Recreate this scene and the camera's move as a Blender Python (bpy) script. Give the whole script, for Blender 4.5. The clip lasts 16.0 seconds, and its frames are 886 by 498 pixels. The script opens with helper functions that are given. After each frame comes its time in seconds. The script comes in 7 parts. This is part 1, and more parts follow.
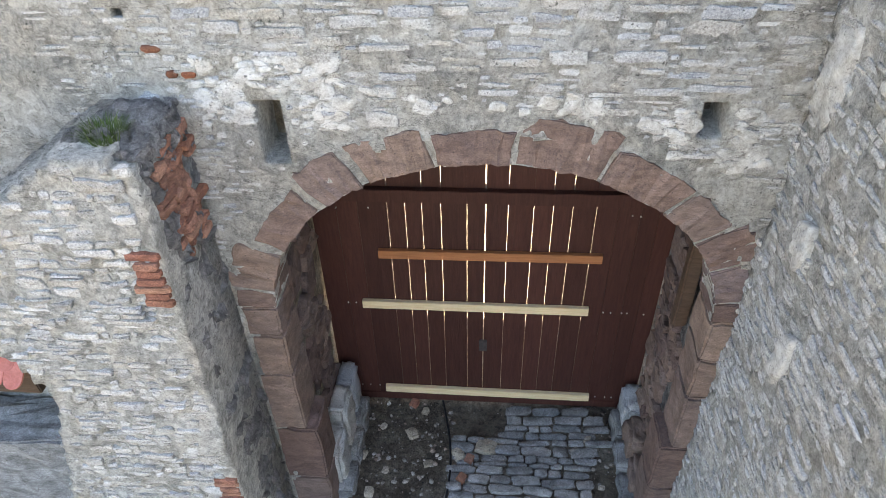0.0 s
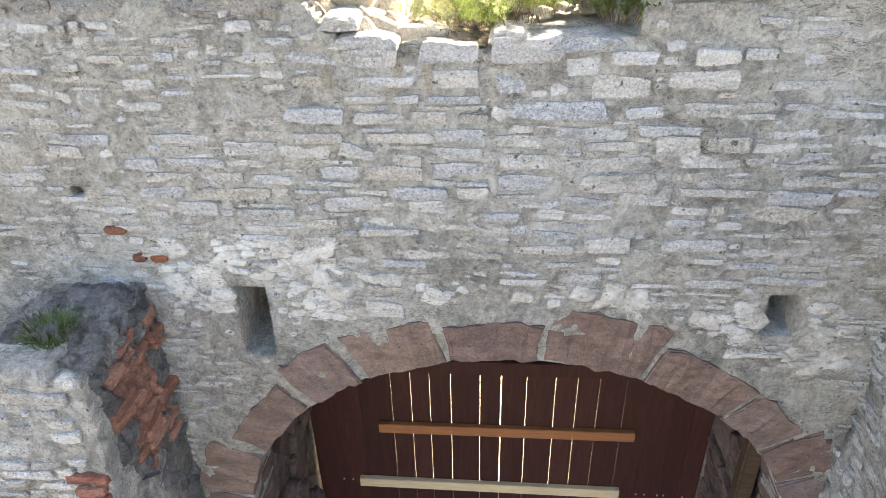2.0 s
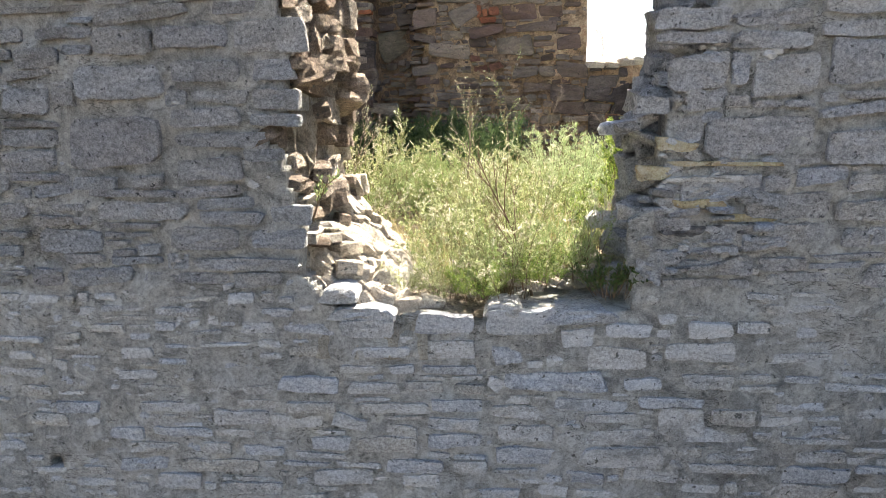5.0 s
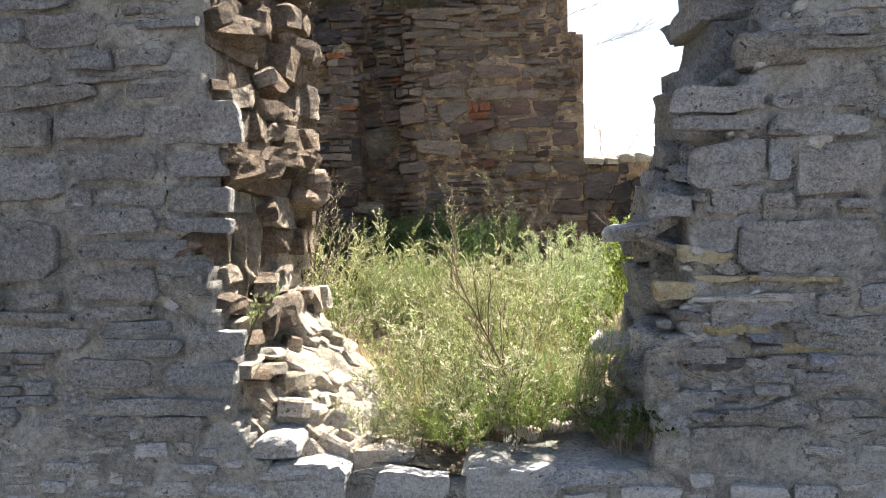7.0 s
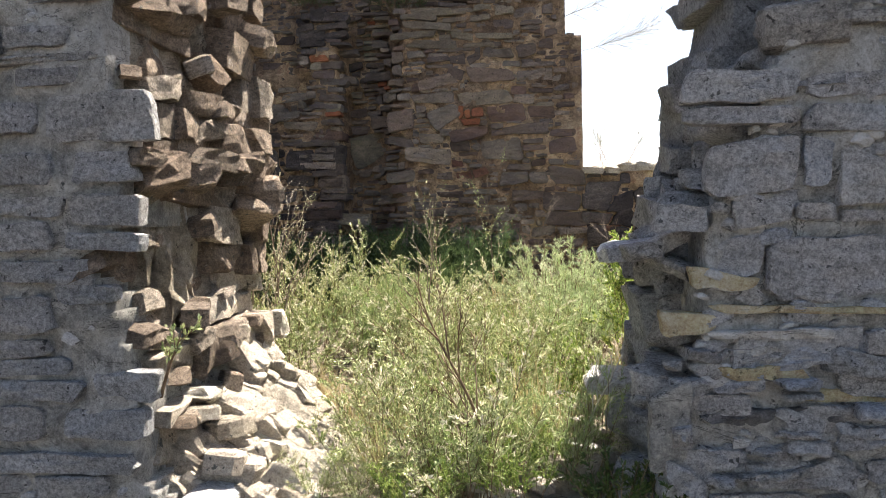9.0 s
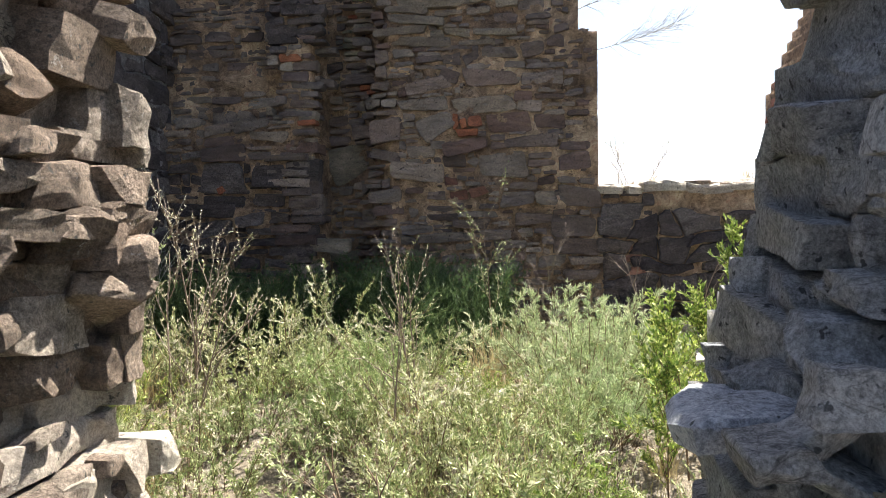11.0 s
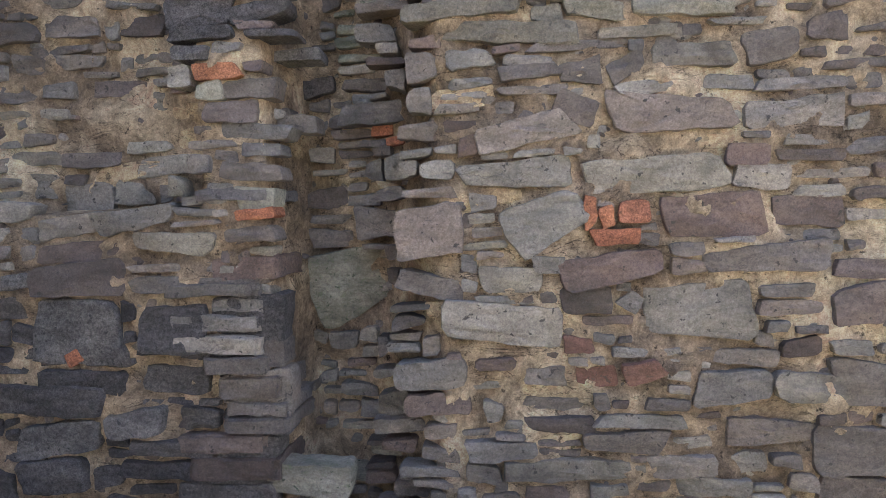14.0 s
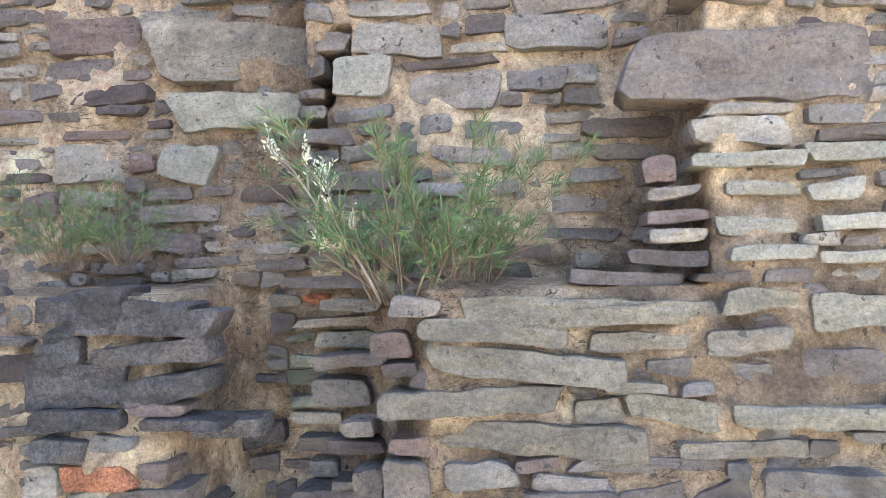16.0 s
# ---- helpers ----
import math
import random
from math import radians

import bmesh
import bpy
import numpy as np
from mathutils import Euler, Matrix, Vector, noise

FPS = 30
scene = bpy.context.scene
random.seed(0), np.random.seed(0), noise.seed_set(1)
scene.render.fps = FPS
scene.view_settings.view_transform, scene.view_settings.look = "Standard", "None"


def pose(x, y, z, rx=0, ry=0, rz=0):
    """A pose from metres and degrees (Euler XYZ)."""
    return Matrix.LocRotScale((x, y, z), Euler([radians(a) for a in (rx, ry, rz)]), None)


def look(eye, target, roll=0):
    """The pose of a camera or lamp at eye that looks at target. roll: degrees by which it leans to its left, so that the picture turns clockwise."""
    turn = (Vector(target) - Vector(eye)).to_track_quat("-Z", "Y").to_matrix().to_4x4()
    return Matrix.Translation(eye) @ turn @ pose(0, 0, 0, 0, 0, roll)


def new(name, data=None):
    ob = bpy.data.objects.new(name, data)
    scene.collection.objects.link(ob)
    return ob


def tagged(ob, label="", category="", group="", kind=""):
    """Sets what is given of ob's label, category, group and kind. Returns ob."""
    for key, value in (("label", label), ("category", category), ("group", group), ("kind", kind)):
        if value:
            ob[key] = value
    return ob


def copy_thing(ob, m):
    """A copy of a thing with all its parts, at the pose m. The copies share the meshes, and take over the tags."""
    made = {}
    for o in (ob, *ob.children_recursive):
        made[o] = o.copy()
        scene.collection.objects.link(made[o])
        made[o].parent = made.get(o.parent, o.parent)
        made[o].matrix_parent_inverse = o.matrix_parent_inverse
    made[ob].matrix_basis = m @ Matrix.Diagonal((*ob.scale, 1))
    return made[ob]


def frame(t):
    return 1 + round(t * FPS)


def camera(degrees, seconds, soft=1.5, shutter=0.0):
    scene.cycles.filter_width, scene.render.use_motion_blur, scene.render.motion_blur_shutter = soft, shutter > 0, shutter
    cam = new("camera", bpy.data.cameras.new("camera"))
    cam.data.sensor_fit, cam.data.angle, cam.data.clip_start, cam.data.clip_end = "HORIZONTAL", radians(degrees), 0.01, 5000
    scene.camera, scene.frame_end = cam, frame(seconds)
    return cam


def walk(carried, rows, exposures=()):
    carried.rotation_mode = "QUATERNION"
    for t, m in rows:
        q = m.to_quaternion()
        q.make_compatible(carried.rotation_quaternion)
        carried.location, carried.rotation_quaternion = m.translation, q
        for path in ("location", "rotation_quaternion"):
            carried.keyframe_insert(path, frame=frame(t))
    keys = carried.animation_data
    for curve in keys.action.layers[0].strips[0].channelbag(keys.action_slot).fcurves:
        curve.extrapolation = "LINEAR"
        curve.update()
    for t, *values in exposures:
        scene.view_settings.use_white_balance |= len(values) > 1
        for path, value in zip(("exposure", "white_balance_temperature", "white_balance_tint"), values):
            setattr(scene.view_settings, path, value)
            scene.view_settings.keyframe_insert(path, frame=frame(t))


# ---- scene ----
cam = camera(64.2, 16.0, 0.5)
PATH = [
    (0, (-0.024, -0.032, 7.146), (-0.162, 1.478, 5.841), -1.8),
    (0.5, (-0.021, 0.107, 7.137), (-0.16, 1.618, 5.834), -1.8),
    (1, (-0.049, 0.386, 7.117), (-0.194, 1.94, 5.866), -1.8),
    (1.5, (-0.112, 0.726, 7.135), (-0.263, 2.344, 5.969), -1.7),
    (2, (-0.146, 0.867, 7.121), (-0.302, 2.559, 6.067), -1.6),
    (2.5, (-0.151, 0.917, 7.127), (-0.316, 2.697, 6.231), -1.4),
    (3, (-0.14, 0.914, 7.144), (-0.308, 2.762, 6.398), -1.4),
    (3.5, (-0.111, 0.893, 7.152), (-0.28, 2.782, 6.518), -1.3),
    (4, (-0.106, 0.867, 7.16), (-0.277, 2.783, 6.613), -1.3),
    (4.5, (-0.131, 0.855, 7.172), (-0.305, 2.792, 6.705), -1.3),
    (5, (-0.11, 0.926, 7.17), (-0.285, 2.88, 6.777), -1.2),
    (5.2, (-0.094, 0.988, 7.168), (-0.267, 2.947, 6.802), -1.2),
    (7.3, (-0.028, 1.688, 7.182), (-0.205, 3.677, 7.079), -1.4),
    (7.5, (-0.014, 1.754, 7.182), (-0.192, 3.744, 7.086), -1.4),
    (8, (0.008, 1.913, 7.185), (-0.172, 3.903, 7.091), -1.4),
    (10.5, (0.069, 2.592, 7.171), (-0.12, 4.581, 7.083), -1.1),
    (11, (0.065, 3.065, 7.394), (-0.129, 5.053, 7.304), -1.1),
    (11.5, (-0.023, 3.56, 7.577), (-0.219, 5.549, 7.487), -1.3),
    (12, (-0.176, 4.037, 7.731), (-0.336, 6.026, 7.608), -1.5),
    (12.5, (-0.314, 4.554, 7.785), (-0.482, 6.543, 7.669), -1.6),
    (13, (-0.421, 5.036, 7.9), (-0.607, 7.022, 7.759), -1.6),
    (13.5, (-0.526, 5.617, 8.004), (-0.724, 7.602, 7.862), -1.6),
    (14, (-0.651, 6.298, 8.195), (-0.857, 8.285, 8.091), -1.6),
    (14.5, (-0.761, 6.925, 8.467), (-0.967, 8.914, 8.403), -1.5),
    (15, (-0.793, 7.161, 8.739), (-0.979, 9.153, 8.726), -1.4),
    (15.5, (-0.775, 7.233, 8.953), (-0.944, 9.226, 8.974), -1.3),
    (16, (-0.729, 7.208, 9.254), (-0.911, 9.199, 9.308), -1.3),
]
EXPOSURES = [
    (0, 3.93, 7800, 10), (1.5, 3.89, 7700, 10), (2.0, 3.71, 7800, 11), (2.5, 3.43, 7600, 11), (3.5, 2.84, 7500, 11), (4.0, 2.71, 7400, 11), (5.0, 2.50, 6900, 12), (7.3, 2.07, 6850, 13), (8.0, 1.99, 6900, 14), (10.5, 2.03, 6500, 14),
    (11.0, 1.93, 6450, 13), (11.5, 1.66, 6600, 12), (12.0, 2.11, 6100, 12), (12.5, 2.32, 5900, 11), (13.0, 2.97, 6000, 10), (13.5, 3.48, 6100, 10), (14.0, 3.89, 6300, 12), (14.5, 4.15, 6700, 12), (15.0, 4.45, 6650, 12), (16.0, 4.74, 6200, 10),
]
walk(cam, [(t, look(eye, target, roll)) for t, eye, target, roll in PATH], EXPOSURES)

# ---- light ----
world = bpy.data.worlds.new("sky")
scene.world = world
world.use_nodes = True
wn, wl = world.node_tree.nodes, world.node_tree.links
sky = wn.new("ShaderNodeTexSky")
sky.sky_type = "NISHITA"
sky.sun_disc = False
SUN_EL, SUN_AZ = radians(57), radians(38)
sky.sun_elevation, sky.sun_rotation = SUN_EL, SUN_AZ
sky.dust_density, sky.air_density = 2.0, 1.0
wl.new(sky.outputs[0], wn["Background"].inputs[0])
wn["Background"].inputs[1].default_value = 0.064
sun = new("sun", bpy.data.lights.new("sun", "SUN"))
sun.data.energy, sun.data.angle, sun.data.color = 5.0, radians(0.5), (1.0, 0.95, 0.86)
SUN_DIR = Vector((math.cos(SUN_EL) * math.sin(SUN_AZ), math.cos(SUN_EL) * math.cos(SUN_AZ), math.sin(SUN_EL)))
sun.matrix_world = look(SUN_DIR * 50, (0, 0, 0))


# ---- materials ----
def tree(name):
    m = bpy.data.materials.new(name)
    m.use_nodes = True
    n, l = m.node_tree.nodes, m.node_tree.links
    return m, n, l, n["Principled BSDF"]


def noise_node(n, l, vec, scale, detail=6, rough=0.6, dist=0.0):
    t = n.new("ShaderNodeTexNoise")
    t.inputs["Scale"].default_value, t.inputs["Detail"].default_value = scale, detail
    t.inputs["Roughness"].default_value, t.inputs["Distortion"].default_value = rough, dist
    if vec is not None:
        l.new(vec, t.inputs["Vector"])
    return t.outputs["Fac"]


def ramp(n, l, fac, stops, smooth=True):
    r = n.new("ShaderNodeValToRGB")
    r.color_ramp.interpolation = "LINEAR" if smooth else "CONSTANT"
    e = r.color_ramp.elements
    while len(e) < len(stops):
        e.new(0.5)
    for el, (p, c) in zip(e, stops):
        el.position, el.color = p, (*c, 1) if len(c) == 3 else c
    l.new(fac, r.inputs[0])
    return r.outputs[0]


def mix(n, l, fac, a, b, mode="MIX"):
    m = n.new("ShaderNodeMix")
    m.data_type, m.blend_type = "RGBA", mode
    for sock, v in ((m.inputs[0], fac), (m.inputs[6], a), (m.inputs[7], b)):
        if isinstance(v, (int, float)):
            sock.default_value = v
        elif isinstance(v, tuple):
            sock.default_value = (*v, 1)
        else:
            l.new(v, sock)
    return m.outputs[2]


def bump(n, l, height, strength, dist, normal=None):
    b = n.new("ShaderNodeBump")
    b.inputs["Strength"].default_value, b.inputs["Distance"].default_value = strength, dist
    l.new(height, b.inputs["Height"])
    if normal is not None:
        l.new(normal, b.inputs["Normal"])
    return b.outputs[0]


def place_node(n, l, squash=None, shift=None):
    g = n.new("ShaderNodeNewGeometry")
    v = g.outputs["Position"]
    if shift is not None:
        a = n.new("ShaderNodeVectorMath")
        a.operation = "MULTIPLY_ADD"
        l.new(shift, a.inputs[0])
        a.inputs[1].default_value = (37.0, 17.0, 53.0)
        l.new(v, a.inputs[2])
        v = a.outputs[0]
    if squash:
        s = n.new("ShaderNodeVectorMath")
        s.operation = "MULTIPLY"
        l.new(v, s.inputs[0])
        s.inputs[1].default_value = squash
        v = s.outputs[0]
    return g, v


def stone_mat(name, cols, spot, spot_amount, island=False, rough=0.9, relief=0.02, stain=(0.1, 0.1, 0.09), stain_at=0.62, grain=1.0, punch=0.7, mottle=0.7):
    """Rubble stone: a tone for each stone, bedding, grain, lichen spots, dirt."""
    m, n, l, bsdf = tree(name)
    geo = n.new("ShaderNodeNewGeometry")
    rnd = geo.outputs["Random Per Island"] if island else n.new("ShaderNodeObjectInfo").outputs["Random"]
    g, v = place_node(n, l, None, rnd)
    _, flat = place_node(n, l, (1.0, 1.0, 2.2), rnd)
    _, layers = place_node(n, l, (1.0, 1.0, 2.6), rnd)
    k = len(cols) - 1
    base = ramp(n, l, rnd, [(i / k, c) for i, c in enumerate(cols)])
    broad = noise_node(n, l, flat, 4.5, 5, 0.65, 0.6)
    base = mix(n, l, mottle, base, ramp(n, l, broad, [(0.36, (0.28, 0.27, 0.26)), (0.64, (0.74, 0.73, 0.72))]), "OVERLAY")
    fine = noise_node(n, l, v, 70 * grain, 8, 0.85)
    base = mix(n, l, punch, base, ramp(n, l, fine, [(0.40, (0.17, 0.16, 0.15)), (0.60, (0.83, 0.82, 0.80))]), "OVERLAY")
    layer = noise_node(n, l, layers, 9 * grain, 7, 0.7, 0.6)
    base = mix(n, l, 0.4 * mottle, base, ramp(n, l, layer, [(0.40, (0.22, 0.21, 0.2)), (0.60, (0.76, 0.75, 0.74))]), "OVERLAY")
    crack_n = noise_node(n, l, layers, 5 * grain, 4, 0.6, 0.8)
    crack = ramp(n, l, crack_n, [(0.488, (0, 0, 0)), (0.5, (0.55, 0.55, 0.55)), (0.512, (0, 0, 0))])
    holes = ramp(n, l, noise_node(n, l, v, 3.5, 2, 0.5), [(0.5, (0, 0, 0)), (0.6, (1, 1, 1))])
    crack = mix(n, l, 1.0, crack, holes, "MULTIPLY")
    base = mix(n, l, crack, base, stain)
    st = ramp(n, l, noise_node(n, l, g.outputs["Position"], 1.9, 7, 0.7, 0.4), [(stain_at - 0.06, (0, 0, 0)), (stain_at + 0.1, (0.75, 0.75, 0.75))])
    base = mix(n, l, st, base, stain)
    pits = noise_node(n, l, v, 22 * grain, 8, 0.8, 0.3)
    lich = ramp(n, l, pits, [(spot_amount, (0, 0, 0)), (spot_amount + 0.06, (mottle, mottle, mottle))])
    base = mix(n, l, lich, base, spot)
    dark = ramp(n, l, noise_node(n, l, v, 34 * grain, 3, 0.6, 0.2), [(0.315, (0.9, 0.9, 0.9)), (0.355, (0, 0, 0))])
    base = mix(n, l, dark, base, stain)
    grit = noise_node(n, l, v, 190, 3, 0.7)
    base = mix(n, l, 0.5 * punch, base, ramp(n, l, grit, [(0.36, (0.15, 0.15, 0.15)), (0.64, (0.85, 0.85, 0.84))]), "OVERLAY")
    l.new(base, bsdf.inputs["Base Color"])
    bsdf.inputs["Roughness"].default_value = rough
    bsdf.inputs["Specular IOR Level"].default_value = 0.25
    b = bump(n, l, noise_node(n, l, flat, 14, 8, 0.75, 0.5), 1.0, relief * 1.6)
    b = bump(n, l, layer, 0.9, relief * 0.8, b)
    b = bump(n, l, fine, 0.9, relief * 0.4, b)
    l.new(b, bsdf.inputs["Normal"])
    return m


def mortar_mat(name, a, b_, c, patch=1.4, relief=0.02, stops=(0.3, 0.48, 0.66)):
    """Lime mortar and rubble fill: sandy, blotched, pitted."""
    m, n, l, bsdf = tree(name)
    g, v = place_node(n, l)
    broad = noise_node(n, l, v, patch, 8, 0.68, 0.5)
    base = ramp(n, l, broad, list(zip(stops, (a, b_, c))))
    mid = noise_node(n, l, v, 11, 8, 0.75, 0.7)
    base = mix(n, l, 0.75, base, ramp(n, l, mid, [(0.36, (0.22, 0.22, 0.22)), (0.64, (0.78, 0.78, 0.76))]), "OVERLAY")
    fine = noise_node(n, l, v, 62, 8, 0.85)
    base = mix(n, l, 0.5, base, ramp(n, l, fine, [(0.38, (0.2, 0.19, 0.18)), (0.62, (0.8, 0.79, 0.77))]), "OVERLAY")
    _, streak = place_node(n, l, (1.0, 1.0, 3.0))
    crack_n = noise_node(n, l, streak, 4.2, 5, 0.62, 0.9)
    crack = ramp(n, l, crack_n, [(0.488, (0, 0, 0)), (0.5, (0.9, 0.9, 0.9)), (0.512, (0, 0, 0))])
    some = ramp(n, l, noise_node(n, l, v, 2.3, 3, 0.6), [(0.46, (0, 0, 0)), (0.56, (1, 1, 1))])
    crack = mix(n, l, 1.0, crack, some, "MULTIPLY")
    base = mix(n, l, crack, base, tuple(0.25 * q for q in a))
    pit = ramp(n, l, noise_node(n, l, v, 26, 6, 0.7), [(0.33, (0.9, 0.9, 0.9)), (0.39, (0, 0, 0))])
    base = mix(n, l, pit, base, tuple(0.3 * q for q in a))
    grit = noise_node(n, l, v, 190, 3, 0.7)
    base = mix(n, l, 0.32, base, ramp(n, l, grit, [(0.36, (0.17, 0.17, 0.17)), (0.64, (0.83, 0.83, 0.82))]), "OVERLAY")
    l.new(base, bsdf.inputs["Base Color"])
    bsdf.inputs["Roughness"].default_value = 0.95
    bsdf.inputs["Specular IOR Level"].default_value = 0.15
    nb = bump(n, l, mid, 1.0, relief * 1.5)
    nb = bump(n, l, fine, 1.0, relief * 0.5, nb)
    l.new(nb, bsdf.inputs["Normal"])
    return m


def plain_mat(name, a, b_, scale=8.0, squash=None, rough=0.7, relief=0.004, contrast=(0.35, 0.65), by_object=0.0, spec=0.3):
    m, n, l, bsdf = tree(name)
    rnd = n.new("ShaderNodeObjectInfo").outputs["Random"]
    _, v = place_node(n, l, squash, rnd)
    f = noise_node(n, l, v, scale, 8, 0.7, 0.4)
    base = ramp(n, l, f, [(contrast[0], a), (contrast[1], b_)])
    if by_object:
        base = mix(n, l, by_object, base, ramp(n, l, rnd, [(0, (0.25, 0.25, 0.25)), (1, (0.75, 0.75, 0.75))]), "OVERLAY")
    fine = noise_node(n, l, v, scale * 9, 5, 0.7)
    base = mix(n, l, 0.3, base, ramp(n, l, fine, [(0.3, (0.25, 0.25, 0.25)), (0.7, (0.75, 0.75, 0.75))]), "OVERLAY")
    l.new(base, bsdf.inputs["Base Color"])
    bsdf.inputs["Roughness"].default_value = rough
    bsdf.inputs["Specular IOR Level"].default_value = spec
    l.new(bump(n, l, fine, 0.7, relief, bump(n, l, f, 0.8, relief * 3)), bsdf.inputs["Normal"])
    return m


def leaf_mat(name, cols, glow=0.32):
    """Thin leaves: a tone for each leaf, light coming through."""
    m, n, l, bsdf = tree(name)
    rnd = n.new("ShaderNodeNewGeometry").outputs["Random Per Island"]
    k = len(cols) - 1
    base = ramp(n, l, rnd, [(i / k, c) for i, c in enumerate(cols)])
    own = n.new("ShaderNodeObjectInfo").outputs["Random"]
    base = mix(n, l, 0.75, base, ramp(n, l, own, [(0.0, (0.36, 0.41, 0.34)), (0.3, (0.62, 0.58, 0.58)), (0.6, (0.42, 0.47, 0.38)), (1.0, (0.70, 0.67, 0.66))]), "OVERLAY")
    l.new(base, bsdf.inputs["Base Color"])
    bsdf.inputs["Roughness"].default_value = 0.55
    bsdf.inputs["Specular IOR Level"].default_value = 0.3
    tr = n.new("ShaderNodeBsdfTranslucent")
    l.new(base, tr.inputs[0])
    ms = n.new("ShaderNodeMixShader")
    ms.inputs[0].default_value = glow
    l.new(bsdf.outputs[0], ms.inputs[1])
    l.new(tr.outputs[0], ms.inputs[2])
    l.new(ms.outputs[0], n["Material Output"].inputs[0])
    return m


THIN = [(0.443, 0.437, 0.427), (0.508, 0.508, 0.502), (0.378, 0.378, 0.373), (0.583, 0.583, 0.578), (0.454, 0.464, 0.486)]
UPPER = [(0.347, 0.347, 0.358), (0.414, 0.420, 0.431), (0.381, 0.375, 0.364), (0.459, 0.465, 0.470), (0.358, 0.381, 0.409), (0.403, 0.403, 0.403)]
FRONT = [(0.473, 0.473, 0.462), (0.572, 0.578, 0.583), (0.495, 0.479, 0.440), (0.627, 0.632, 0.638), (0.473, 0.501, 0.539), (0.682, 0.682, 0.671), (0.550, 0.539, 0.517)]
BACK = [(0.17, 0.135, 0.118), (0.27, 0.225, 0.195), (0.10, 0.078, 0.072), (0.33, 0.285, 0.245), (0.18, 0.12, 0.10), (0.15, 0.133, 0.13), (0.28, 0.235, 0.19), (0.21, 0.185, 0.168), (0.095, 0.068, 0.06), (0.22, 0.18, 0.155)]
JAMB = [(0.215, 0.165, 0.125), (0.30, 0.245, 0.195), (0.16, 0.122, 0.092), (0.39, 0.345, 0.29), (0.24, 0.19, 0.15)]
# Dark stone: sooty pieces, plus shade put into the side and low walls.
DARK_TONES = [(0.072, 0.064, 0.066), (0.11, 0.096, 0.095), (0.055, 0.048, 0.052), (0.15, 0.135, 0.132), (0.09, 0.074, 0.068)]
M_front = stone_mat("grey_limestone", FRONT, (0.68, 0.67, 0.64), 0.62, stain_at=0.66, relief=0.02, punch=0.68, mottle=0.38)
M_front_i = stone_mat("grey_limestone_small", FRONT, (0.68, 0.67, 0.64), 0.62, True, stain_at=0.66, relief=0.02, punch=0.68, mottle=0.38)
RIGHT = [(0.444, 0.444, 0.451), (0.495, 0.502, 0.514), (0.470, 0.464, 0.451), (0.546, 0.552, 0.559), (0.444, 0.470, 0.514)]
M_right = stone_mat("flush_limestone", RIGHT, (0.56, 0.55, 0.53), 0.64, stain=(0.10, 0.10, 0.10), stain_at=0.68, relief=0.03, punch=0.68, mottle=0.38)
M_right_i = stone_mat("flush_limestone_small", RIGHT, (0.56, 0.55, 0.53), 0.64, True, stain=(0.10, 0.10, 0.10), stain_at=0.68, relief=0.03, punch=0.68, mottle=0.38)
M_thin = stone_mat("thin_bedded_stone", THIN, (0.64, 0.63, 0.60), 0.63, stain_at=0.66, relief=0.014, punch=0.68, mottle=0.38)
M_thin_i = stone_mat("thin_bedded_stone_small", THIN, (0.64, 0.63, 0.60), 0.63, True, stain_at=0.66, relief=0.014, punch=0.68, mottle=0.38)
M_upper = stone_mat("dark_limestone", UPPER, (0.50, 0.49, 0.47), 0.64, stain=(0.06, 0.06, 0.06), stain_at=0.66, relief=0.03, punch=0.68, mottle=0.38)
M_upper_i = stone_mat("dark_limestone_small", UPPER, (0.50, 0.49, 0.47), 0.64, True, stain=(0.06, 0.06, 0.06), stain_at=0.66, relief=0.03, punch=0.68, mottle=0.38)
M_back = stone_mat("brown_slate", BACK, (0.42, 0.40, 0.35), 0.68, stain=(0.06, 0.05, 0.045), stain_at=0.58, relief=0.016, punch=0.4, mottle=0.45)
M_dark = stone_mat("dark_stone", DARK_TONES, (0.30, 0.28, 0.26), 0.68, stain=(0.05, 0.045, 0.045), relief=0.02)
M_dark_i = stone_mat("dark_stone_small", DARK_TONES, (0.30, 0.28, 0.26), 0.68, True, stain=(0.05, 0.045, 0.045), relief=0.02)
M_back_i = stone_mat("brown_slate_small", BACK, (0.42, 0.40, 0.35), 0.68, True, stain=(0.06, 0.05, 0.045), stain_at=0.58, relief=0.016, punch=0.4, mottle=0.45)
M_mossy = stone_mat("mossy_stone", [(0.22, 0.19, 0.15), (0.25, 0.22, 0.18), (0.19, 0.18, 0.145)], (0.15, 0.17, 0.09), 0.58, stain=(0.07, 0.08, 0.05), stain_at=0.58, relief=0.016, punch=0.35)
M_jamb = stone_mat("broken_limestone", JAMB, (0.62, 0.59, 0.54), 0.6, stain_at=0.64, relief=0.03)
M_pale = stone_mat("pale_field_stone", [(0.42, 0.37, 0.30), (0.52, 0.47, 0.40), (0.36, 0.32, 0.26), (0.60, 0.56, 0.48)], (0.62, 0.59, 0.54), 0.6, stain_at=0.64, relief=0.02, punch=0.5, mottle=0.4)
M_lime = stone_mat("weathered_lime_stone", [(0.27, 0.24, 0.195), (0.32, 0.285, 0.235), (0.24, 0.215, 0.18)], (0.40, 0.36, 0.31), 0.62, stain_at=0.64, relief=0.016, punch=0.4, mottle=0.3)
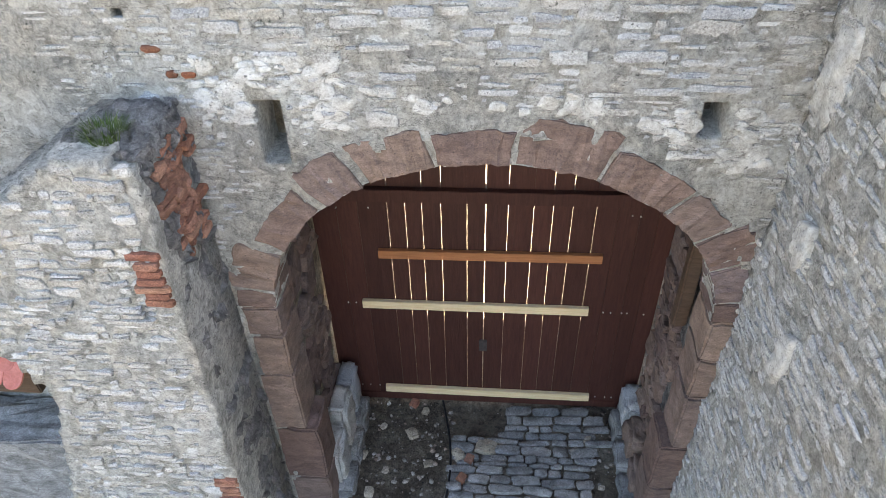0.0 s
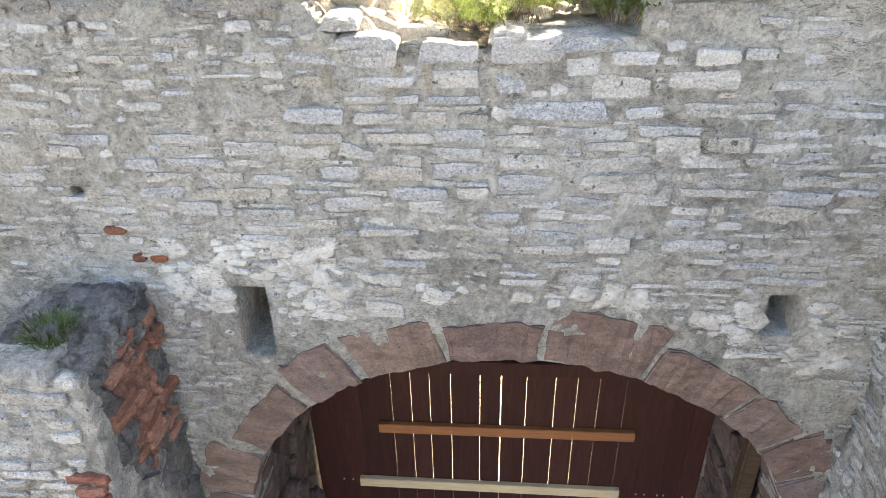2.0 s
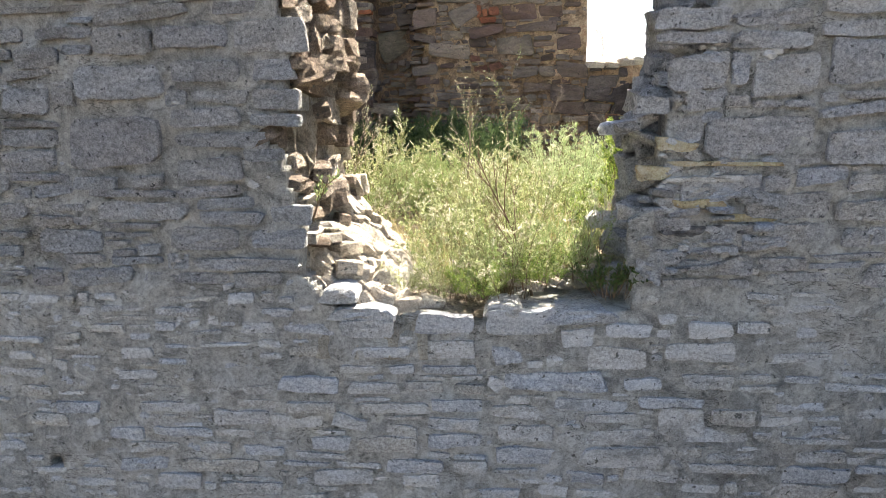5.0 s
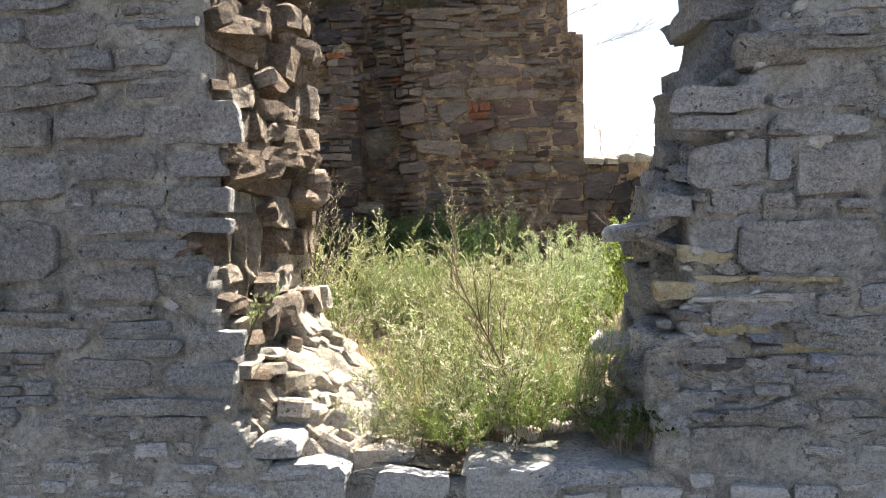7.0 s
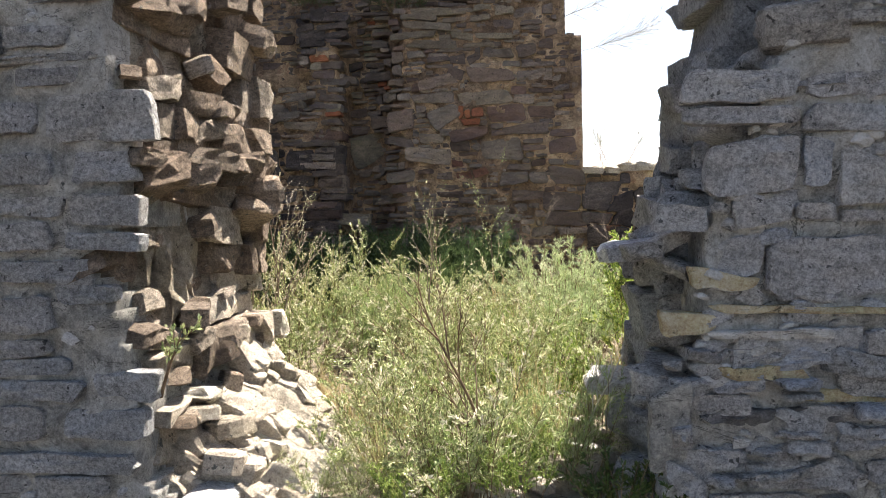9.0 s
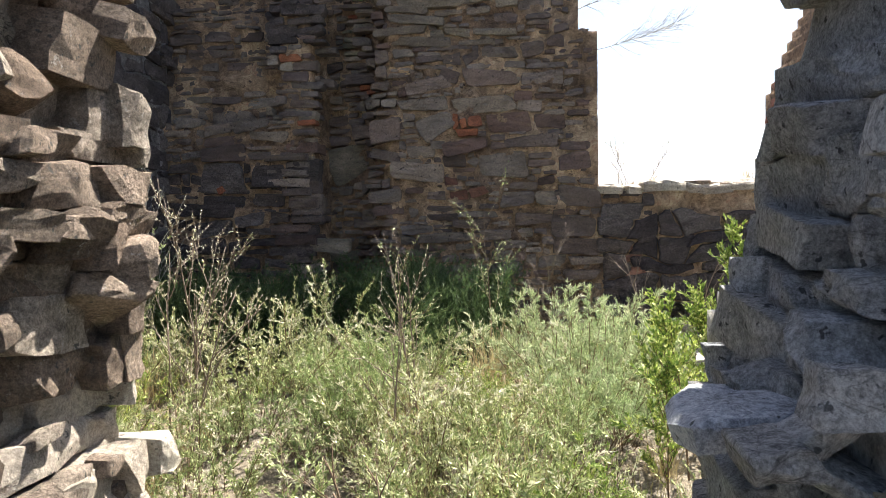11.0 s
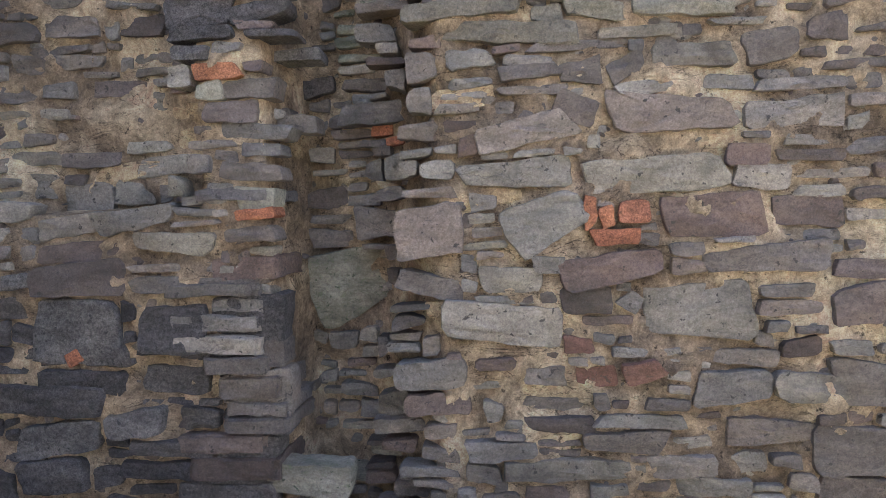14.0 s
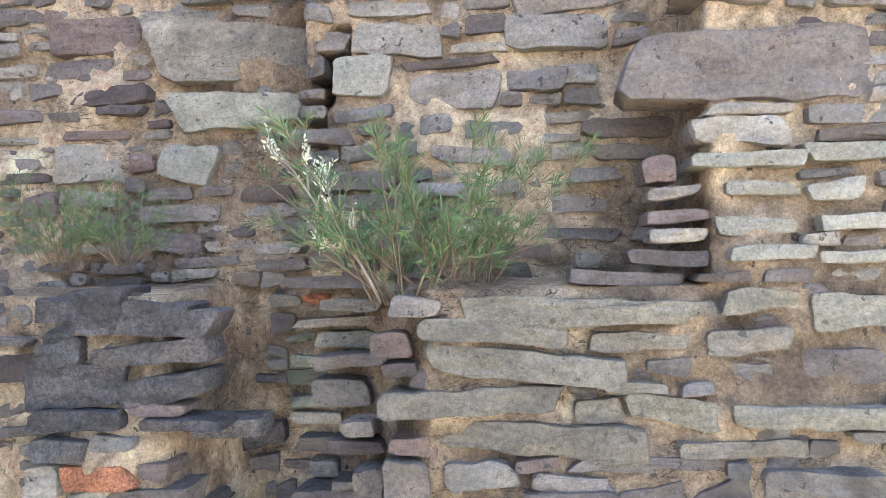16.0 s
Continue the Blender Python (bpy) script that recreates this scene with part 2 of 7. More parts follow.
M_olive = stone_mat("olive_grey_slate", [(0.215, 0.185, 0.142), (0.26, 0.225, 0.178), (0.175, 0.148, 0.12), (0.24, 0.2, 0.162)], (0.34, 0.30, 0.245), 0.66, stain=(0.09, 0.08, 0.065), stain_at=0.6, relief=0.016, punch=0.45, mottle=0.45)
M_rust = stone_mat("dark_red_stone", [(0.17, 0.085, 0.065), (0.21, 0.115, 0.088), (0.14, 0.07, 0.056)], (0.28, 0.2, 0.16), 0.7, stain=(0.09, 0.06, 0.05), stain_at=0.6, relief=0.012, punch=0.45, mottle=0.5)
M_mortar = mortar_mat("lime_mortar", (0.35, 0.344, 0.325), (0.50, 0.492, 0.467), (0.61, 0.60, 0.575), relief=0.04)
M_mortar_back = mortar_mat("ochre_mortar", (0.15, 0.107, 0.08), (0.34, 0.24, 0.165), (0.64, 0.485, 0.34), patch=2.2, relief=0.035, stops=(0.36, 0.49, 0.62))
M_sand = mortar_mat("sandy_mortar", (0.40, 0.275, 0.17), (0.58, 0.42, 0.27), (0.70, 0.55, 0.39), patch=5.0, relief=0.035)
M_ochre = mortar_mat("yellow_mortar", (0.42, 0.35, 0.22), (0.62, 0.52, 0.33), (0.72, 0.64, 0.48), patch=4.0, relief=0.03)
M_plaster = mortar_mat("white_plaster", (0.50, 0.49, 0.47), (0.64, 0.63, 0.61), (0.74, 0.73, 0.71), patch=3.0, relief=0.02)
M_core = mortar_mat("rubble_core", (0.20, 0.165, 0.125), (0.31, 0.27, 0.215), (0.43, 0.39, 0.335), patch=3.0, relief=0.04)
# Lighter than the rubble core: sunlight on the heap put into the colour.
M_crumb_sunlit = mortar_mat("sunlit_crumbled_mortar", (0.34, 0.30, 0.24), (0.48, 0.44, 0.37), (0.60, 0.57, 0.50), patch=5.0, relief=0.04)
M_render = mortar_mat("rough_render", (0.31, 0.31, 0.295), (0.44, 0.435, 0.415), (0.54, 0.535, 0.52), patch=1.8, relief=0.03)
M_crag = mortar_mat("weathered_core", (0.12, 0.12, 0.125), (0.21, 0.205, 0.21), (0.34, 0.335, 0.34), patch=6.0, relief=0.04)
M_red = stone_mat("red_sandstone", [(0.16, 0.11, 0.10), (0.215, 0.155, 0.135), (0.14, 0.10, 0.095), (0.25, 0.185, 0.155), (0.18, 0.14, 0.14)], (0.30, 0.22, 0.20), 0.72, stain=(0.08, 0.06, 0.055), stain_at=0.64, relief=0.01, grain=1.4, punch=0.45, mottle=0.5)
M_brick = stone_mat("orange_brick", [(0.25, 0.092, 0.052), (0.30, 0.125, 0.07), (0.20, 0.072, 0.045), (0.28, 0.14, 0.09)], (0.4, 0.28, 0.2), 0.7, stain=(0.12, 0.05, 0.035), stain_at=0.6, relief=0.008, grain=1.6)
M_brick_dull = stone_mat("weathered_brick", [(0.28, 0.13, 0.09), (0.35, 0.20, 0.15), (0.23, 0.10, 0.075)], (0.45, 0.36, 0.3), 0.66, stain=(0.13, 0.08, 0.06), relief=0.01, grain=1.6)
M_door = plain_mat("oxblood_paint", (0.048, 0.016, 0.013), (0.07, 0.026, 0.02), 6, (6, 6, 0.5), 0.6, 0.002, by_object=0.35)
M_pine = plain_mat("raw_pine", (0.66, 0.49, 0.29), (0.78, 0.63, 0.42), 5, (0.7, 8, 14), 0.65, 0.0015)
M_orange_wood = plain_mat("stained_pine", (0.30, 0.115, 0.05), (0.42, 0.18, 0.08), 5, (0.7, 8, 14), 0.55, 0.0015)
M_iron = plain_mat("dark_iron", (0.035, 0.035, 0.04), (0.07, 0.065, 0.065), 20, None, 0.5, 0.001)
M_steel = plain_mat("zinc_bolt", (0.45, 0.45, 0.45), (0.6, 0.6, 0.6), 30, None, 0.35, 0.0005)
M_rubber = plain_mat("black_rubber", (0.012, 0.012, 0.013), (0.025, 0.025, 0.026), 15, None, 0.45, 0.001)
M_soil = mortar_mat("stony_soil", (0.085, 0.072, 0.06), (0.14, 0.12, 0.10), (0.21, 0.19, 0.165), patch=3.0, relief=0.04)
M_dry_soil = mortar_mat("dry_soil", (0.20, 0.165, 0.12), (0.28, 0.24, 0.18), (0.36, 0.32, 0.26), patch=3.0, relief=0.04)
M_pave = stone_mat("blue_grey_slab", [(0.20, 0.215, 0.23), (0.27, 0.28, 0.295), (0.23, 0.235, 0.24), (0.31, 0.315, 0.32)], (0.4, 0.4, 0.4), 0.7, stain_at=0.66, relief=0.01)
M_pebble = stone_mat("pebble", [(0.2, 0.19, 0.18), (0.32, 0.31, 0.29), (0.42, 0.41, 0.39), (0.25, 0.19, 0.16)], (0.5, 0.49, 0.46), 0.7, True, relief=0.008)
M_concrete = plain_mat("pale_concrete", (0.30, 0.285, 0.26), (0.44, 0.425, 0.4), 5, None, 0.9, 0.006)
M_tile = plain_mat("red_roof_tile", (0.50, 0.16, 0.13), (0.62, 0.25, 0.21), 6, None, 0.7, 0.003, by_object=0.6)
M_far = stone_mat("far_grey_stone", [(0.44, 0.45, 0.47), (0.50, 0.51, 0.525), (0.40, 0.41, 0.43), (0.55, 0.55, 0.56)], (0.5, 0.5, 0.5), 0.66, True, relief=0.05, grain=0.3)
M_timber = plain_mat("dark_timber", (0.05, 0.03, 0.02), (0.10, 0.065, 0.045), 6, (1, 1, 6), 0.7, 0.003)
M_stem = plain_mat("dry_stem", (0.11, 0.07, 0.045), (0.22, 0.155, 0.095), 12, None, 0.8, 0.001)
M_twig = plain_mat("grey_twig", (0.16, 0.12, 0.09), (0.26, 0.21, 0.17), 12, None, 0.8, 0.001)
M_leaf = leaf_mat("wormwood_leaf", [(0.092, 0.138, 0.045), (0.248, 0.292, 0.113), (0.496, 0.501, 0.272), (0.141, 0.194, 0.069), (0.69, 0.72, 0.44), (0.330, 0.372, 0.158)], 0.16)
M_green = leaf_mat("fresh_leaf", [(0.061, 0.113, 0.027), (0.184, 0.275, 0.062), (0.369, 0.453, 0.115), (0.101, 0.178, 0.041), (0.521, 0.582, 0.162), (0.584, 0.615, 0.326)], 0.16)
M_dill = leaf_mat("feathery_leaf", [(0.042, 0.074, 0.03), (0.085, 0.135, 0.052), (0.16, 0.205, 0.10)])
M_mound = leaf_mat("pale_feathery_leaf", [(0.201, 0.283, 0.133), (0.364, 0.447, 0.239), (0.618, 0.675, 0.442), (0.254, 0.328, 0.151)], 0.16)
M_soft = leaf_mat("soft_green_leaf", [(0.096, 0.159, 0.051), (0.241, 0.317, 0.125), (0.417, 0.491, 0.236), (0.136, 0.214, 0.075), (0.57, 0.64, 0.32)], 0.16)
M_straw = leaf_mat("straw", [(0.36, 0.29, 0.15), (0.46, 0.39, 0.22), (0.28, 0.22, 0.12)], 0.3)
M_pale_twig = plain_mat("pale_twig", (0.42, 0.40, 0.34), (0.58, 0.56, 0.50), 12, None, 0.8, 0.001)
M_seed = leaf_mat("pale_seed_head", [(0.52, 0.50, 0.36), (0.68, 0.66, 0.52), (0.44, 0.43, 0.27)], 0.35)
M_moss = leaf_mat("moss", [(0.03, 0.06, 0.015), (0.06, 0.10, 0.025), (0.10, 0.13, 0.04)], 0.25)


# ---- making meshes ----
def mesh_of(name, verts, faces, material, smooth=True):
    me = bpy.data.meshes.new(name)
    me.from_pydata([tuple(map(float, v)) for v in verts], [], [tuple(f) for f in faces])
    me.materials.append(material)
    me.polygons.foreach_set("use_smooth", [smooth] * len(me.polygons))
    me.update()
    return me


def thing(name, data=None, label="", category="", group="", kind=""):
    return tagged(new(name, data), label, category, group, kind)


def child(name, me, parent, label="", m=None):
    ob = new(name, me)
    ob.parent = parent
    if m is not None:
        ob.matrix_basis = m
    return tagged(ob, label) if label else ob


def part(name, bm, material, parent, label="", smooth=False):
    me = bpy.data.meshes.new(name)
    bm.to_mesh(me)
    bm.free()
    me.materials.append(material)
    me.polygons.foreach_set("use_smooth", [smooth] * len(me.polygons))
    return child(name, me, parent, label)


def block_bm(x0, x1, y0, y1, z0, z1, bev=0.005, jag=0.0, rng=None, cuts=0):
    bm = bmesh.new()
    bmesh.ops.create_cube(bm, size=1.0)
    for v in bm.verts:
        v.co = Vector(((x0 + x1) / 2 + v.co.x * (x1 - x0), (y0 + y1) / 2 + v.co.y * (y1 - y0), (z0 + z1) / 2 + v.co.z * (z1 - z0)))
    if bev:
        bmesh.ops.bevel(bm, geom=bm.edges[:], offset=bev, segments=2, affect="EDGES")
    if cuts:
        bmesh.ops.subdivide_edges(bm, edges=bm.edges[:], cuts=cuts, use_grid_fill=True)
    if jag:
        for v in bm.verts:
            v.co += noise.noise_vector(v.co * 9) * jag
    return bm


def tube(points, radius, sides=6, taper=1.0):
    verts, faces = [], []
    n = len(points)
    for i, p in enumerate(points):
        p = Vector(p)
        d = (Vector(points[min(i + 1, n - 1)]) - Vector(points[max(i - 1, 0)])).normalized()
        a = d.orthogonal().normalized()
        b = d.cross(a)
        r = radius * (1 + (taper - 1) * i / max(1, n - 1))
        for k in range(sides):
            t = 2 * math.pi * k / sides
            verts.append(p + (a * math.cos(t) + b * math.sin(t)) * r)
    for i in range(n - 1):
        for k in range(sides):
            k2 = (k + 1) % sides
            faces.append((i * sides + k, i * sides + k2, (i + 1) * sides + k2, (i + 1) * sides + k))
    faces.append(tuple(range(sides))[::-1])
    faces.append(tuple((n - 1) * sides + k for k in range(sides)))
    return verts, faces


def stone_shape(rng, n=10, square=4.0, ragged=0.10, rings=(0.88,), dome=0.12):
    """A rough stone of unit size: x across, z up, its face towards -y, its back at y = 1."""
    out = []
    skew = rng.uniform(-0.12, 0.12)
    taper = rng.uniform(-0.18, 0.18)
    for k in range(n):
        t = 2 * math.pi * (k + 0.5 + rng.uniform(-0.25, 0.25)) / n
        c, s = math.cos(t), math.sin(t)
        r = 0.5 / (abs(c) ** square + abs(s) ** square) ** (1 / square)
        r *= 1 + rng.uniform(-ragged, ragged * 0.6)
        x, z = r * c, r * s
        out.append((x, z * (1 + taper * x * 2) + skew * x))
    verts, faces = [], []
    def ring(scale, y, jit):
        for x, z in out:
            verts.append((x * scale, y + rng.uniform(-jit, jit), z * scale))
    ring(0.96, 1.0, 0)
    ring(1.0, 0.12, 0.05)
    for i, s in enumerate(rings):
        ring(s, -dome * 0.5 * (i + 1) / len(rings), 0.05)
    m = len(rings) + 2
    for i in range(m - 1):
        for k in range(n):
            k2 = (k + 1) % n
            faces.append((i * n + k, i * n + k2, (i + 1) * n + k2, (i + 1) * n + k))
    verts.append((rng.uniform(-0.15, 0.15), -dome * rng.uniform(0.3, 0.8), rng.uniform(-0.15, 0.15)))
    c = len(verts) - 1
    for k in range(n):
        faces.append(((m - 1) * n + k, (m - 1) * n + (k + 1) % n, c))
    return np.array(verts), faces


RNG = random.Random(7)
FLAT_SHAPES = [stone_shape(RNG, 10, 4.5, 0.13) for _ in range(24)]
RICH_SHAPES = [stone_shape(RNG, 14, 5.5, 0.11, (0.94, 0.72), 0.16) for _ in range(24)]
LUMP_SHAPES = [stone_shape(RNG, 9, 3.5, 0.18, (0.85,), 0.3) for _ in range(20)]


def resample(pts, n):
    p = np.array(pts + pts[:1])
    d = np.r_[0, np.cumsum(np.hypot(*np.diff(p, axis=0).T))]
    t = np.linspace(0, d[-1], n, endpoint=False)
    return np.c_[np.interp(t, d, p[:, 0]), np.interp(t, d, p[:, 1])]


def cells(rng, x0, x1, z0, z1, hs, ls, gap=0.012, wave=0.3, big=0.25, split=0.12, tilt=0.35, n=14, ragged=0.05, corner=0.10):
    """Rubble laid in wavering courses that fit each other: the outlines of the stones, in (along, up)."""
    levels, z = [z0], z0
    while z < z1:
        z += rng.uniform(*hs)
        levels.append(z)
    seeds = [rng.uniform(0, 99) for _ in levels]
    hm = (hs[0] + hs[1]) / 2
    def level(k, x):
        return levels[k] + wave * hm * (noise.noise(Vector((x * 1.1, seeds[k], 0))) + 0.7 * noise.noise(Vector((x * 3.3, seeds[k], 4))))
    out = []
    def add(xa, xb, sa, sb, k0, k1, f0=0.0, f1=1.0):
        def at(x, f):
            lo, hi = level(k0, x), level(k1, x)
            return lo + (hi - lo) * f
        m = 3
        h = at((xa + xb) / 2, 1) - at((xa + xb) / 2, 0)
        if h < 0.02:
            return
        loop = []
        for i in range(m + 1):
            x = xa - sa * 0.5 + (xb - xa + sa * 0.5 - sb * 0.5) * i / m
            loop.append((x, at(x, f0)))
        for i in range(m + 1):
            x = xb + sb * 0.5 + (xa - xb + sa * 0.5 - sb * 0.5) * i / m
            loop.append((x, at(x, f1)))
        p = resample(loop, n)
        c = p.mean(axis=0)
        q = p - c
        w2, h2 = np.abs(q[:, 0]).max(), np.abs(q[:, 1]).max()
        if min(w2, h2) < gap * 1.2:
            return
        q *= np.array([1 - gap / w2 / 2, 1 - gap / h2 / 2])
        edge = np.hypot(q[:, 0] / w2, q[:, 1] / h2)
        q *= (1 - corner * np.clip(edge - 1.0, 0, 0.5) * 2)[:, None]
        q *= np.array([[1 + rng.uniform(-ragged, ragged * 0.4)] for _ in range(n)])
        sd = rng.uniform(0, 99)
        amp = min(0.016, h2 * 0.22)
        for i in range(n):
            d = noise.noise_vector(Vector((q[i, 0] * 16, q[i, 1] * 22, sd)))
            q[i] += (d.x * amp, d.y * amp)
        out.append((c, q, w2, h2))
    k = 0
    while k < len(levels) - 2:
        x = x0 - rng.uniform(0, ls[1])
        while x < x1:
            if rng.random() < big:
                w = rng.uniform(ls[1] * 0.6, ls[1] * 1.25)
                t = rng.uniform(-tilt, tilt) * hm
                add(x, x + w, 0, t * 0, k, k + 2)
                x += w
                continue
            seg = rng.uniform(ls[1] * 0.9, ls[1] * 2.4)
            for kk in (k, k + 1):
                xx = x
                sa = 0.0
                while xx < x + seg - 1e-6:
                    w = rng.uniform(*ls) * rng.choice((0.55, 0.8, 1, 1, 1.2))
                    xe = xx + w
                    if x + seg - xe < ls[0] * 0.6:
                        xe = x + seg
                    sb = rng.uniform(-tilt, tilt) * hm if xe < x + seg - 1e-6 else 0.0
                    if rng.random() < split:
                        f = rng.uniform(0.35, 0.65)
                        add(xx, xe, sa, sb, kk, kk + 1, 0.0, f)
                        add(xx, xe, sa, sb, kk, kk + 1, f, 1.0)
                    else:
                        add(xx, xe, sa, sb, kk, kk + 1)
                    sa = sb
                    xx = xe
            x += seg
        k += 2
    return out


def faced(q, rng, depth, rings, dome, chip):
    """A stone with the outline q: (along, inwards, up); its face lies about 0, its back at depth."""
    n = len(q)
    verts = [(x * 0.95, depth, z * 0.95) for x, z in q]
    verts += [(x, 0.10 * depth + rng.uniform(0, chip), z) for x, z in q]
    sd = rng.uniform(0, 99)
    lean_x, lean_z = rng.uniform(-0.06, 0.06), rng.uniform(-0.10, 0.10)
    for s in rings:
        for x, z in q:
            xx, zz = x * s, z * s
            d = -dome * (1 - s * 0.9) + chip * 1.2 * noise.noise(Vector((xx * 11 + sd, sd, zz * 16))) + chip * 0.6 * noise.noise(Vector((xx * 30, sd, zz * 40)))
            verts.append((xx, d + lean_x * xx + lean_z * zz, zz))
    verts.append((0, -dome, 0))
    m = len(rings) + 2
    faces = []
    for i in range(m - 1):
        for k in range(n):
            k2 = (k + 1) % n
            faces.append((i * n + k2, i * n + k, (i + 1) * n + k, (i + 1) * n + k2))
    for k in range(n):
        faces.append(((m - 1) * n + (k + 1) % n, (m - 1) * n + k, m * n))
    return verts, [f[::-1] for f in faces]


def slab_outline(w, h, turn, r, n=22, wild=1.0):
    """A roughly squared stone: four uneven corners, worn and slightly wavy sides."""
    c, s_ = math.cos(radians(turn)), math.sin(radians(turn))
    k = min(w, h) * 0.16
    corners = [(sx * (w * 0.53 - r.uniform(0, 0.12) * wild * w), sz * (h * 0.55 - r.uniform(0, 0.26) * wild * h)) for sx, sz in ((-1, -1), (1, -1), (1, 1), (-1, 1))]
    loop = []
    for i, (x, z) in enumerate(corners):
        for px, pz in (corners[i - 1], corners[(i + 1) % 4]):
            d = math.hypot(px - x, pz - z)
            f = min(0.45, k * r.uniform(0.1, 1.0) / d)
            loop.append((x + (px - x) * f, z + (pz - z) * f))
    q = resample(loop, n)
    sd = r.uniform(0, 99)
    a = min(0.010, h * 0.10)
    out = []
    for x, z in q:
        d = noise.noise_vector(Vector((x * 13, z * 17, sd))) * a + noise.noise_vector(Vector((x * 37, z * 37, sd))) * a * 0.5
        out.append(((x + d.x) * c - (z + d.y) * s_, (x + d.x) * s_ + (z + d.y) * c))
    return np.array(out)


def stones_of(rows):
    """(x, z, width, height[, turn]) of single stones, with the turn filled in."""
    return [(*k, 0) if len(k) == 4 else k for k in rows]


def clear_of(placed, x, z, w, h, gap=0.008):
    """Does a stone of half size w, h at x, z keep off the placed ones?"""
    return all(abs(x - k[0]) > w * 0.92 + k[2] * 0.47 + gap or abs(z - k[1]) > h * 0.92 + k[3] * 0.47 + gap for k in placed)


def pack(placed, r, x0, x1, z0, z1, w_most, h_most, w_least, h_least, tries, ok, joint=0.012):
    """Fill the room between placed stones with smaller ones, each grown until it meets its neighbours."""
    step = 0.01
    nx, nz = int((x1 - x0) / step), int((z1 - z0) / step)
    full = np.zeros((nz, nx), bool)
    for x, z, w, h, *_ in placed:
        a, b = int((x - w / 2 - x0) / step), int((x + w / 2 - x0) / step)
        c, d = int((z - h / 2 - z0) / step), int((z + h / 2 - z0) / step)
        full[max(0, c):max(0, d), max(0, a):max(0, b)] = True
    out = []
    for _ in range(tries):
        i, j = r.randrange(nx), r.randrange(nz)
        if full[j, i] or not ok(x0 + i * step, z0 + j * step):
            continue
        a, b, c, d = i, i + 1, j, j + 1
        wide, high = int(r.uniform(w_least, w_most) / step), int(r.uniform(h_least, h_most) / step)
        growing = True
        while growing:
            growing = False
            if d - c < high and d < nz and not full[d, a:b].any():
                d, growing = d + 1, True
            if d - c < high and c > 0 and not full[c - 1, a:b].any():
                c, growing = c - 1, True
            for _k in range(2):
                if b - a < wide and b < nx and not full[c:d, b].any():
                    b, growing = b + 1, True
                if b - a < wide and a > 0 and not full[c:d, a - 1].any():
                    a, growing = a - 1, True
        w, h = (b - a) * step, (d - c) * step
        if w < w_least or h < h_least:
            continue
        full[c:d, a:b] = True
        out.append((x0 + (a + b) / 2 * step, z0 + (c + d) / 2 * step, w - joint, h - joint, r.uniform(-3, 3)))
    return out


def as_cells(rows, r, wild=1.0):
    """Packed stones in the form that lay() takes."""
    return [(np.array((x, z)), slab_outline(w, h, turn, r, 18, wild), w / 2, h / 2) for x, z, w, h, turn in rows]


def fractured(r, w, d, h, jag=0.30):
    """An angular broken slab: the hull of points scattered in a flat box, with a few bites out of it."""
    bm = bmesh.new()
    for sx in (-1, 1):
        for sy in (-1, 0, 1):
            for sz in (-1, 1):
                bm.verts.new((sx * w / 2 * (1 - jag * r.random()), (sy + r.uniform(-0.3, 0.3)) * d / 2 * (1 - jag * r.random()), sz * h / 2 * (1 - jag * r.random())))
    for _ in range(5):
        bm.verts.new((r.uniform(-0.5, 0.55) * w, r.uniform(-0.55, 0.55) * d, r.uniform(-0.5, 0.5) * h))
    got = bmesh.ops.convex_hull(bm, input=bm.verts[:])
    bmesh.ops.delete(bm, geom=[v for v in got["geom_interior"] if isinstance(v, bmesh.types.BMVert)], context="VERTS")
    bmesh.ops.subdivide_edges(bm, edges=bm.edges[:], cuts=2, use_grid_fill=True)
    sd = Vector((r.uniform(0, 99), 0, 0))
    for v in bm.verts:
        v.co += noise.noise_vector(v.co * 15 + sd) * min(0.012, h * 0.12) + noise.noise_vector(v.co * 40 + sd) * min(0.010, h * 0.10)
    return bm


class Joined:
    """Many small stones in one mesh."""
    def __init__(self):
        self.v, self.f, self.n = [], [], 0

    def add(self, verts, faces, m):
        a = np.asarray(verts) @ np.array(m.to_3x3()).T + np.array(m.translation)
        self.v.append(a)
        self.f += [tuple(i + self.n for i in f) for f in faces]
        self.n += len(a)

    def mesh(self, name, material, smooth=True):
        return mesh_of(name, np.concatenate(self.v), self.f, material, smooth)


def lay(parent, stones, mat_one, mat_many, surface, near, depth=0.10, name="stone", limit=300, rings=(0.93, 0.6), dome=0.012, chip=0.008, keep=None):
    """Set stones into a wall: surface(x, z) gives the place and the turn of the wall there; near(x, z) picks those that stand alone."""
    rng = random.Random(len(stones))
    rest, count = Joined(), 0
    for c, q, w2, h2 in stones:
        x, z = float(c[0]), float(c[1])
        if keep is not None and not keep(x, z, w2, h2):
            continue
        v, f = faced(q, rng, depth, rings, dome, chip)
        p, rz = surface(x, z)
        m = Matrix.Translation(p) @ Matrix.Rotation(rz, 4, "Z")
        if count < limit and near(x, z):
            child(name, mesh_of(name, v, f, mat_one, False), parent, "", m)
            count += 1
        else:
            rest.add(v, f, m)
    if rest.n:
        tagged(child("stonework", rest.mesh("stonework", mat_many, False), parent), kind="stuff")
    return count


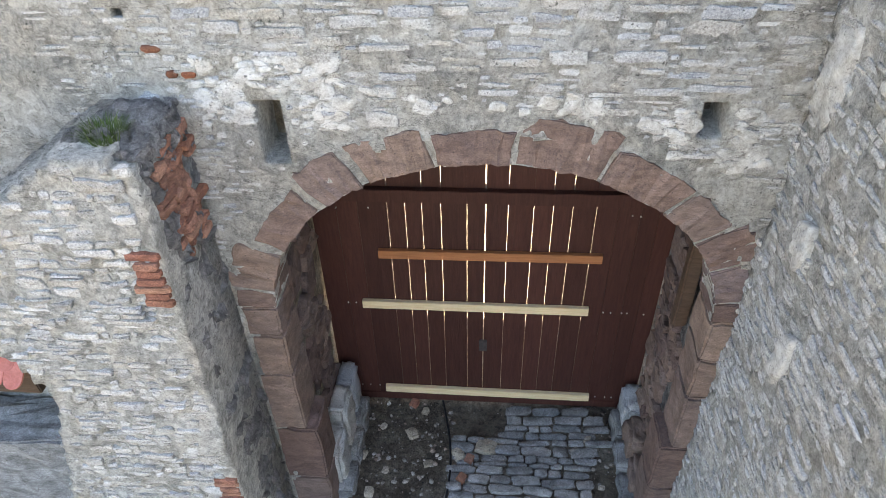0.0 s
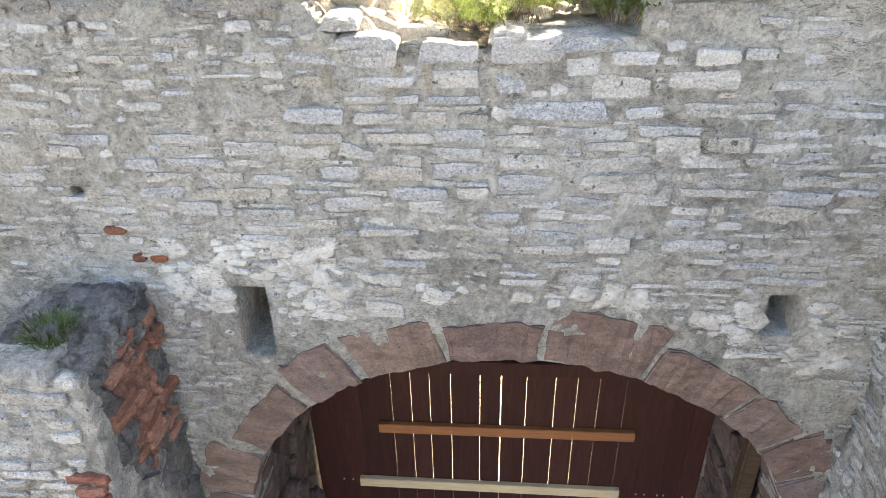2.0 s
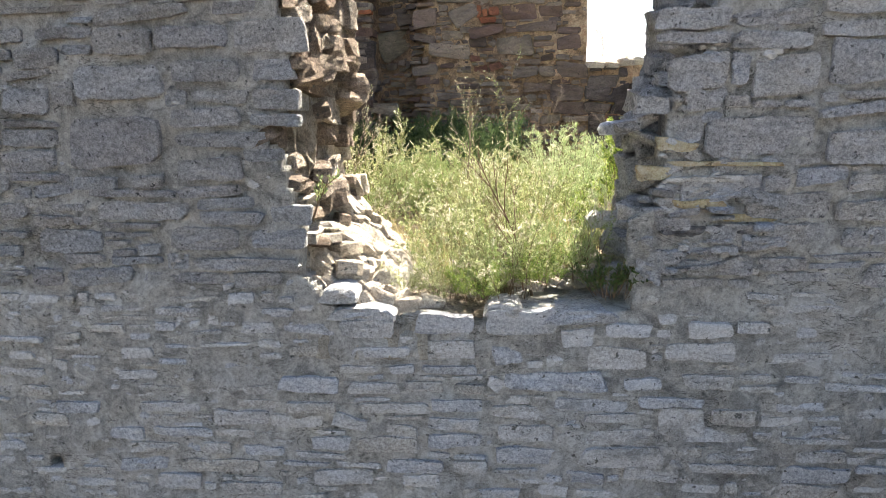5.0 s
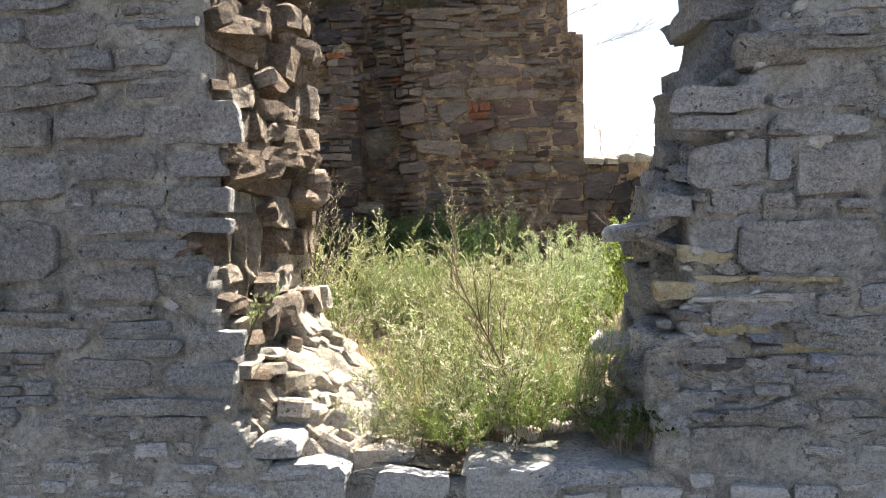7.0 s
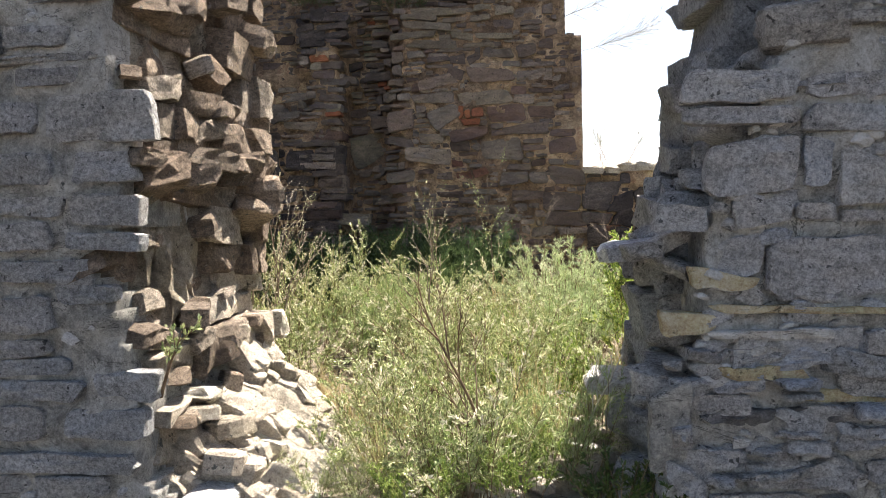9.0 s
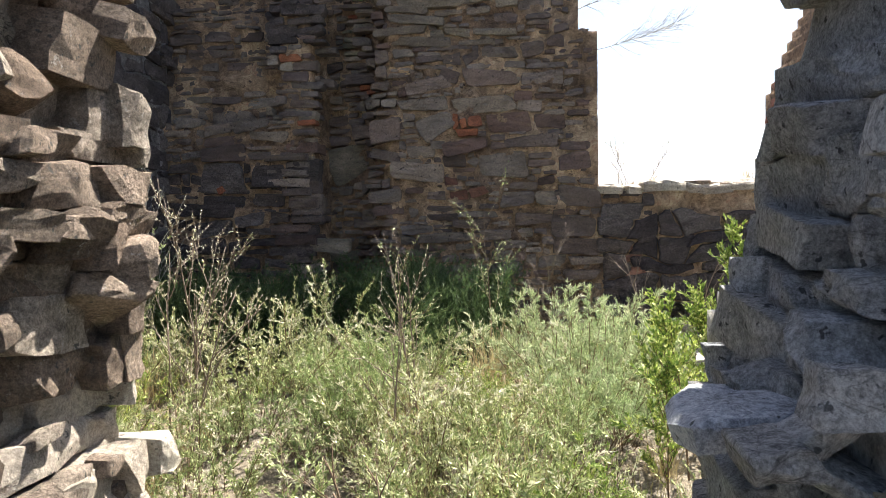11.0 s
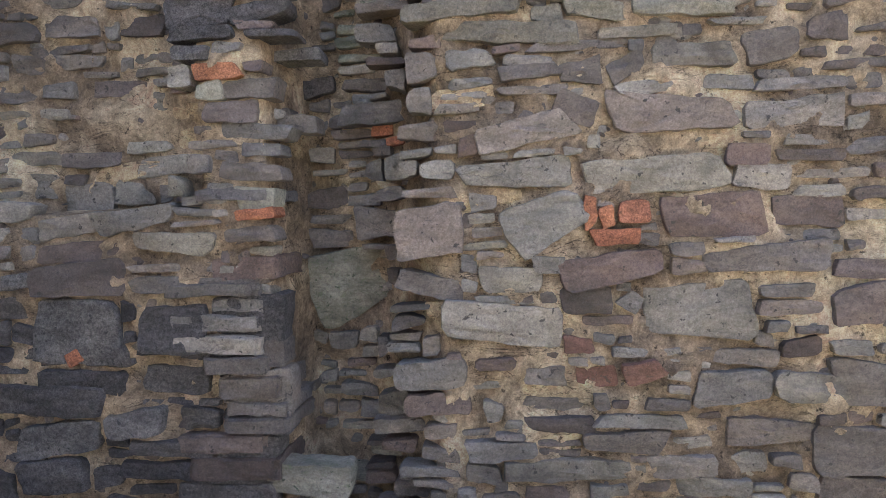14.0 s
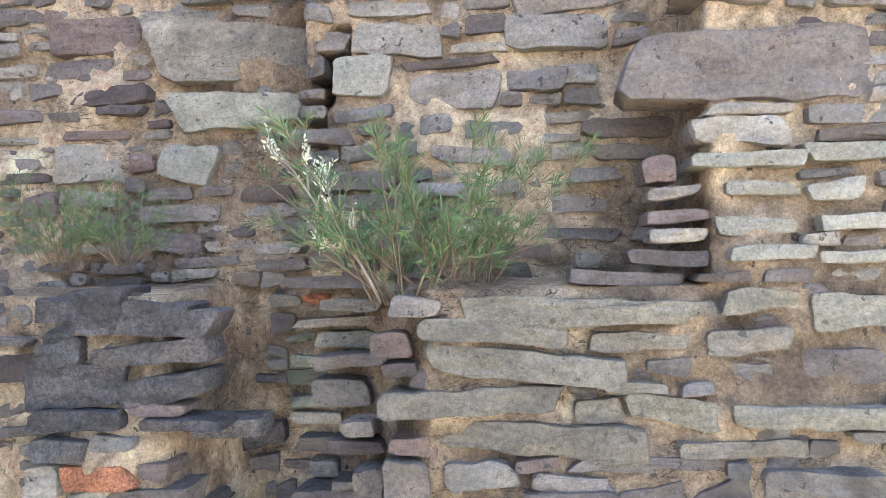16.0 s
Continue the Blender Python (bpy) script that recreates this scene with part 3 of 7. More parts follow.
def gallets(parent, count, seed, x0, x1, z0, z1, mat, surface, ok, size=(0.02, 0.07)):
    """Small chips of stone pressed into the mortar."""
    r = random.Random(seed)
    out = Joined()
    while count > 0:
        count -= 1
        x, z = r.uniform(x0, x1), r.uniform(z0, z1)
        w = r.uniform(*size)
        h = w * r.uniform(0.3, 0.8)
        if not ok(x, z, w / 2, h / 2):
            continue
        t = r.uniform(-0.5, 0.5)
        raw = [(-w / 2, -h * 0.4), (w * 0.3, -h / 2), (w / 2, h * 0.2), (0, h / 2), (-w * 0.4, h * 0.4)]
        q = resample([(a * math.cos(t) - b * math.sin(t), a * math.sin(t) + b * math.cos(t)) for a, b in raw], 9)
        v, f = faced(q, r, 0.03, (0.8,), 0.006, 0.004)
        p, rz = surface(x, z)
        out.add(v, f, Matrix.Translation(p) @ Matrix.Rotation(rz, 4, "Z"))
    tagged(child("stone_chips", out.mesh("stone_chips", mat, False), parent), kind="stuff")


def slab_wall(name, xs, zs, keep, front, back, material, kind="structure", axis="y", label=""):
    """A wall as a thick sheet over a grid: keep(x, z) says where it stands, front/back(x, z) give its two faces."""
    nx, nz = len(xs), len(zs)
    verts = []
    for face in (front, back):
        for z in zs:
            for x in xs:
                d = face(x, z)
                verts.append((x, d, z) if axis == "y" else (d, x, z))
    idx = lambda s, i, j: s * nx * nz + j * nx + i
    on = [[keep((xs[i] + xs[i + 1]) / 2, (zs[j] + zs[j + 1]) / 2) for i in range(nx - 1)] for j in range(nz - 1)]
    faces = []
    for j in range(nz - 1):
        for i in range(nx - 1):
            if not on[j][i]:
                continue
            faces.append((idx(0, i, j), idx(0, i + 1, j), idx(0, i + 1, j + 1), idx(0, i, j + 1)))
            faces.append((idx(1, i, j), idx(1, i, j + 1), idx(1, i + 1, j + 1), idx(1, i + 1, j)))
            for a, b, di, dj in (((i, j), (i + 1, j), 0, -1), ((i + 1, j), (i + 1, j + 1), 1, 0), ((i + 1, j + 1), (i, j + 1), 0, 1), ((i, j + 1), (i, j), -1, 0)):
                i2, j2 = i + di, j + dj
                if not (0 <= i2 < nx - 1 and 0 <= j2 < nz - 1 and on[j2][i2]):
                    faces.append((idx(0, *b), idx(0, *a), idx(1, *a), idx(1, *b)))
    used = sorted({i for f in faces for i in f})
    back_to = {u: i for i, u in enumerate(used)}
    me = mesh_of(name, [verts[u] for u in used], [tuple(back_to[i] for i in f) for f in faces], material)
    return thing(name, me, label or "rough rubble masonry wall bound with lime mortar", "wall", kind=kind)


def spaced(stops):
    """Grid lines: (start, step), ..., (end,)."""
    out = []
    for (a, s), nxt in zip(stops[:-1], stops[1:]):
        k = max(1, round((nxt[0] - a) / s))
        out += [a + (nxt[0] - a) * i / k for i in range(k)]
    return out + [stops[-1][0]]


def rough(x, z, seed, amp, scale):
    return amp * noise.fractal(Vector((x * scale, seed, z * scale)), 1.0, 2.0, 4)


def along(pairs, v):
    """Straight lines through (v, value) pairs."""
    if v <= pairs[0][0]:
        return pairs[0][1]
    for (a, p), (b, q) in zip(pairs, pairs[1:]):
        if v <= b:
            return p + (q - p) * (v - a) / (b - a)
    return pairs[-1][1]


# ---- front wall, with the gate arch and the breach ----
WALL_Y, WALL_BACK, GROUND = 3.96, 4.90, -0.22
LEFT_EDGE = [(6.22, -0.60), (6.30, -0.86), (6.44, -0.97), (6.75, -0.99), (6.94, -1.04), (7.09, -1.12), (7.17, -1.01), (7.41, -0.98), (7.61, -1.03), (7.86, -1.02), (8.8, -1.15)]
RIGHT_EDGE = [(6.33, 0.30), (6.43, 0.30), (6.62, 0.31), (6.85, 0.35), (7.13, 0.35), (7.26, 0.37), (7.33, 0.43), (7.47, 0.42), (7.58, 0.48), (7.65, 0.56), (7.72, 0.52), (7.80, 0.63), (8.8, 0.95)]
SILL = [(-0.9, 6.31), (-0.56, 6.24), (-0.25, 6.25), (-0.05, 6.32), (0.35, 6.33)]
BACK_EDGE = [(z, x + (0.23 if z > 7.25 else 0.16 if z > 6.5 else 0.10)) for z, x in RIGHT_EDGE]
RIGHT_TIPS = [(6.55, 0.43), (6.70, 0.41), (6.85, 0.43), (6.95, 0.42), (7.18, 0.49), (7.30, 0.52), (7.38, 0.57), (7.46, 0.56), (7.55, 0.55), (7.65, 0.60), (7.73, 0.66), (7.84, 0.64), (8.0, 0.68), (8.8, 0.95)]
ARCH_X, ARCH_Z, ARCH_A, ARCH_B = -0.03, 3.0, 1.75, 1.47


def in_arch(x, z, grow=0.0):
    if z < ARCH_Z:
        return abs(x - ARCH_X) < ARCH_A + grow
    return ((x - ARCH_X) / (ARCH_A + grow)) ** 2 + ((z - ARCH_Z) / (ARCH_B + grow)) ** 2 < 1


def in_breach(x, z, grow=0.0):
    return z > along(SILL, x) - grow and along(LEFT_EDGE, z) - grow < x < along(BACK_EDGE, z) + grow


def in_putlog(x, z, g=0.0):
    return (-1.60 - g < x < -1.42 + g and 4.45 - g < z < 4.93 + g) or (1.27 - g < x < 1.42 + g and 4.70 - g < z < 4.96 + g) or (-2.36 < x < -2.28 and 5.45 < z < 5.52)


def front_keep(x, z):
    return not (in_arch(x, z, 0.22) or in_breach(x, z, 0.05) or in_putlog(x, z))


def front_face(x, z):
    up = min(1.0, max(0.0, (z - 6.1) / 0.4))
    return WALL_Y + rough(x, z, 3.0, 0.016, 3.0) + rough(x, z, 9.0, 0.007 + 0.004 * up, 14.0) + rough(x, z, 5.0, 0.012 + 0.008 * up, 6.0) + 0.013 * up


xs = spaced([(-9, 0.6), (-3.0, 0.024), (2.1, 0.6), (9,)])
zs = spaced([(GROUND - 0.3, 0.35), (3.0, 0.035), (4.4, 0.024), (8.3, 0.1), (8.8,)])
wall_front = slab_wall("wall_front", xs, zs, front_keep, front_face, lambda x, z: WALL_BACK + rough(x, z, 5.0, 0.03, 4.0), M_mortar,
                       label="pale grey rubble stone wall with wide lime mortar joints and a breach")

rng = random.Random(11)
def front_at(x, z):
    return Vector((x, WALL_Y + rough(x, z, 3.0, 0.016, 3.0) - 0.003 + rng.uniform(-0.008, 0.006), z)), rng.uniform(-0.02, 0.02)


def on_edge(x, z, w, h):
    return in_breach(x - w * 0.9, z) or in_breach(x + w * 0.9, z) or in_breach(x, z - h * 0.9) or in_breach(x, z, 0.02)



# single stones of the facing: centre x, centre z, width, height, turn
COURSES_SILL = [(-0.73, 6.19, 0.27, 0.1), (-0.38, 6.21, 0.27, 0.12), (-0.05, 6.22, 0.33, 0.14), (0.21, 6.16, 0.16, 0.1), (0.43, 6.19, 0.22, 0.08), (0.78, 6.2, 0.2, 0.09), (0.96, 6.21, 0.15, 0.06), (-0.99, 6.08, 0.27, 0.07),
    (-0.67, 6.08, 0.29, 0.06), (-0.36, 6.1, 0.24, 0.09), (-0.1, 6.07, 0.14, 0.09), (0.36, 6.06, 0.32, 0.13), (0.74, 6.1, 0.3, 0.09), (-0.79, 6, 0.18, 0.04), (-0.58, 6, 0.12, 0.05), (-0.36, 6, 0.27, 0.04),
    (0.13, 6.05, 0.12, 0.07), (0.98, 5.98, 0.15, 0.05)]
COURSES_UNDER_SILL = [(0.12, 5.95, 0.47, 0.11), (0.78, 5.96, 0.22, 0.08), (-1.01, 5.92, 0.3, 0.09), (-0.72, 5.91, 0.25, 0.07), (-0.48, 5.91, 0.18, 0.07), (-0.28, 5.91, 0.14, 0.06), (-0.16, 5.94, 0.07, 0.09, 60), (0.5, 5.94, 0.18, 0.06),
    (0.63, 5.86, 0.3, 0.05), (-2.17, 5.79, 0.23, 0.07), (-1.7, 5.8, 0.34, 0.05), (-1.01, 5.81, 0.24, 0.05), (-0.62, 5.81, 0.33, 0.05), (-0.33, 5.83, 0.24, 0.06), (-0.05, 5.8, 0.27, 0.08, -3), (0.27, 5.84, 0.35, 0.06, -2),
    (0.36, 5.78, 0.24, 0.05), (0.9, 5.79, 0.18, 0.09)]
COURSES_MIDDLE = [(-1.35, 5.75, 0.27, 0.08), (0.67, 5.76, 0.21, 0.14), (-2.31, 5.72, 0.21, 0.07), (-1.93, 5.66, 0.18, 0.07), (-1.65, 5.67, 0.3, 0.05), (-1.08, 5.74, 0.27, 0.07), (-0.83, 5.74, 0.16, 0.08, -15), (-0.63, 5.7, 0.23, 0.08, -6),
    (-0.35, 5.74, 0.25, 0.06), (-0.02, 5.69, 0.26, 0.09), (0.34, 5.68, 0.42, 0.09), (0.82, 5.7, 0.32, 0.07), (-1.8, 5.59, 0.27, 0.06), (-1.48, 5.6, 0.15, 0.06), (-1.25, 5.58, 0.22, 0.07), (-0.93, 5.63, 0.19, 0.07),
    (-0.67, 5.62, 0.3, 0.09), (-0.34, 5.65, 0.26, 0.08), (-0.02, 5.58, 0.32, 0.09), (0.42, 5.58, 0.39, 0.13), (0.94, 5.6, 0.3, 0.05), (1.28, 5.61, 0.23, 0.06), (1.54, 5.55, 0.2, 0.04)]
COURSES_GATE_LEFT = [(-1.86, 5.5, 0.25, 0.07), (-1.47, 5.5, 0.41, 0.08), (-0.53, 5.51, 0.31, 0.07), (-0.27, 5.52, 0.17, 0.07), (-1.69, 5.41, 0.23, 0.09), (-1.33, 5.38, 0.34, 0.08), (-0.89, 5.45, 0.3, 0.08), (-0.52, 5.44, 0.19, 0.07),
    (-0.14, 5.39, 0.2, 0.05), (-1.05, 5.34, 0.18, 0.06), (-0.71, 5.29, 0.31, 0.05), (-1.09, 5.23, 0.23, 0.09), (-0.64, 5.1, 0.27, 0.06), (-0.77, 4.8, 0.27, 0.12)]
COURSES_GATE_RIGHT = [(0.25, 5.48, 0.18, 0.07), (0.55, 5.5, 0.25, 0.08), (0.91, 5.54, 0.41, 0.05), (1.27, 5.52, 0.3, 0.09), (0.11, 5.41, 0.14, 0.05), (1.21, 5.42, 0.32, 0.11, -3), (0.82, 5.26, 0.34, 0.09), (0.07, 5.21, 0.33, 0.06),
    (0.4, 5.24, 0.25, 0.11), (1.2, 5.21, 0.27, 0.05), (1.13, 5.13, 0.28, 0.05), (0.27, 5.04, 0.28, 0.06), (0.95, 5.02, 0.3, 0.06), (1.32, 5.04, 0.39, 0.05)]
SLABS_HIGH = [(-1.65, 7.59, 0.44, 0.07, 6), (-1.44, 7.49, 0.35, 0.14), (-1.1, 7.49, 0.3, 0.16), (-1.79, 7.31, 0.41, 0.22), (-1.39, 7.34, 0.33, 0.11), (-1.1, 7.34, 0.2, 0.12), (-1.09, 7.22, 0.22, 0.1), (-2.21, 7.35, 0.24, 0.04, 8),
    (-1.41, 7.15, 0.33, 0.09), (-1.09, 7.13, 0.25, 0.06), (-1.34, 7.05, 0.45, 0.08), (-1.83, 7.04, 0.45, 0.25), (-2.23, 7.07, 0.28, 0.08), (-2.02, 7.52, 0.26, 0.07)]
SLABS_LOW = [(-1.16, 6.98, 0.19, 0.06), (-1.41, 6.92, 0.3, 0.12), (-2.25, 6.97, 0.27, 0.1), (-2.15, 6.84, 0.19, 0.06, 10), (-1.78, 6.82, 0.41, 0.04), (-1.35, 6.77, 0.26, 0.06), (-1.33, 6.7, 0.31, 0.07), (-1.06, 6.71, 0.19, 0.09),
    (-2.17, 6.7, 0.19, 0.06), (-1.47, 6.61, 0.32, 0.11), (-1.11, 6.61, 0.25, 0.1), (-2.04, 6.52, 0.22, 0.05), (-1.79, 6.51, 0.24, 0.04), (-1.27, 6.49, 0.53, 0.06)]
SLABS_RIGHT = [(0.65, 7.5, 0.32, 0.08), (0.65, 7.42, 0.3, 0.05), (0.67, 7.29, 0.26, 0.16), (1.03, 7.28, 0.27, 0.19), (1.33, 7.31, 0.28, 0.2), (0.71, 7.17, 0.15, 0.08), (0.5, 7.16, 0.15, 0.09), (0.94, 7.04, 0.44, 0.2),
    (1.32, 7.13, 0.33, 0.05, 8), (1.35, 6.99, 0.31, 0.16), (1.19, 6.86, 0.23, 0.08, 6), (1.07, 6.74, 0.36, 0.11), (1.41, 6.83, 0.22, 0.09), (0.79, 6.83, 0.33, 0.08, 8), (1.4, 6.71, 0.27, 0.1), (1.06, 6.49, 0.21, 0.06),
    (0.8, 6.47, 0.28, 0.07), (0.58, 6.66, 0.2, 0.06), (0.56, 6.52, 0.18, 0.07)]
COURSES = stones_of(COURSES_SILL + COURSES_UNDER_SILL + COURSES_MIDDLE + COURSES_GATE_LEFT + COURSES_GATE_RIGHT)
SLABS_LEFT_END = stones_of(SLABS_HIGH + SLABS_LOW)
SLABS_RIGHT_END = stones_of(SLABS_RIGHT)
for rows_, mat_, proud, chip_ in ((COURSES, M_front, 0.011, 0.007), (SLABS_LEFT_END, M_upper, 0.006, 0.009), (SLABS_RIGHT_END, M_right, 0.009, 0.011)):
    for x, z, w, h, turn in rows_:
        v, f = faced(slab_outline(w, h, turn, rng), rng, 0.06, (0.97, 0.8, 0.45), 0.004, chip_)
        child("stone", mesh_of("stone", v, f, mat_, False), wall_front, "", Matrix.Translation((x, WALL_Y + rough(x, z, 3.0, 0.016, 3.0) - proud + rng.uniform(-0.005, 0.005), z)))
PLACED = COURSES + SLABS_LEFT_END + SLABS_RIGHT_END
def low_ok(x, z):
    return not (in_arch(x, z, 0.40) or in_breach(x, z, 0.06) or in_putlog(x, z, 0.05)) and z < 6.38


low = pack(PLACED, rng, -2.95, 1.95, 3.2, 6.38, 0.34, 0.085, 0.07, 0.035, 30000, low_ok, 0.020)
lay(wall_front, as_cells(low, rng), M_front, M_front_i, lambda x, z: (front_at(x, z)[0] + Vector((0, 0.002, 0)), 0.0), lambda x, z: -1.3 < x < 1.2 and 5.2 < z, 0.05, keep=lambda x, z, w, h: low_ok(x + w, z + h) and low_ok(x - w, z + h) and low_ok(x + w, z - h) and low_ok(x - w, z - h) and rng.random() < 0.82, rings=(0.96, 0.75), dome=0.004, chip=0.007, limit=150)
high = as_cells(pack(PLACED, rng, -2.95, 1.95, 6.38, 8.7, 0.55, 0.17, 0.08, 0.04, 20000, lambda x, z: not in_breach(x, z, 0.03), 0.012), rng)


def high_ok(x, z, w, h):
    return not on_edge(x, z, w, h) and rng.random() < 0.94 and not (0.42 < x < 0.98 and 6.5 < z < 6.98)


for stones, one, many in (([k for k in high if k[0][0] < 0], M_upper, M_upper_i), ([k for k in high if k[0][0] >= 0], M_right, M_right_i)):
    lay(wall_front, stones, one, many, lambda x, z: (Vector((x, WALL_Y + rough(x, z, 3.0, 0.016, 3.0) - 0.004 + rng.uniform(-0.006, 0.006), z)), rng.uniform(-0.02, 0.02)), lambda x, z: -1.9 < x < 1.5 and z < 7.9, 0.07, keep=high_ok, rings=(0.97, 0.8, 0.4), dome=0.004, chip=0.010, limit=50)
gallets(wall_front, 900, 12, -2.9, 1.9, 4.4, 8.2, M_front_i, lambda x, z: (Vector((x, front_face(x, z) - 0.002, z)), 0.0), lambda x, z, w, h: not (in_arch(x, z, 0.42) or in_breach(x, z, 0.08) or in_putlog(x, z, 0.04)) and clear_of(PLACED, x, z, w, h))


def torn(edge, side, seed, z0, z1, hs, ls, out, mat_one, mat_many, chip):
    """The torn end of the breach: broken stones standing out of the wall's core."""
    r = random.Random(seed)
    stones = cells(r, WALL_Y + 0.05, WALL_BACK, z0, z1, hs, ls, 0.004, 0.7, 0.15, 0.15, 0.9, 14, 0.16, 0.1)
    def at(y, z):
        u = (y - WALL_Y) / 0.94
        x = along(edge, z) + ((-0.89 - along(edge, z)) * u ** 1.3 if side < 0 else 0.18 * u - 0.09) + side * (0.04 - out * (r.random() ** 1.5) + (0.10 if r.random() < 0.2 else 0.0))
        return Vector((x, y, z)), -side * math.pi / 2 + r.uniform(-0.5, 0.5)
    lay(wall_front, stones, mat_one, mat_many, at, lambda y, z: z < 7.9, 0.20, "broken_stone", 150, (0.95, 0.7, 0.4), 0.02, chip,
        keep=lambda y, z, w, h: WALL_Y - 0.02 < y - w and y + w < WALL_BACK + 0.06)


torn(BACK_EDGE, 1, 4, 6.35, 8.7, (0.05, 0.14), (0.12, 0.34), 0.05, M_upper, M_upper_i, 0.02)


def rocky(x0, x1, y0, y1, z0, z1, amp, seed, cuts=11):
    """A block of stone with worn, uneven faces."""
    bm = bmesh.new()
    bmesh.ops.create_cube(bm, size=1.0)
    bmesh.ops.bevel(bm, geom=bm.edges[:], offset=0.055, segments=2, affect="EDGES")
    bmesh.ops.subdivide_edges(bm, edges=bm.edges[:], cuts=cuts // 2, use_grid_fill=True)
    for v in bm.verts:
        c = Vector(((x0 + x1) / 2 + v.co.x * (x1 - x0), (y0 + y1) / 2 + v.co.y * (y1 - y0), (z0 + z1) / 2 + v.co.z * (z1 - z0)))
        s = Vector((seed, 0, seed))
        v.co = c + noise.noise_vector(c * 6 + s) * amp * 0.75 + noise.noise_vector(c * 19 + s) * amp * 0.7 + noise.noise_vector(c * 47 + s) * amp * 0.3
    return bm


def rubble_heap():
    bm = bmesh.new()
    n = 24
    grid = {}
    for j in range(n + 1):
        for i in range(n + 1):
            u, y = i / n, 3.97 + 0.93 * j / n
            x = -1.06 + 0.6 * u
            grid[i, j] = bm.verts.new((x, y, 6.24 + 0.56 * (1 - u ** 0.8) * min(1.0, max(0.0, (y - 4.0) / 0.55)) + 0.05 * noise.fractal(Vector((x * 7, y * 7, 1)), 1.0, 2.0, 4)))
    for j in range(n):
        for i in range(n):
            bm.faces.new((grid[i, j], grid[i + 1, j], grid[i + 1, j + 1], grid[i, j + 1]))
    foot = [bm.verts.new((grid[i, 0].co.x, 3.96 + 0.02 * math.sin(i), 6.05)) for i in range(n + 1)]
    for i in range(n):
        bm.faces.new((foot[i], foot[i + 1], grid[i + 1, 0], grid[i, 0]))
    return bm


# slabs that stick out of the right-hand end, and the stones of the broken sill
rng = random.Random(14)
for x, y, z, w, d in ((0.47, 4.25, 7.05, 0.32, 0.24), (0.47, 4.55, 6.58, 0.32, 0.24)):
    v, f = faced(resample([(-w / 2, -d / 2), (w * 0.3, -d / 2), (w / 2, d / 2), (-w * 0.35, d * 0.4), (-w * 0.55, 0)], 12), rng, 0.05, (0.92, 0.6), 0.012, 0.02)
    child("slab", mesh_of("slab", v, f, M_front, False), wall_front, "", pose(x, y, z + 0.04, -90 + rng.uniform(-6, 6), rng.uniform(-6, 6), rng.uniform(-10, 10)))
SILL_STONES = [(-0.76, 6.29, 0.34, 0.07), (-0.12, 6.31, 0.18, 0.06), (0.22, 6.28, 0.36, 0.07), (-0.86, 6.38, 0.18, 0.08)]
for x, z, w, h in SILL_STONES:
    v, f = faced(resample([(-w / 2, -h * 0.4), (-w * 0.1, -h / 2), (w / 2, -h * 0.45), (w * 0.46, h * 0.3), (w * 0.1, h * 0.55), (-w * 0.35, h * 0.4)], 16), rng, 0.2, (0.94, 0.7, 0.4), 0.008, 0.022)
    child("sill_stone", mesh_of("sill_stone", v, f, M_front, False), wall_front, "", Matrix.Translation((x, WALL_Y - 0.018, z - 0.03)))
for i in range(60):
    x, y = rng.uniform(-0.98, 0.40), rng.uniform(4.08, 4.9)
    s_ = rng.uniform(0.03, 0.11)
    if x > -0.5 and rng.random() < 0.6:
        s_ *= 0.5
    v, f = faced(resample([(-s_, -s_ * 0.6), (s_ * 0.8, -s_ * 0.7), (s_, s_ * 0.5), (0, s_ * 0.8), (-s_ * 0.9, s_ * 0.5)], 11), rng, s_ * 0.7, (0.9, 0.5), s_ * 0.08, s_ * 0.12)
    child("rubble_stone", mesh_of("rubble_stone", v, f, M_pale, False), wall_front, "", pose(x, y, along(SILL, x) + 0.05 + max(0, -0.7 - x) * 0.8, -90 + rng.uniform(-20, 20), rng.uniform(-20, 20), rng.uniform(0, 360)))

for i in range(90):
    y = rng.uniform(4.08, 4.88)
    u = rng.random()
    x = -1.0 + 0.42 * u
    s_ = rng.uniform(0.03, 0.10)
    v, f = faced(resample([(-s_, -s_ * 0.6), (s_ * 0.8, -s_ * 0.7), (s_, s_ * 0.5), (0, s_ * 0.8), (-s_ * 0.9, s_ * 0.5)], 11), rng, s_ * 0.9, (0.9, 0.5), s_ * 0.08, s_ * 0.15)
    child("rubble_stone", mesh_of("rubble_stone", v, f, M_pale, False), wall_front, "", pose(x, y, 6.26 + 0.50 * (1 - u) * min(1.0, max(0.0, (y - 4.0) / 0.55)) + rng.uniform(-0.04, 0.04), -90 + rng.uniform(-25, 25), 35 + rng.uniform(-25, 25), rng.uniform(-20, 20)))
# Sunlit heap, brightened through a paler colour.
part("rubble_heap", rubble_heap(), M_crumb_sunlit, wall_front, "crumbled rubble and mortar, sunlight put into its pale colour", smooth=True)

part("torn_core", rocky(-1.40, -1.06, 4.12, 4.92, 6.5, 8.78, 0.05, 5.0, 80), M_core, wall_front, "crumbling rubble core of the wall")


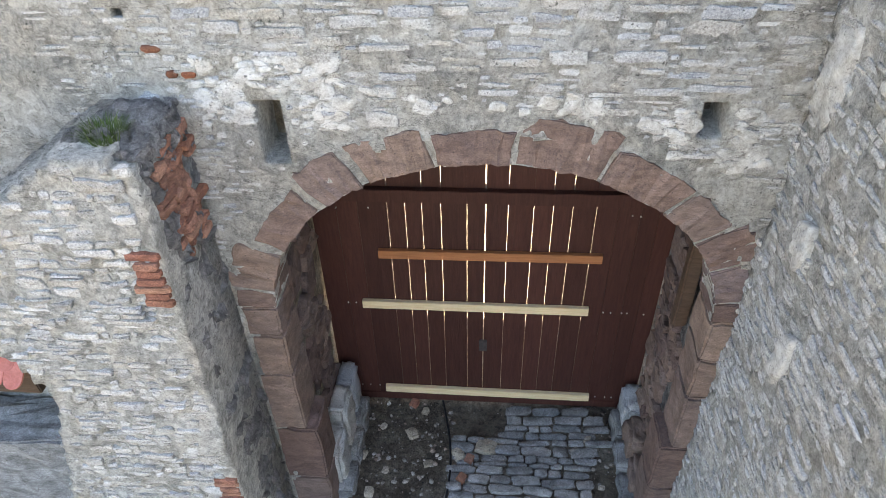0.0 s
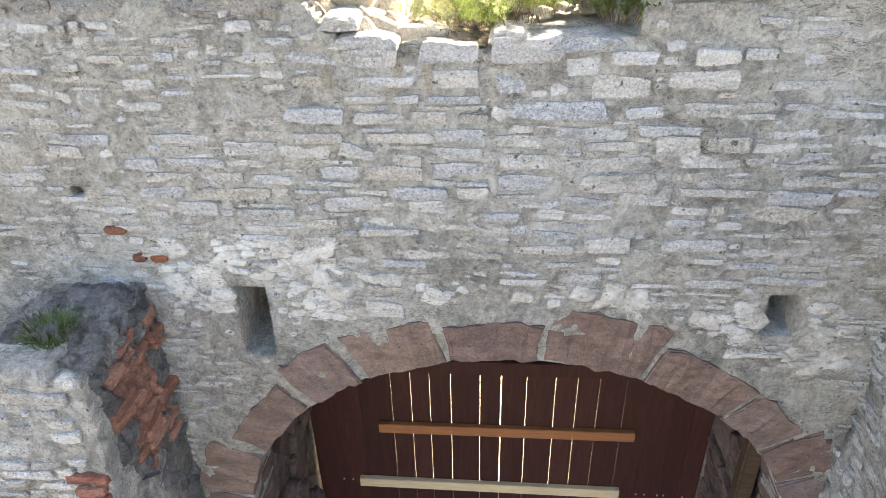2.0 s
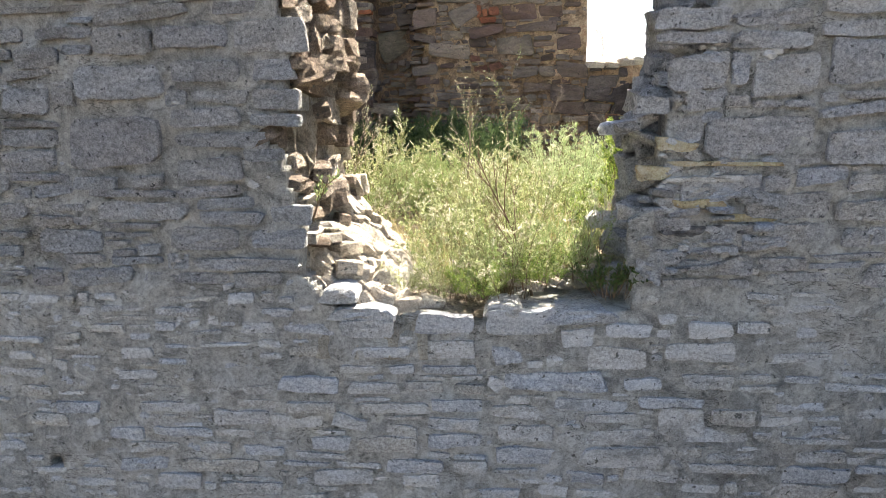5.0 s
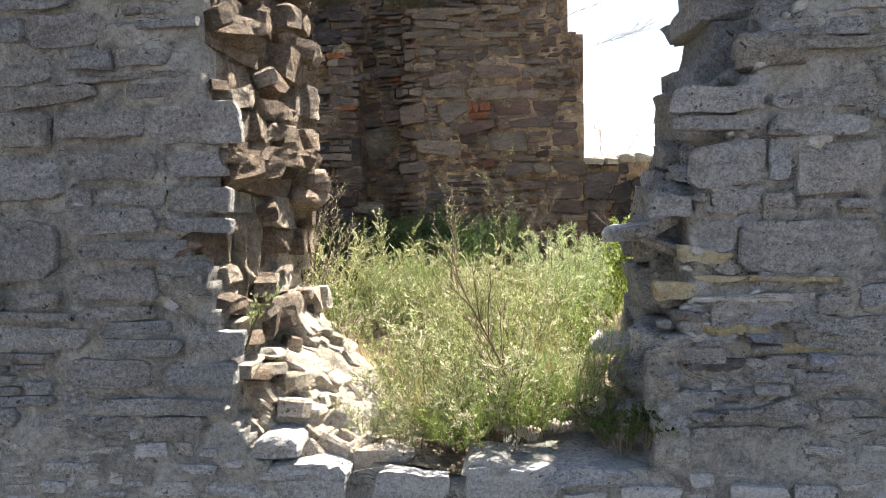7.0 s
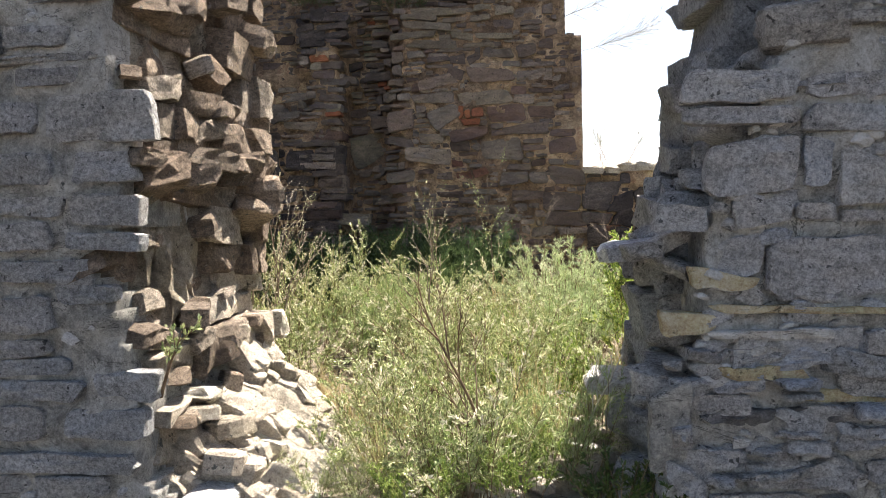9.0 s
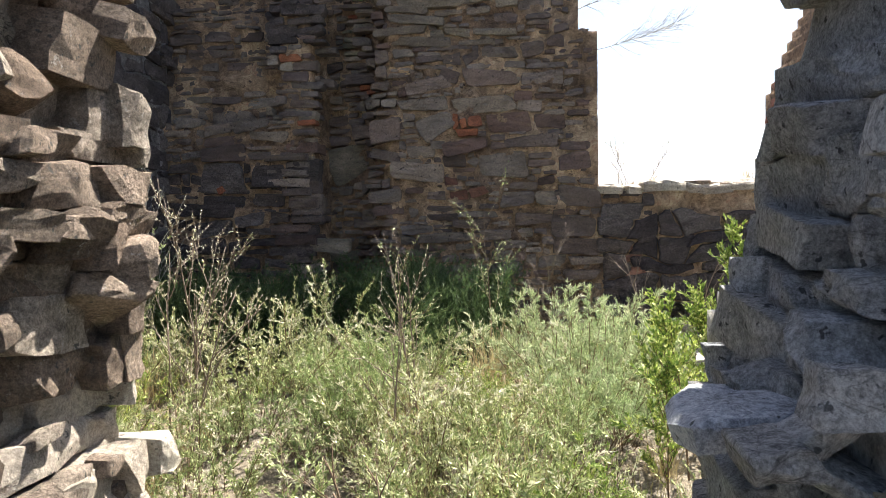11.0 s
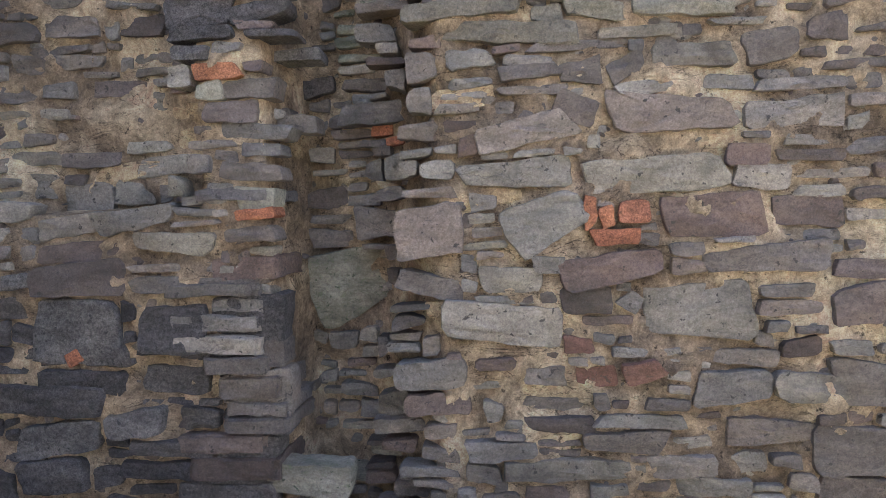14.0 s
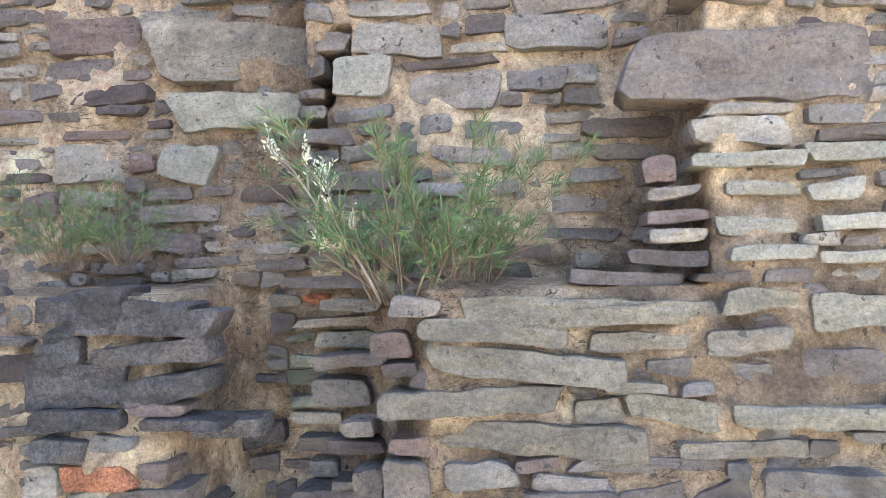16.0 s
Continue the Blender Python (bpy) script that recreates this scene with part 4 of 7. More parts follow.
def broken_courses(seed, side, y0, y1, z0, z1, reach, mat, back, spread, lengths):
    """Slabs of a torn wall end, course on course, each broken off at another length; back(edge, u) gives the end's line through the wall."""
    r = random.Random(seed)
    z = z0
    while z < z1:
        h = r.uniform(0.05, 0.15)
        y = y0
        shift = r.uniform(-spread, spread * 0.4)
        while y < y1:
            d = min(r.uniform(*lengths), max(0.1, y1 - y))
            u = min(1.0, (y + d / 2 - WALL_Y) / 0.94)
            edge = along(LEFT_EDGE if side < 0 else RIGHT_TIPS, z + h / 2)
            tip = back(edge, u) - side * (shift + r.uniform(-spread, spread * 0.5))
            w = r.uniform(*reach)
            # Low left slabs take the paler stone: sunlight put into their colour.
            ob = part("broken_slab", fractured(r, w, d * 1.15, h * r.uniform(1.0, 1.25), 0.22), M_pale if side < 0 and z < 6.72 + 0.25 * u else mat, wall_front)
            ob.matrix_basis = pose(tip + side * w / 2, y + d / 2, z + h / 2, r.uniform(-7, 7), r.uniform(-5, 5), r.uniform(-8, 8))
            y += d * r.uniform(0.85, 1.0)
        z += h * r.uniform(0.95, 1.06)


broken_courses(27, -1, 4.07, 4.86, 6.45, 8.65, (0.34, 0.5), M_jamb, lambda e, u: e + (-0.90 - e) * u ** 1.2, 0.06, (0.14, 0.38))
broken_courses(28, 1, 4.28, 4.60, 6.45, 8.65, (0.36, 0.46), M_upper, lambda e, u: e, 0.025, (0.22, 0.40))

def shards(side, count, seed, mats):
    """Angular broken stones that stick out of the torn ends."""
    r = random.Random(seed)
    for i in range(count):
        u, z = r.random(), r.uniform(6.45, 8.65)
        edge = along(LEFT_EDGE if side < 0 else BACK_EDGE, z)
        x = edge + (-0.90 - edge) * u ** 1.2 if side < 0 else edge + 0.16 * u - 0.06
        s_ = r.uniform(0.035, 0.12)
        flat = r.uniform(0.35, 0.8)
        v, f = faced(resample([(-s_, -s_ * flat), (s_ * r.uniform(0.3, 0.9), -s_ * flat * 0.9), (s_, s_ * flat * r.uniform(0.2, 0.7)), (s_ * 0.1, s_ * flat), (-s_ * r.uniform(0.6, 1), s_ * flat * 0.6)], 10), r, s_ * 1.6, (0.88, 0.5), s_ * 0.10, s_ * 0.16)
        turn = 90 if side < 0 else -90
        child("broken_stone", mesh_of("broken_stone", v, f, r.choice(mats), False), wall_front, "",
              pose(x - side * r.uniform(-0.03, 0.035), WALL_Y + 0.06 + 0.86 * u, z, r.uniform(-25, 25), r.uniform(-20, 20), turn + r.uniform(-40, 40)))


shards(-1, 70, 91, (M_jamb,))
shards(1, 80, 92, (M_upper, M_right))

# where the facing has fallen off, right of the breach
for x, z, w, h, mat_ in ((0.83, 6.915, 0.66, 0.05, M_ochre), (0.59, 6.99, 0.22, 0.12, M_ochre), (0.52, 6.87, 0.16, 0.12, M_ochre), (0.74, 6.86, 0.44, 0.045, M_plaster), (0.93, 6.69, 0.30, 0.08, M_ochre),
                         (0.70, 6.74, 0.26, 0.07, M_ochre), (0.58, 6.73, 0.12, 0.09, M_plaster), (0.46, 6.60, 0.13, 0.32, M_render), (0.85, 6.59, 0.16, 0.06, M_plaster)):
    v, f = faced(slab_outline(w, h, 0, rng, 30, 2.0), rng, 0.06, (0.97, 0.85, 0.6, 0.3), 0.0, 0.010)
    child("fallen_facing", mesh_of("fallen_facing", v, f, mat_), wall_front, "crumbling mortar where stones fell off", Matrix.Translation((x, front_face(x, z) - 0.016, z)))
# The two M_crag pieces are dark blocks put in for a shaded recess.
LOOSE = ((0.80, 6.79, 0.40, 0.075, 12, M_right, 0.028), (0.99, 6.77, 0.26, 0.09, -14, M_upper, 0.03), (0.64, 6.63, 0.20, 0.10, 0, M_crag, 0.018), (0.83, 6.645, 0.17, 0.06, -4, M_crag, 0.012), (0.78, 6.48, 0.30, 0.12, 4, M_right, 0.026),
         (0.60, 6.53, 0.15, 0.08, 0, M_right, 0.03), (0.50, 6.45, 0.17, 0.09, -28, M_right, 0.026), (0.98, 6.58, 0.22, 0.11, 6, M_right, 0.03), (0.56, 6.80, 0.12, 0.05, 4, M_upper, 0.03), (0.40, 7.07, 0.12, 0.06, 8, M_upper, 0.02))
for x, z, w, h, turn, mat_, proud in LOOSE:
    v, f = faced(slab_outline(w, h, turn, rng, 30, 2.2), rng, 0.12, (0.96, 0.8, 0.55, 0.25), 0.006, 0.024)
    child("broken_stone", mesh_of("broken_stone", v, f, mat_, False), wall_front, "", Matrix.Translation((x, front_face(x, z) - proud, z)))
for n_, seed_, mat_, size_ in ((300, 19, M_right_i, (0.03, 0.11)), (160, 20, M_plaster, (0.02, 0.06))):
    gallets(wall_front, n_, seed_, 0.42, 1.0, 6.45, 8.1, mat_, lambda x, z: (Vector((x, front_face(x, z) - 0.012, z)), 0.0), lambda x, z, w, h: not in_breach(x - w, z, 0.02) and noise.noise(Vector((x * 4, z * 4, 2))) > -0.1, size_)
eroded = as_cells(pack(SLABS_RIGHT_END + [k[:5] for k in LOOSE], rng, 0.44, 1.0, 6.44, 6.80, 0.18, 0.08, 0.05, 0.03, 1500, lambda x, z: noise.noise(Vector((x * 6, z * 6, 4))) > -0.15, 0.008), rng)
lay(wall_front, eroded, M_right, M_right_i, lambda x, z: (Vector((x, WALL_Y - 0.015 + rng.uniform(-0.045, 0.02), z)), rng.uniform(-0.3, 0.3)), lambda x, z: True, 0.08, "broken_stone", 60, (0.95, 0.7, 0.4), 0.02, 0.03, keep=lambda x, z, w, h: x - w > 0.42 and x + w < 1.3)
for x0_, x1_, z0_, z1_ in ((-1.64, -1.38, 4.4, 4.97), (1.23, 1.46, 4.66, 5.0), (-2.4, -2.2, 5.4, 5.56)):
    part("hole_back", block_bm(x0_, x1_, 4.35, 4.8, z0_, z1_, 0, 0.03, None, 3), M_core, wall_front)

for seed_, x0_, x1_, z0_, z1_, n_ in ((16, -1.95, -1.0, 4.72, 5.22, 170), (17, 0.85, 1.75, 4.45, 4.9, 120), (18, -0.9, 0.9, 4.72, 5.0, 90)):
    gallets(wall_front, n_, seed_, x0_, x1_, z0_, z1_, M_plaster, lambda x, z: (Vector((x, front_face(x, z) - 0.008, z)), 0.0), lambda x, z, w, h: not (in_arch(x, z, 0.40) or in_putlog(x, z, 0.05)) and noise.noise(Vector((x * 3, z * 4, 8))) > -0.15, (0.05, 0.16))
# red brick bits in the front wall
for bx, bz, bw in ((-2.17, 5.27, 0.13), (-2.08, 5.10, 0.08), (-1.97, 5.10, 0.10)):
    v, f = FLAT_SHAPES[5]
    child("brick", mesh_of("brick", v, f, M_brick), wall_front, "", Matrix.Translation((bx, WALL_Y - 0.012, bz)) @ Matrix.Diagonal((bw, 0.06, 0.05, 1)))

# ---- gate arch of red sandstone ----
gate_arch = thing("gate_arch", None, "round gate arch of dressed reddish-brown sandstone blocks", "arch", kind="structure")
JOINTS = [0.13, 0.417, 0.80, 1.044, 1.346, 1.645, 1.989, 2.327, 2.557, 2.768, 3.0]


def ring_point(t, grow):
    return ARCH_X - (ARCH_A + grow) * math.cos(t), ARCH_Z + (ARCH_B + grow) * math.sin(t)


def voussoir(t0, t1, depth0, depth1, seed, thick, steps=5):
    r = random.Random(seed)
    pts = [ring_point(t0 + (t1 - t0) * i / steps, 0.0) for i in range(steps + 1)]
    top = [ring_point(t0 + (t1 - t0) * i / steps, thick * r.uniform(0.93, 1.06)) for i in range(steps, -1, -1)]
    loop = pts + top
    bm = bmesh.new()
    fr = [bm.verts.new((x, depth0 + r.uniform(-0.008, 0.008), z)) for x, z in loop]
    bk = [bm.verts.new((x, depth1, z)) for x, z in loop]
    bm.faces.new(fr)
    bm.faces.new(bk[::-1])
    n = len(loop)
    for i in range(n):
        bm.faces.new((fr[(i + 1) % n], fr[i], bk[i], bk[(i + 1) % n]))
    bmesh.ops.bevel(bm, geom=[e for e in bm.edges if all(abs(v.co.y - depth0) < 0.02 for v in e.verts)], offset=0.010, segments=2, affect="EDGES")
    bmesh.ops.triangulate(bm, faces=[f for f in bm.faces if len(f.verts) > 4])
    bmesh.ops.subdivide_edges(bm, edges=[e for e in bm.edges if e.calc_length() > 0.05], cuts=1)
    bmesh.ops.triangulate(bm, faces=[f for f in bm.faces if len(f.verts) > 4])
    for v in bm.verts:
        v.co += noise.noise_vector(v.co * 7 + Vector((seed, 0, 0))) * 0.018 + noise.noise_vector(v.co * 21) * 0.016
    return bm


ends = [0.0] + JOINTS + [math.pi]
for i, (a, b) in enumerate(zip(ends, ends[1:])):
    part("voussoir", voussoir(a + (0.022 if i in (2, 3, 4) else 0.008), b - (0.022 if i in (1, 2, 3) else 0.008), WALL_Y - 0.012, WALL_Y + 0.42, i, 0.31 + 0.07 * math.sin(i * 2.3), 8), M_red, gate_arch)
part("mortar_ring", voussoir(0.0, math.pi, WALL_Y + 0.008, WALL_Y + 0.40, 77, 0.29, 60), M_mortar, gate_arch, "pale lime mortar in the joints of the arch")

rj = random.Random(5)
for side in (-1, 1):
    z = GROUND - 0.1
    while z < ARCH_Z - 0.02:
        h = min(rj.uniform(0.5, 0.95), ARCH_Z - z)
        xi = ARCH_X + side * ARCH_A
        xo = xi + side * rj.uniform(0.26, 0.33)
        low = z < 0.9
        a, b = sorted((xi - side * (0.10 if low else 0.0), xo))
        part("jamb_stone", block_bm(a, b, WALL_Y - 0.015, WALL_Y + 0.42, z + 0.006, z + h - 0.006, 0.02, 0.02, None, 3), M_red, gate_arch)
        z += h

# ---- gate passage ----
def rubble_box(name, x0, x1, y0, y1, z0, z1, material, label, step=0.25):
    bm = block_bm(x0, x1, y0, y1, z0, z1, 0, 0.0)
    bmesh.ops.subdivide_edges(bm, edges=bm.edges[:], cuts=10, use_grid_fill=True)
    for v in bm.verts:
        v.co += noise.noise_vector(v.co * 3.1) * 0.03
    me = bpy.data.meshes.new(name)
    bm.to_mesh(me)
    bm.free()
    me.materials.append(material)
    return thing(name, me, label, "wall", kind="structure")


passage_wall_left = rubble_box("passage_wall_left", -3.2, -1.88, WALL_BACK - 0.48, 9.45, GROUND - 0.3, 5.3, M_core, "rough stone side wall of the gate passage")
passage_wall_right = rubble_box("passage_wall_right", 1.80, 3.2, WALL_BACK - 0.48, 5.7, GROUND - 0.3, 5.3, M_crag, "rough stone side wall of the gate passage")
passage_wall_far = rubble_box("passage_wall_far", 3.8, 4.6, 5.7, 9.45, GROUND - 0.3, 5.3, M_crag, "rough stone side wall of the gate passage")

rng = random.Random(17)
for wall_, x_, turn_ in ((passage_wall_left, -1.87, math.pi / 2), (passage_wall_right, 1.79, -math.pi / 2)):
    lay(wall_, cells(rng, 4.40, 5.50, -0.2, 4.4, (0.14, 0.30), (0.20, 0.42), 0.012, 0.5, 0.2, 0.1, 0.6, 18, 0.07, 0.12), M_red, M_red,
        lambda y, z: (Vector((x_ + (0.05 if x_ < 0 else -0.05) + rng.uniform(-0.02, 0.02), y, z)), turn_ + rng.uniform(-0.05, 0.05)), lambda y, z: True, 0.12, limit=70, keep=lambda y, z, w, h: y - w > 4.39 and y + w < 5.52, chip=0.02)

# ---- gate of painted planks ----
DOOR_Y = 5.52
gate = thing("wooden_gate", None, "dark oxblood-red plank gate with narrow gaps and bright battens", "gate")
PLANKS = [-1.86, -1.60, -1.38, -1.08, -0.90, -0.73, -0.54, -0.28, -0.09, 0.13, 0.38, 0.57, 0.76, 0.99, 1.20, 1.42, 1.60, 1.78]
rp = random.Random(9)
for i, (a, b) in enumerate(zip(PLANKS, PLANKS[1:])):
    gap = 0.0055 if 2 <= i <= 12 else 0.002
    if i == 7:
        gap = 0.011
    lean = rp.uniform(-0.004, 0.004)
    part("plank", block_bm(a + 0.001, b - gap, DOOR_Y, DOOR_Y + 0.035, GROUND + 0.14, 3.0, 0.003, 0.002), M_door, gate)
    part("plank", block_bm(a + 0.001 + lean, b - gap + lean, DOOR_Y + 0.05, DOOR_Y + 0.085, 3.06, 4.6, 0.003, 0.002), M_door, gate)
part("rail", block_bm(-1.86, 1.78, DOOR_Y - 0.02, DOOR_Y + 0.14, 2.95, 3.10, 0.006), M_door, gate)
part("rail", block_bm(-1.86, 1.78, DOOR_Y - 0.012, DOOR_Y + 0.03, GROUND + 0.03, GROUND + 0.15, 0.006), M_door, gate)
def batten(x0, z0, x1, z1, mat, label):
    bm = block_bm(0, math.hypot(x1 - x0, z1 - z0), -0.055, -0.004, -0.055, 0.055, 0.004, 0.001)
    ob = part("batten", bm, mat, gate, label)
    ob.matrix_basis = pose(x0, DOOR_Y, z0, 0, -math.degrees(math.atan2(z1 - z0, x1 - x0)), 0)
batten(-1.21, 2.29, 1.11, 2.30, M_orange_wood, "orange-stained wooden batten")
batten(-1.45, 1.54, 1.05, 1.53, M_pine, "raw pale pine batten")
batten(-1.30, 0.05, 1.22, 0.02, M_pine, "raw pale pine batten")
for bx, bz in ((-1.6, 2.86), (-1.27, 2.87), (1.34, 2.85), (1.42, 2.84), (-1.62, 1.52), (-1.53, 1.52), (1.22, 1.49), (1.30, 1.49), (1.42, 1.49), (1.48, 1.49), (1.66, 1.48), (-1.6, 0.06), (-1.5, 0.06), (-1.38, 0.06), (1.30, 0.0), (1.42, 0.0), (1.50, 0.0), (1.65, 0.0)):
    v, f = tube([(bx, DOOR_Y + 0.0, bz), (bx, DOOR_Y - 0.008, bz)], 0.009, 8)
    child("bolt", mesh_of("bolt", v, f, M_steel), gate, "small zinc bolt head")
lock = part("lock", block_bm(-0.14, -0.05, DOOR_Y - 0.03, DOOR_Y - 0.002, 0.80, 0.98, 0.005), M_iron, gate, "small dark iron latch")

# ---- ground before the gate ----
def ground_h(x, y):
    return GROUND + 0.05 * noise.fractal(Vector((x * 0.9, y * 0.9, 1.7)), 1.0, 2.0, 4) + 0.008 * noise.noise(Vector((x * 12, y * 12, 0)))


gx = spaced([(-600, 150), (-8, 1.0), (-2.4, 0.06), (2.4, 1.0), (8, 150), (600,)])
gy = spaced([(-600, 150), (-4, 1.0), (2.8, 0.06), (5.7, 0.7), (14, 100), (900,)])
gv = [(x, y, ground_h(x, y) if abs(x) < 9 and -5 < y < 15 else GROUND) for y in gy for x in gx]
gf = [(j * len(gx) + i, j * len(gx) + i + 1, (j + 1) * len(gx) + i + 1, (j + 1) * len(gx) + i) for j in range(len(gy) - 1) for i in range(len(gx) - 1)]
ground = thing("ground", mesh_of("ground", gv, gf, M_soil), "bare dark stony soil with loose rubble", "ground", kind="structure")
court = [(x, y, GROUND + 0.07 + 0.02 * math.sin(x * 3 + y * 2)) for y in (5.62, 8, 11, 16) for x in (-1.9, 0, 2, 3.8, 8)]
thing("courtyard_floor", mesh_of("courtyard_floor", court, [(j * 5 + i, j * 5 + i + 1, j * 5 + i + 6, j * 5 + i + 5) for j in range(3) for i in range(4)], M_dry_soil), "pale sunlit gravel floor behind the gate", "floor", kind="structure")

pavement = thing("pavement", None, "worn blue-grey stone slabs laid before the gate", "pavement", kind="structure")
rs = random.Random(21)
y = 3.3
while y < 5.42:
    d = rs.uniform(0.07, 0.15)
    x = -0.45 + (0.6 if y > 4.9 else 0.0) + rs.uniform(-0.05, 0.1)
    end = 1.15 + rs.uniform(-0.08, 0.1)
    while x < end:
        w = rs.uniform(0.14, 0.40)
        v, f = RICH_SHAPES[rs.randrange(24)]
        child("paving_stone", mesh_of("paving_stone", v, f, M_pave), pavement, "",
              Matrix.Translation((x + w / 2, y + d / 2, ground_h(x, y) + 0.035 + rs.uniform(-0.01, 0.015))) @ pose(0, 0, 0, -90 + rs.uniform(-4, 4), rs.uniform(-3, 3), rs.uniform(-6, 6)) @ Matrix.Diagonal((w - 0.012, 0.08, d - 0.01, 1)))
        x += w
    y += d


for side, x_ in ((-1, -1.72), (1, 1.70)):
    for k in range(3):
        y_ = 4.22 + k * 0.42
        h_ = (0.70, 0.86, 0.80)[k] if side < 0 else (0.40, 0.55, 0.60)[k]
        part("plinth_stone", block_bm(x_ - 0.12, x_ + 0.12, y_, y_ + 0.41, GROUND - 0.1, GROUND + h_, 0.045, 0.035, None, 5), M_front if side < 0 or k == 2 else M_red, gate_arch, smooth=True)
        part("base_slab", block_bm(x_ - side * 0.10 - 0.12, x_ - side * 0.10 + 0.12, y_ - 0.1, y_ + 0.30, GROUND - 0.1, GROUND + 0.14 + 0.05 * k, 0.02, 0.04, None, 4), M_pave, gate_arch, smooth=True)
# Dark block put in for the shaded slot of the jamb; its strap is added.
hinge_post = thing("hinge_post", None, "dark block put in for the shaded slot of the gate jamb", "post")
shaft = part("shaft", block_bm(1.60, 1.72, 4.42, 4.54, 2.45, 3.75, 0.015, 0.01, None, 3), M_timber, hinge_post)
part("iron_strap", block_bm(1.585, 1.735, 4.405, 4.555, 3.42, 3.48, 0.004), M_iron, shaft, "dark iron strap")
cable_pts = []
for i in range(40):
    t = i / 39
    yy = 5.54 - 2.6 * t
    cable_pts.append((-0.60 + 0.14 * math.sin(t * 4.2) + 0.06 * t, yy, ground_h(-0.5, yy) + 0.03))
v, f = tube(cable_pts, 0.014, 8)
thing("cable", mesh_of("cable", v, f, M_rubber), "black rubber cable lying on stony soil", "cable")
LOOSE = [(-0.93, 5.0, 0.17), (-0.80, 5.35, 0.12), (-0.02, 4.85, 0.27), (-0.36, 4.72, 0.18), (1.18, 5.02, 0.12), (-1.3, 5.1, 0.1), (-1.2, 4.5, 0.1), (-0.7, 4.6, 0.12), (-1.35, 4.2, 0.14), (0.3, 5.45, 0.1), (-1.5, 4.7, 0.13), (1.3, 4.4, 0.08)]
for x, y, s_ in LOOSE:
    v, f = faced(resample([(-s_ / 2, -s_ * 0.35), (s_ * 0.45, -s_ * 0.4), (s_ / 2, s_ * 0.3), (0, s_ * 0.45), (-s_ * 0.48, s_ * 0.3)], 12), rs, s_ * 0.4, (0.85, 0.5), s_ * 0.12, s_ * 0.06)
    ob = thing("loose_stone", mesh_of("loose_stone", v, f, M_pale, False), "angular pale grey stone lying on dark soil", "stone", "loose stones")
    ob.matrix_basis = pose(x, y, ground_h(x, y) + s_ * 0.16, -90 + rs.uniform(-8, 8), rs.uniform(-8, 8), rs.uniform(0, 360))
for x, y in ((-0.22, 4.66), (-0.30, 4.40), (-0.95, 5.45)):
    ob = thing("broken_brick", None, "broken red brick lying on dark soil", "brick", "broken bricks")
    part("brick_body", block_bm(-0.06, 0.06, -0.05, 0.05, -0.03, 0.04, 0.01, 0.015, None, 2), M_brick_dull, ob)
    ob.matrix_basis = pose(x, y, ground_h(x, y) + 0.03, 0, 0, rs.uniform(0, 180))
peb = Joined()
for i in range(1100):
    x, y = rs.uniform(-1.75, 1.75), rs.uniform(3.0, 5.5)
    if -0.45 < x < 1.15 and rs.random() < 0.85:
        continue
    s_ = 0.008 + 0.035 * rs.random() ** 3
    v, f = LUMP_SHAPES[i % 20]
    peb.add(v, f, pose(x, y, ground_h(x, y) + s_ * 0.3, -90 + rs.uniform(-30, 30), rs.uniform(-30, 30), rs.uniform(0, 360)) @ Matrix.Diagonal((s_ * 1.6, s_, s_ * 1.2, 1)))
thing("pebbles", peb.mesh("pebbles", M_pebble), "scattered small pebbles and stone chips on soil", "pebbles", kind="stuff")
# ---- right-hand wall and left-hand stub outside the gate ----
def side_wall(name, x_face, y0, y1, z0, z1, face, thick, material, label, amp=0.03):
    """A wall that runs along y; face is the side that shows: +1 towards +x, -1 towards -x."""
    ys = spaced([(y0, 0.07), (y1,)])
    zz = spaced([(z0, 0.10), (z1,)])
    a = lambda y, z: x_face + face * (rough(y, z, x_face, amp, 2.2) + rough(y, z, 2.0, amp * 0.4, 9))
    b = lambda y, z: x_face - face * thick
    ob = slab_wall(name, ys, zz, lambda y, z: True, a, b, material, axis="x", label=label)
    return ob, a


wall_right, wr = side_wall("wall_right", 1.88, -1.0, 3.94, GROUND - 0.3, 5.9, -1, 0.8, M_render, "rough grey rendered rubble wall beside the gate", 0.04)
rng = random.Random(31)
lay(wall_right, cells(rng, 1.2, 3.9, 0.2, 5.82, (0.035, 0.07), (0.09, 0.26), 0.014, 0.6, 0.1, 0.1, ragged=0.14, n=12), M_thin, M_thin_i,
    lambda y, z: (Vector((wr(y, z) - 0.003, y, z)), -math.pi / 2), lambda y, z: y > 2.6 and 2 < z < 5.2, 0.05, limit=160, keep=lambda y, z, w, h: rng.random() < 0.72)


for y_, z_, a_, b_ in ((3.72, 5.25, 0.16, 0.34), (3.40, 4.3, 0.12, 0.2), (3.1, 3.6, 0.10, 0.24)):
    v, f = faced(resample([(-a_, -b_ * 0.9), (a_ * 0.3, -b_), (a_, -b_ * 0.2), (a_ * 0.7, b_), (-a_ * 0.4, b_ * 0.8), (-a_ * 0.9, b_ * 0.2)], 26), rng, 0.05, (0.96, 0.8, 0.5, 0.25), 0.012, 0.02)
    child("plaster_patch", mesh_of("plaster_patch", v, f, M_plaster), wall_right, "remnant of white lime plaster", Matrix.Translation((min(wr(y_, z_), wr(y_ - 0.1, z_ + 0.2), wr(y_ + 0.1, z_ - 0.2)) - 0.024, y_, z_)) @ Matrix.Rotation(-math.pi / 2, 4, "Z"))

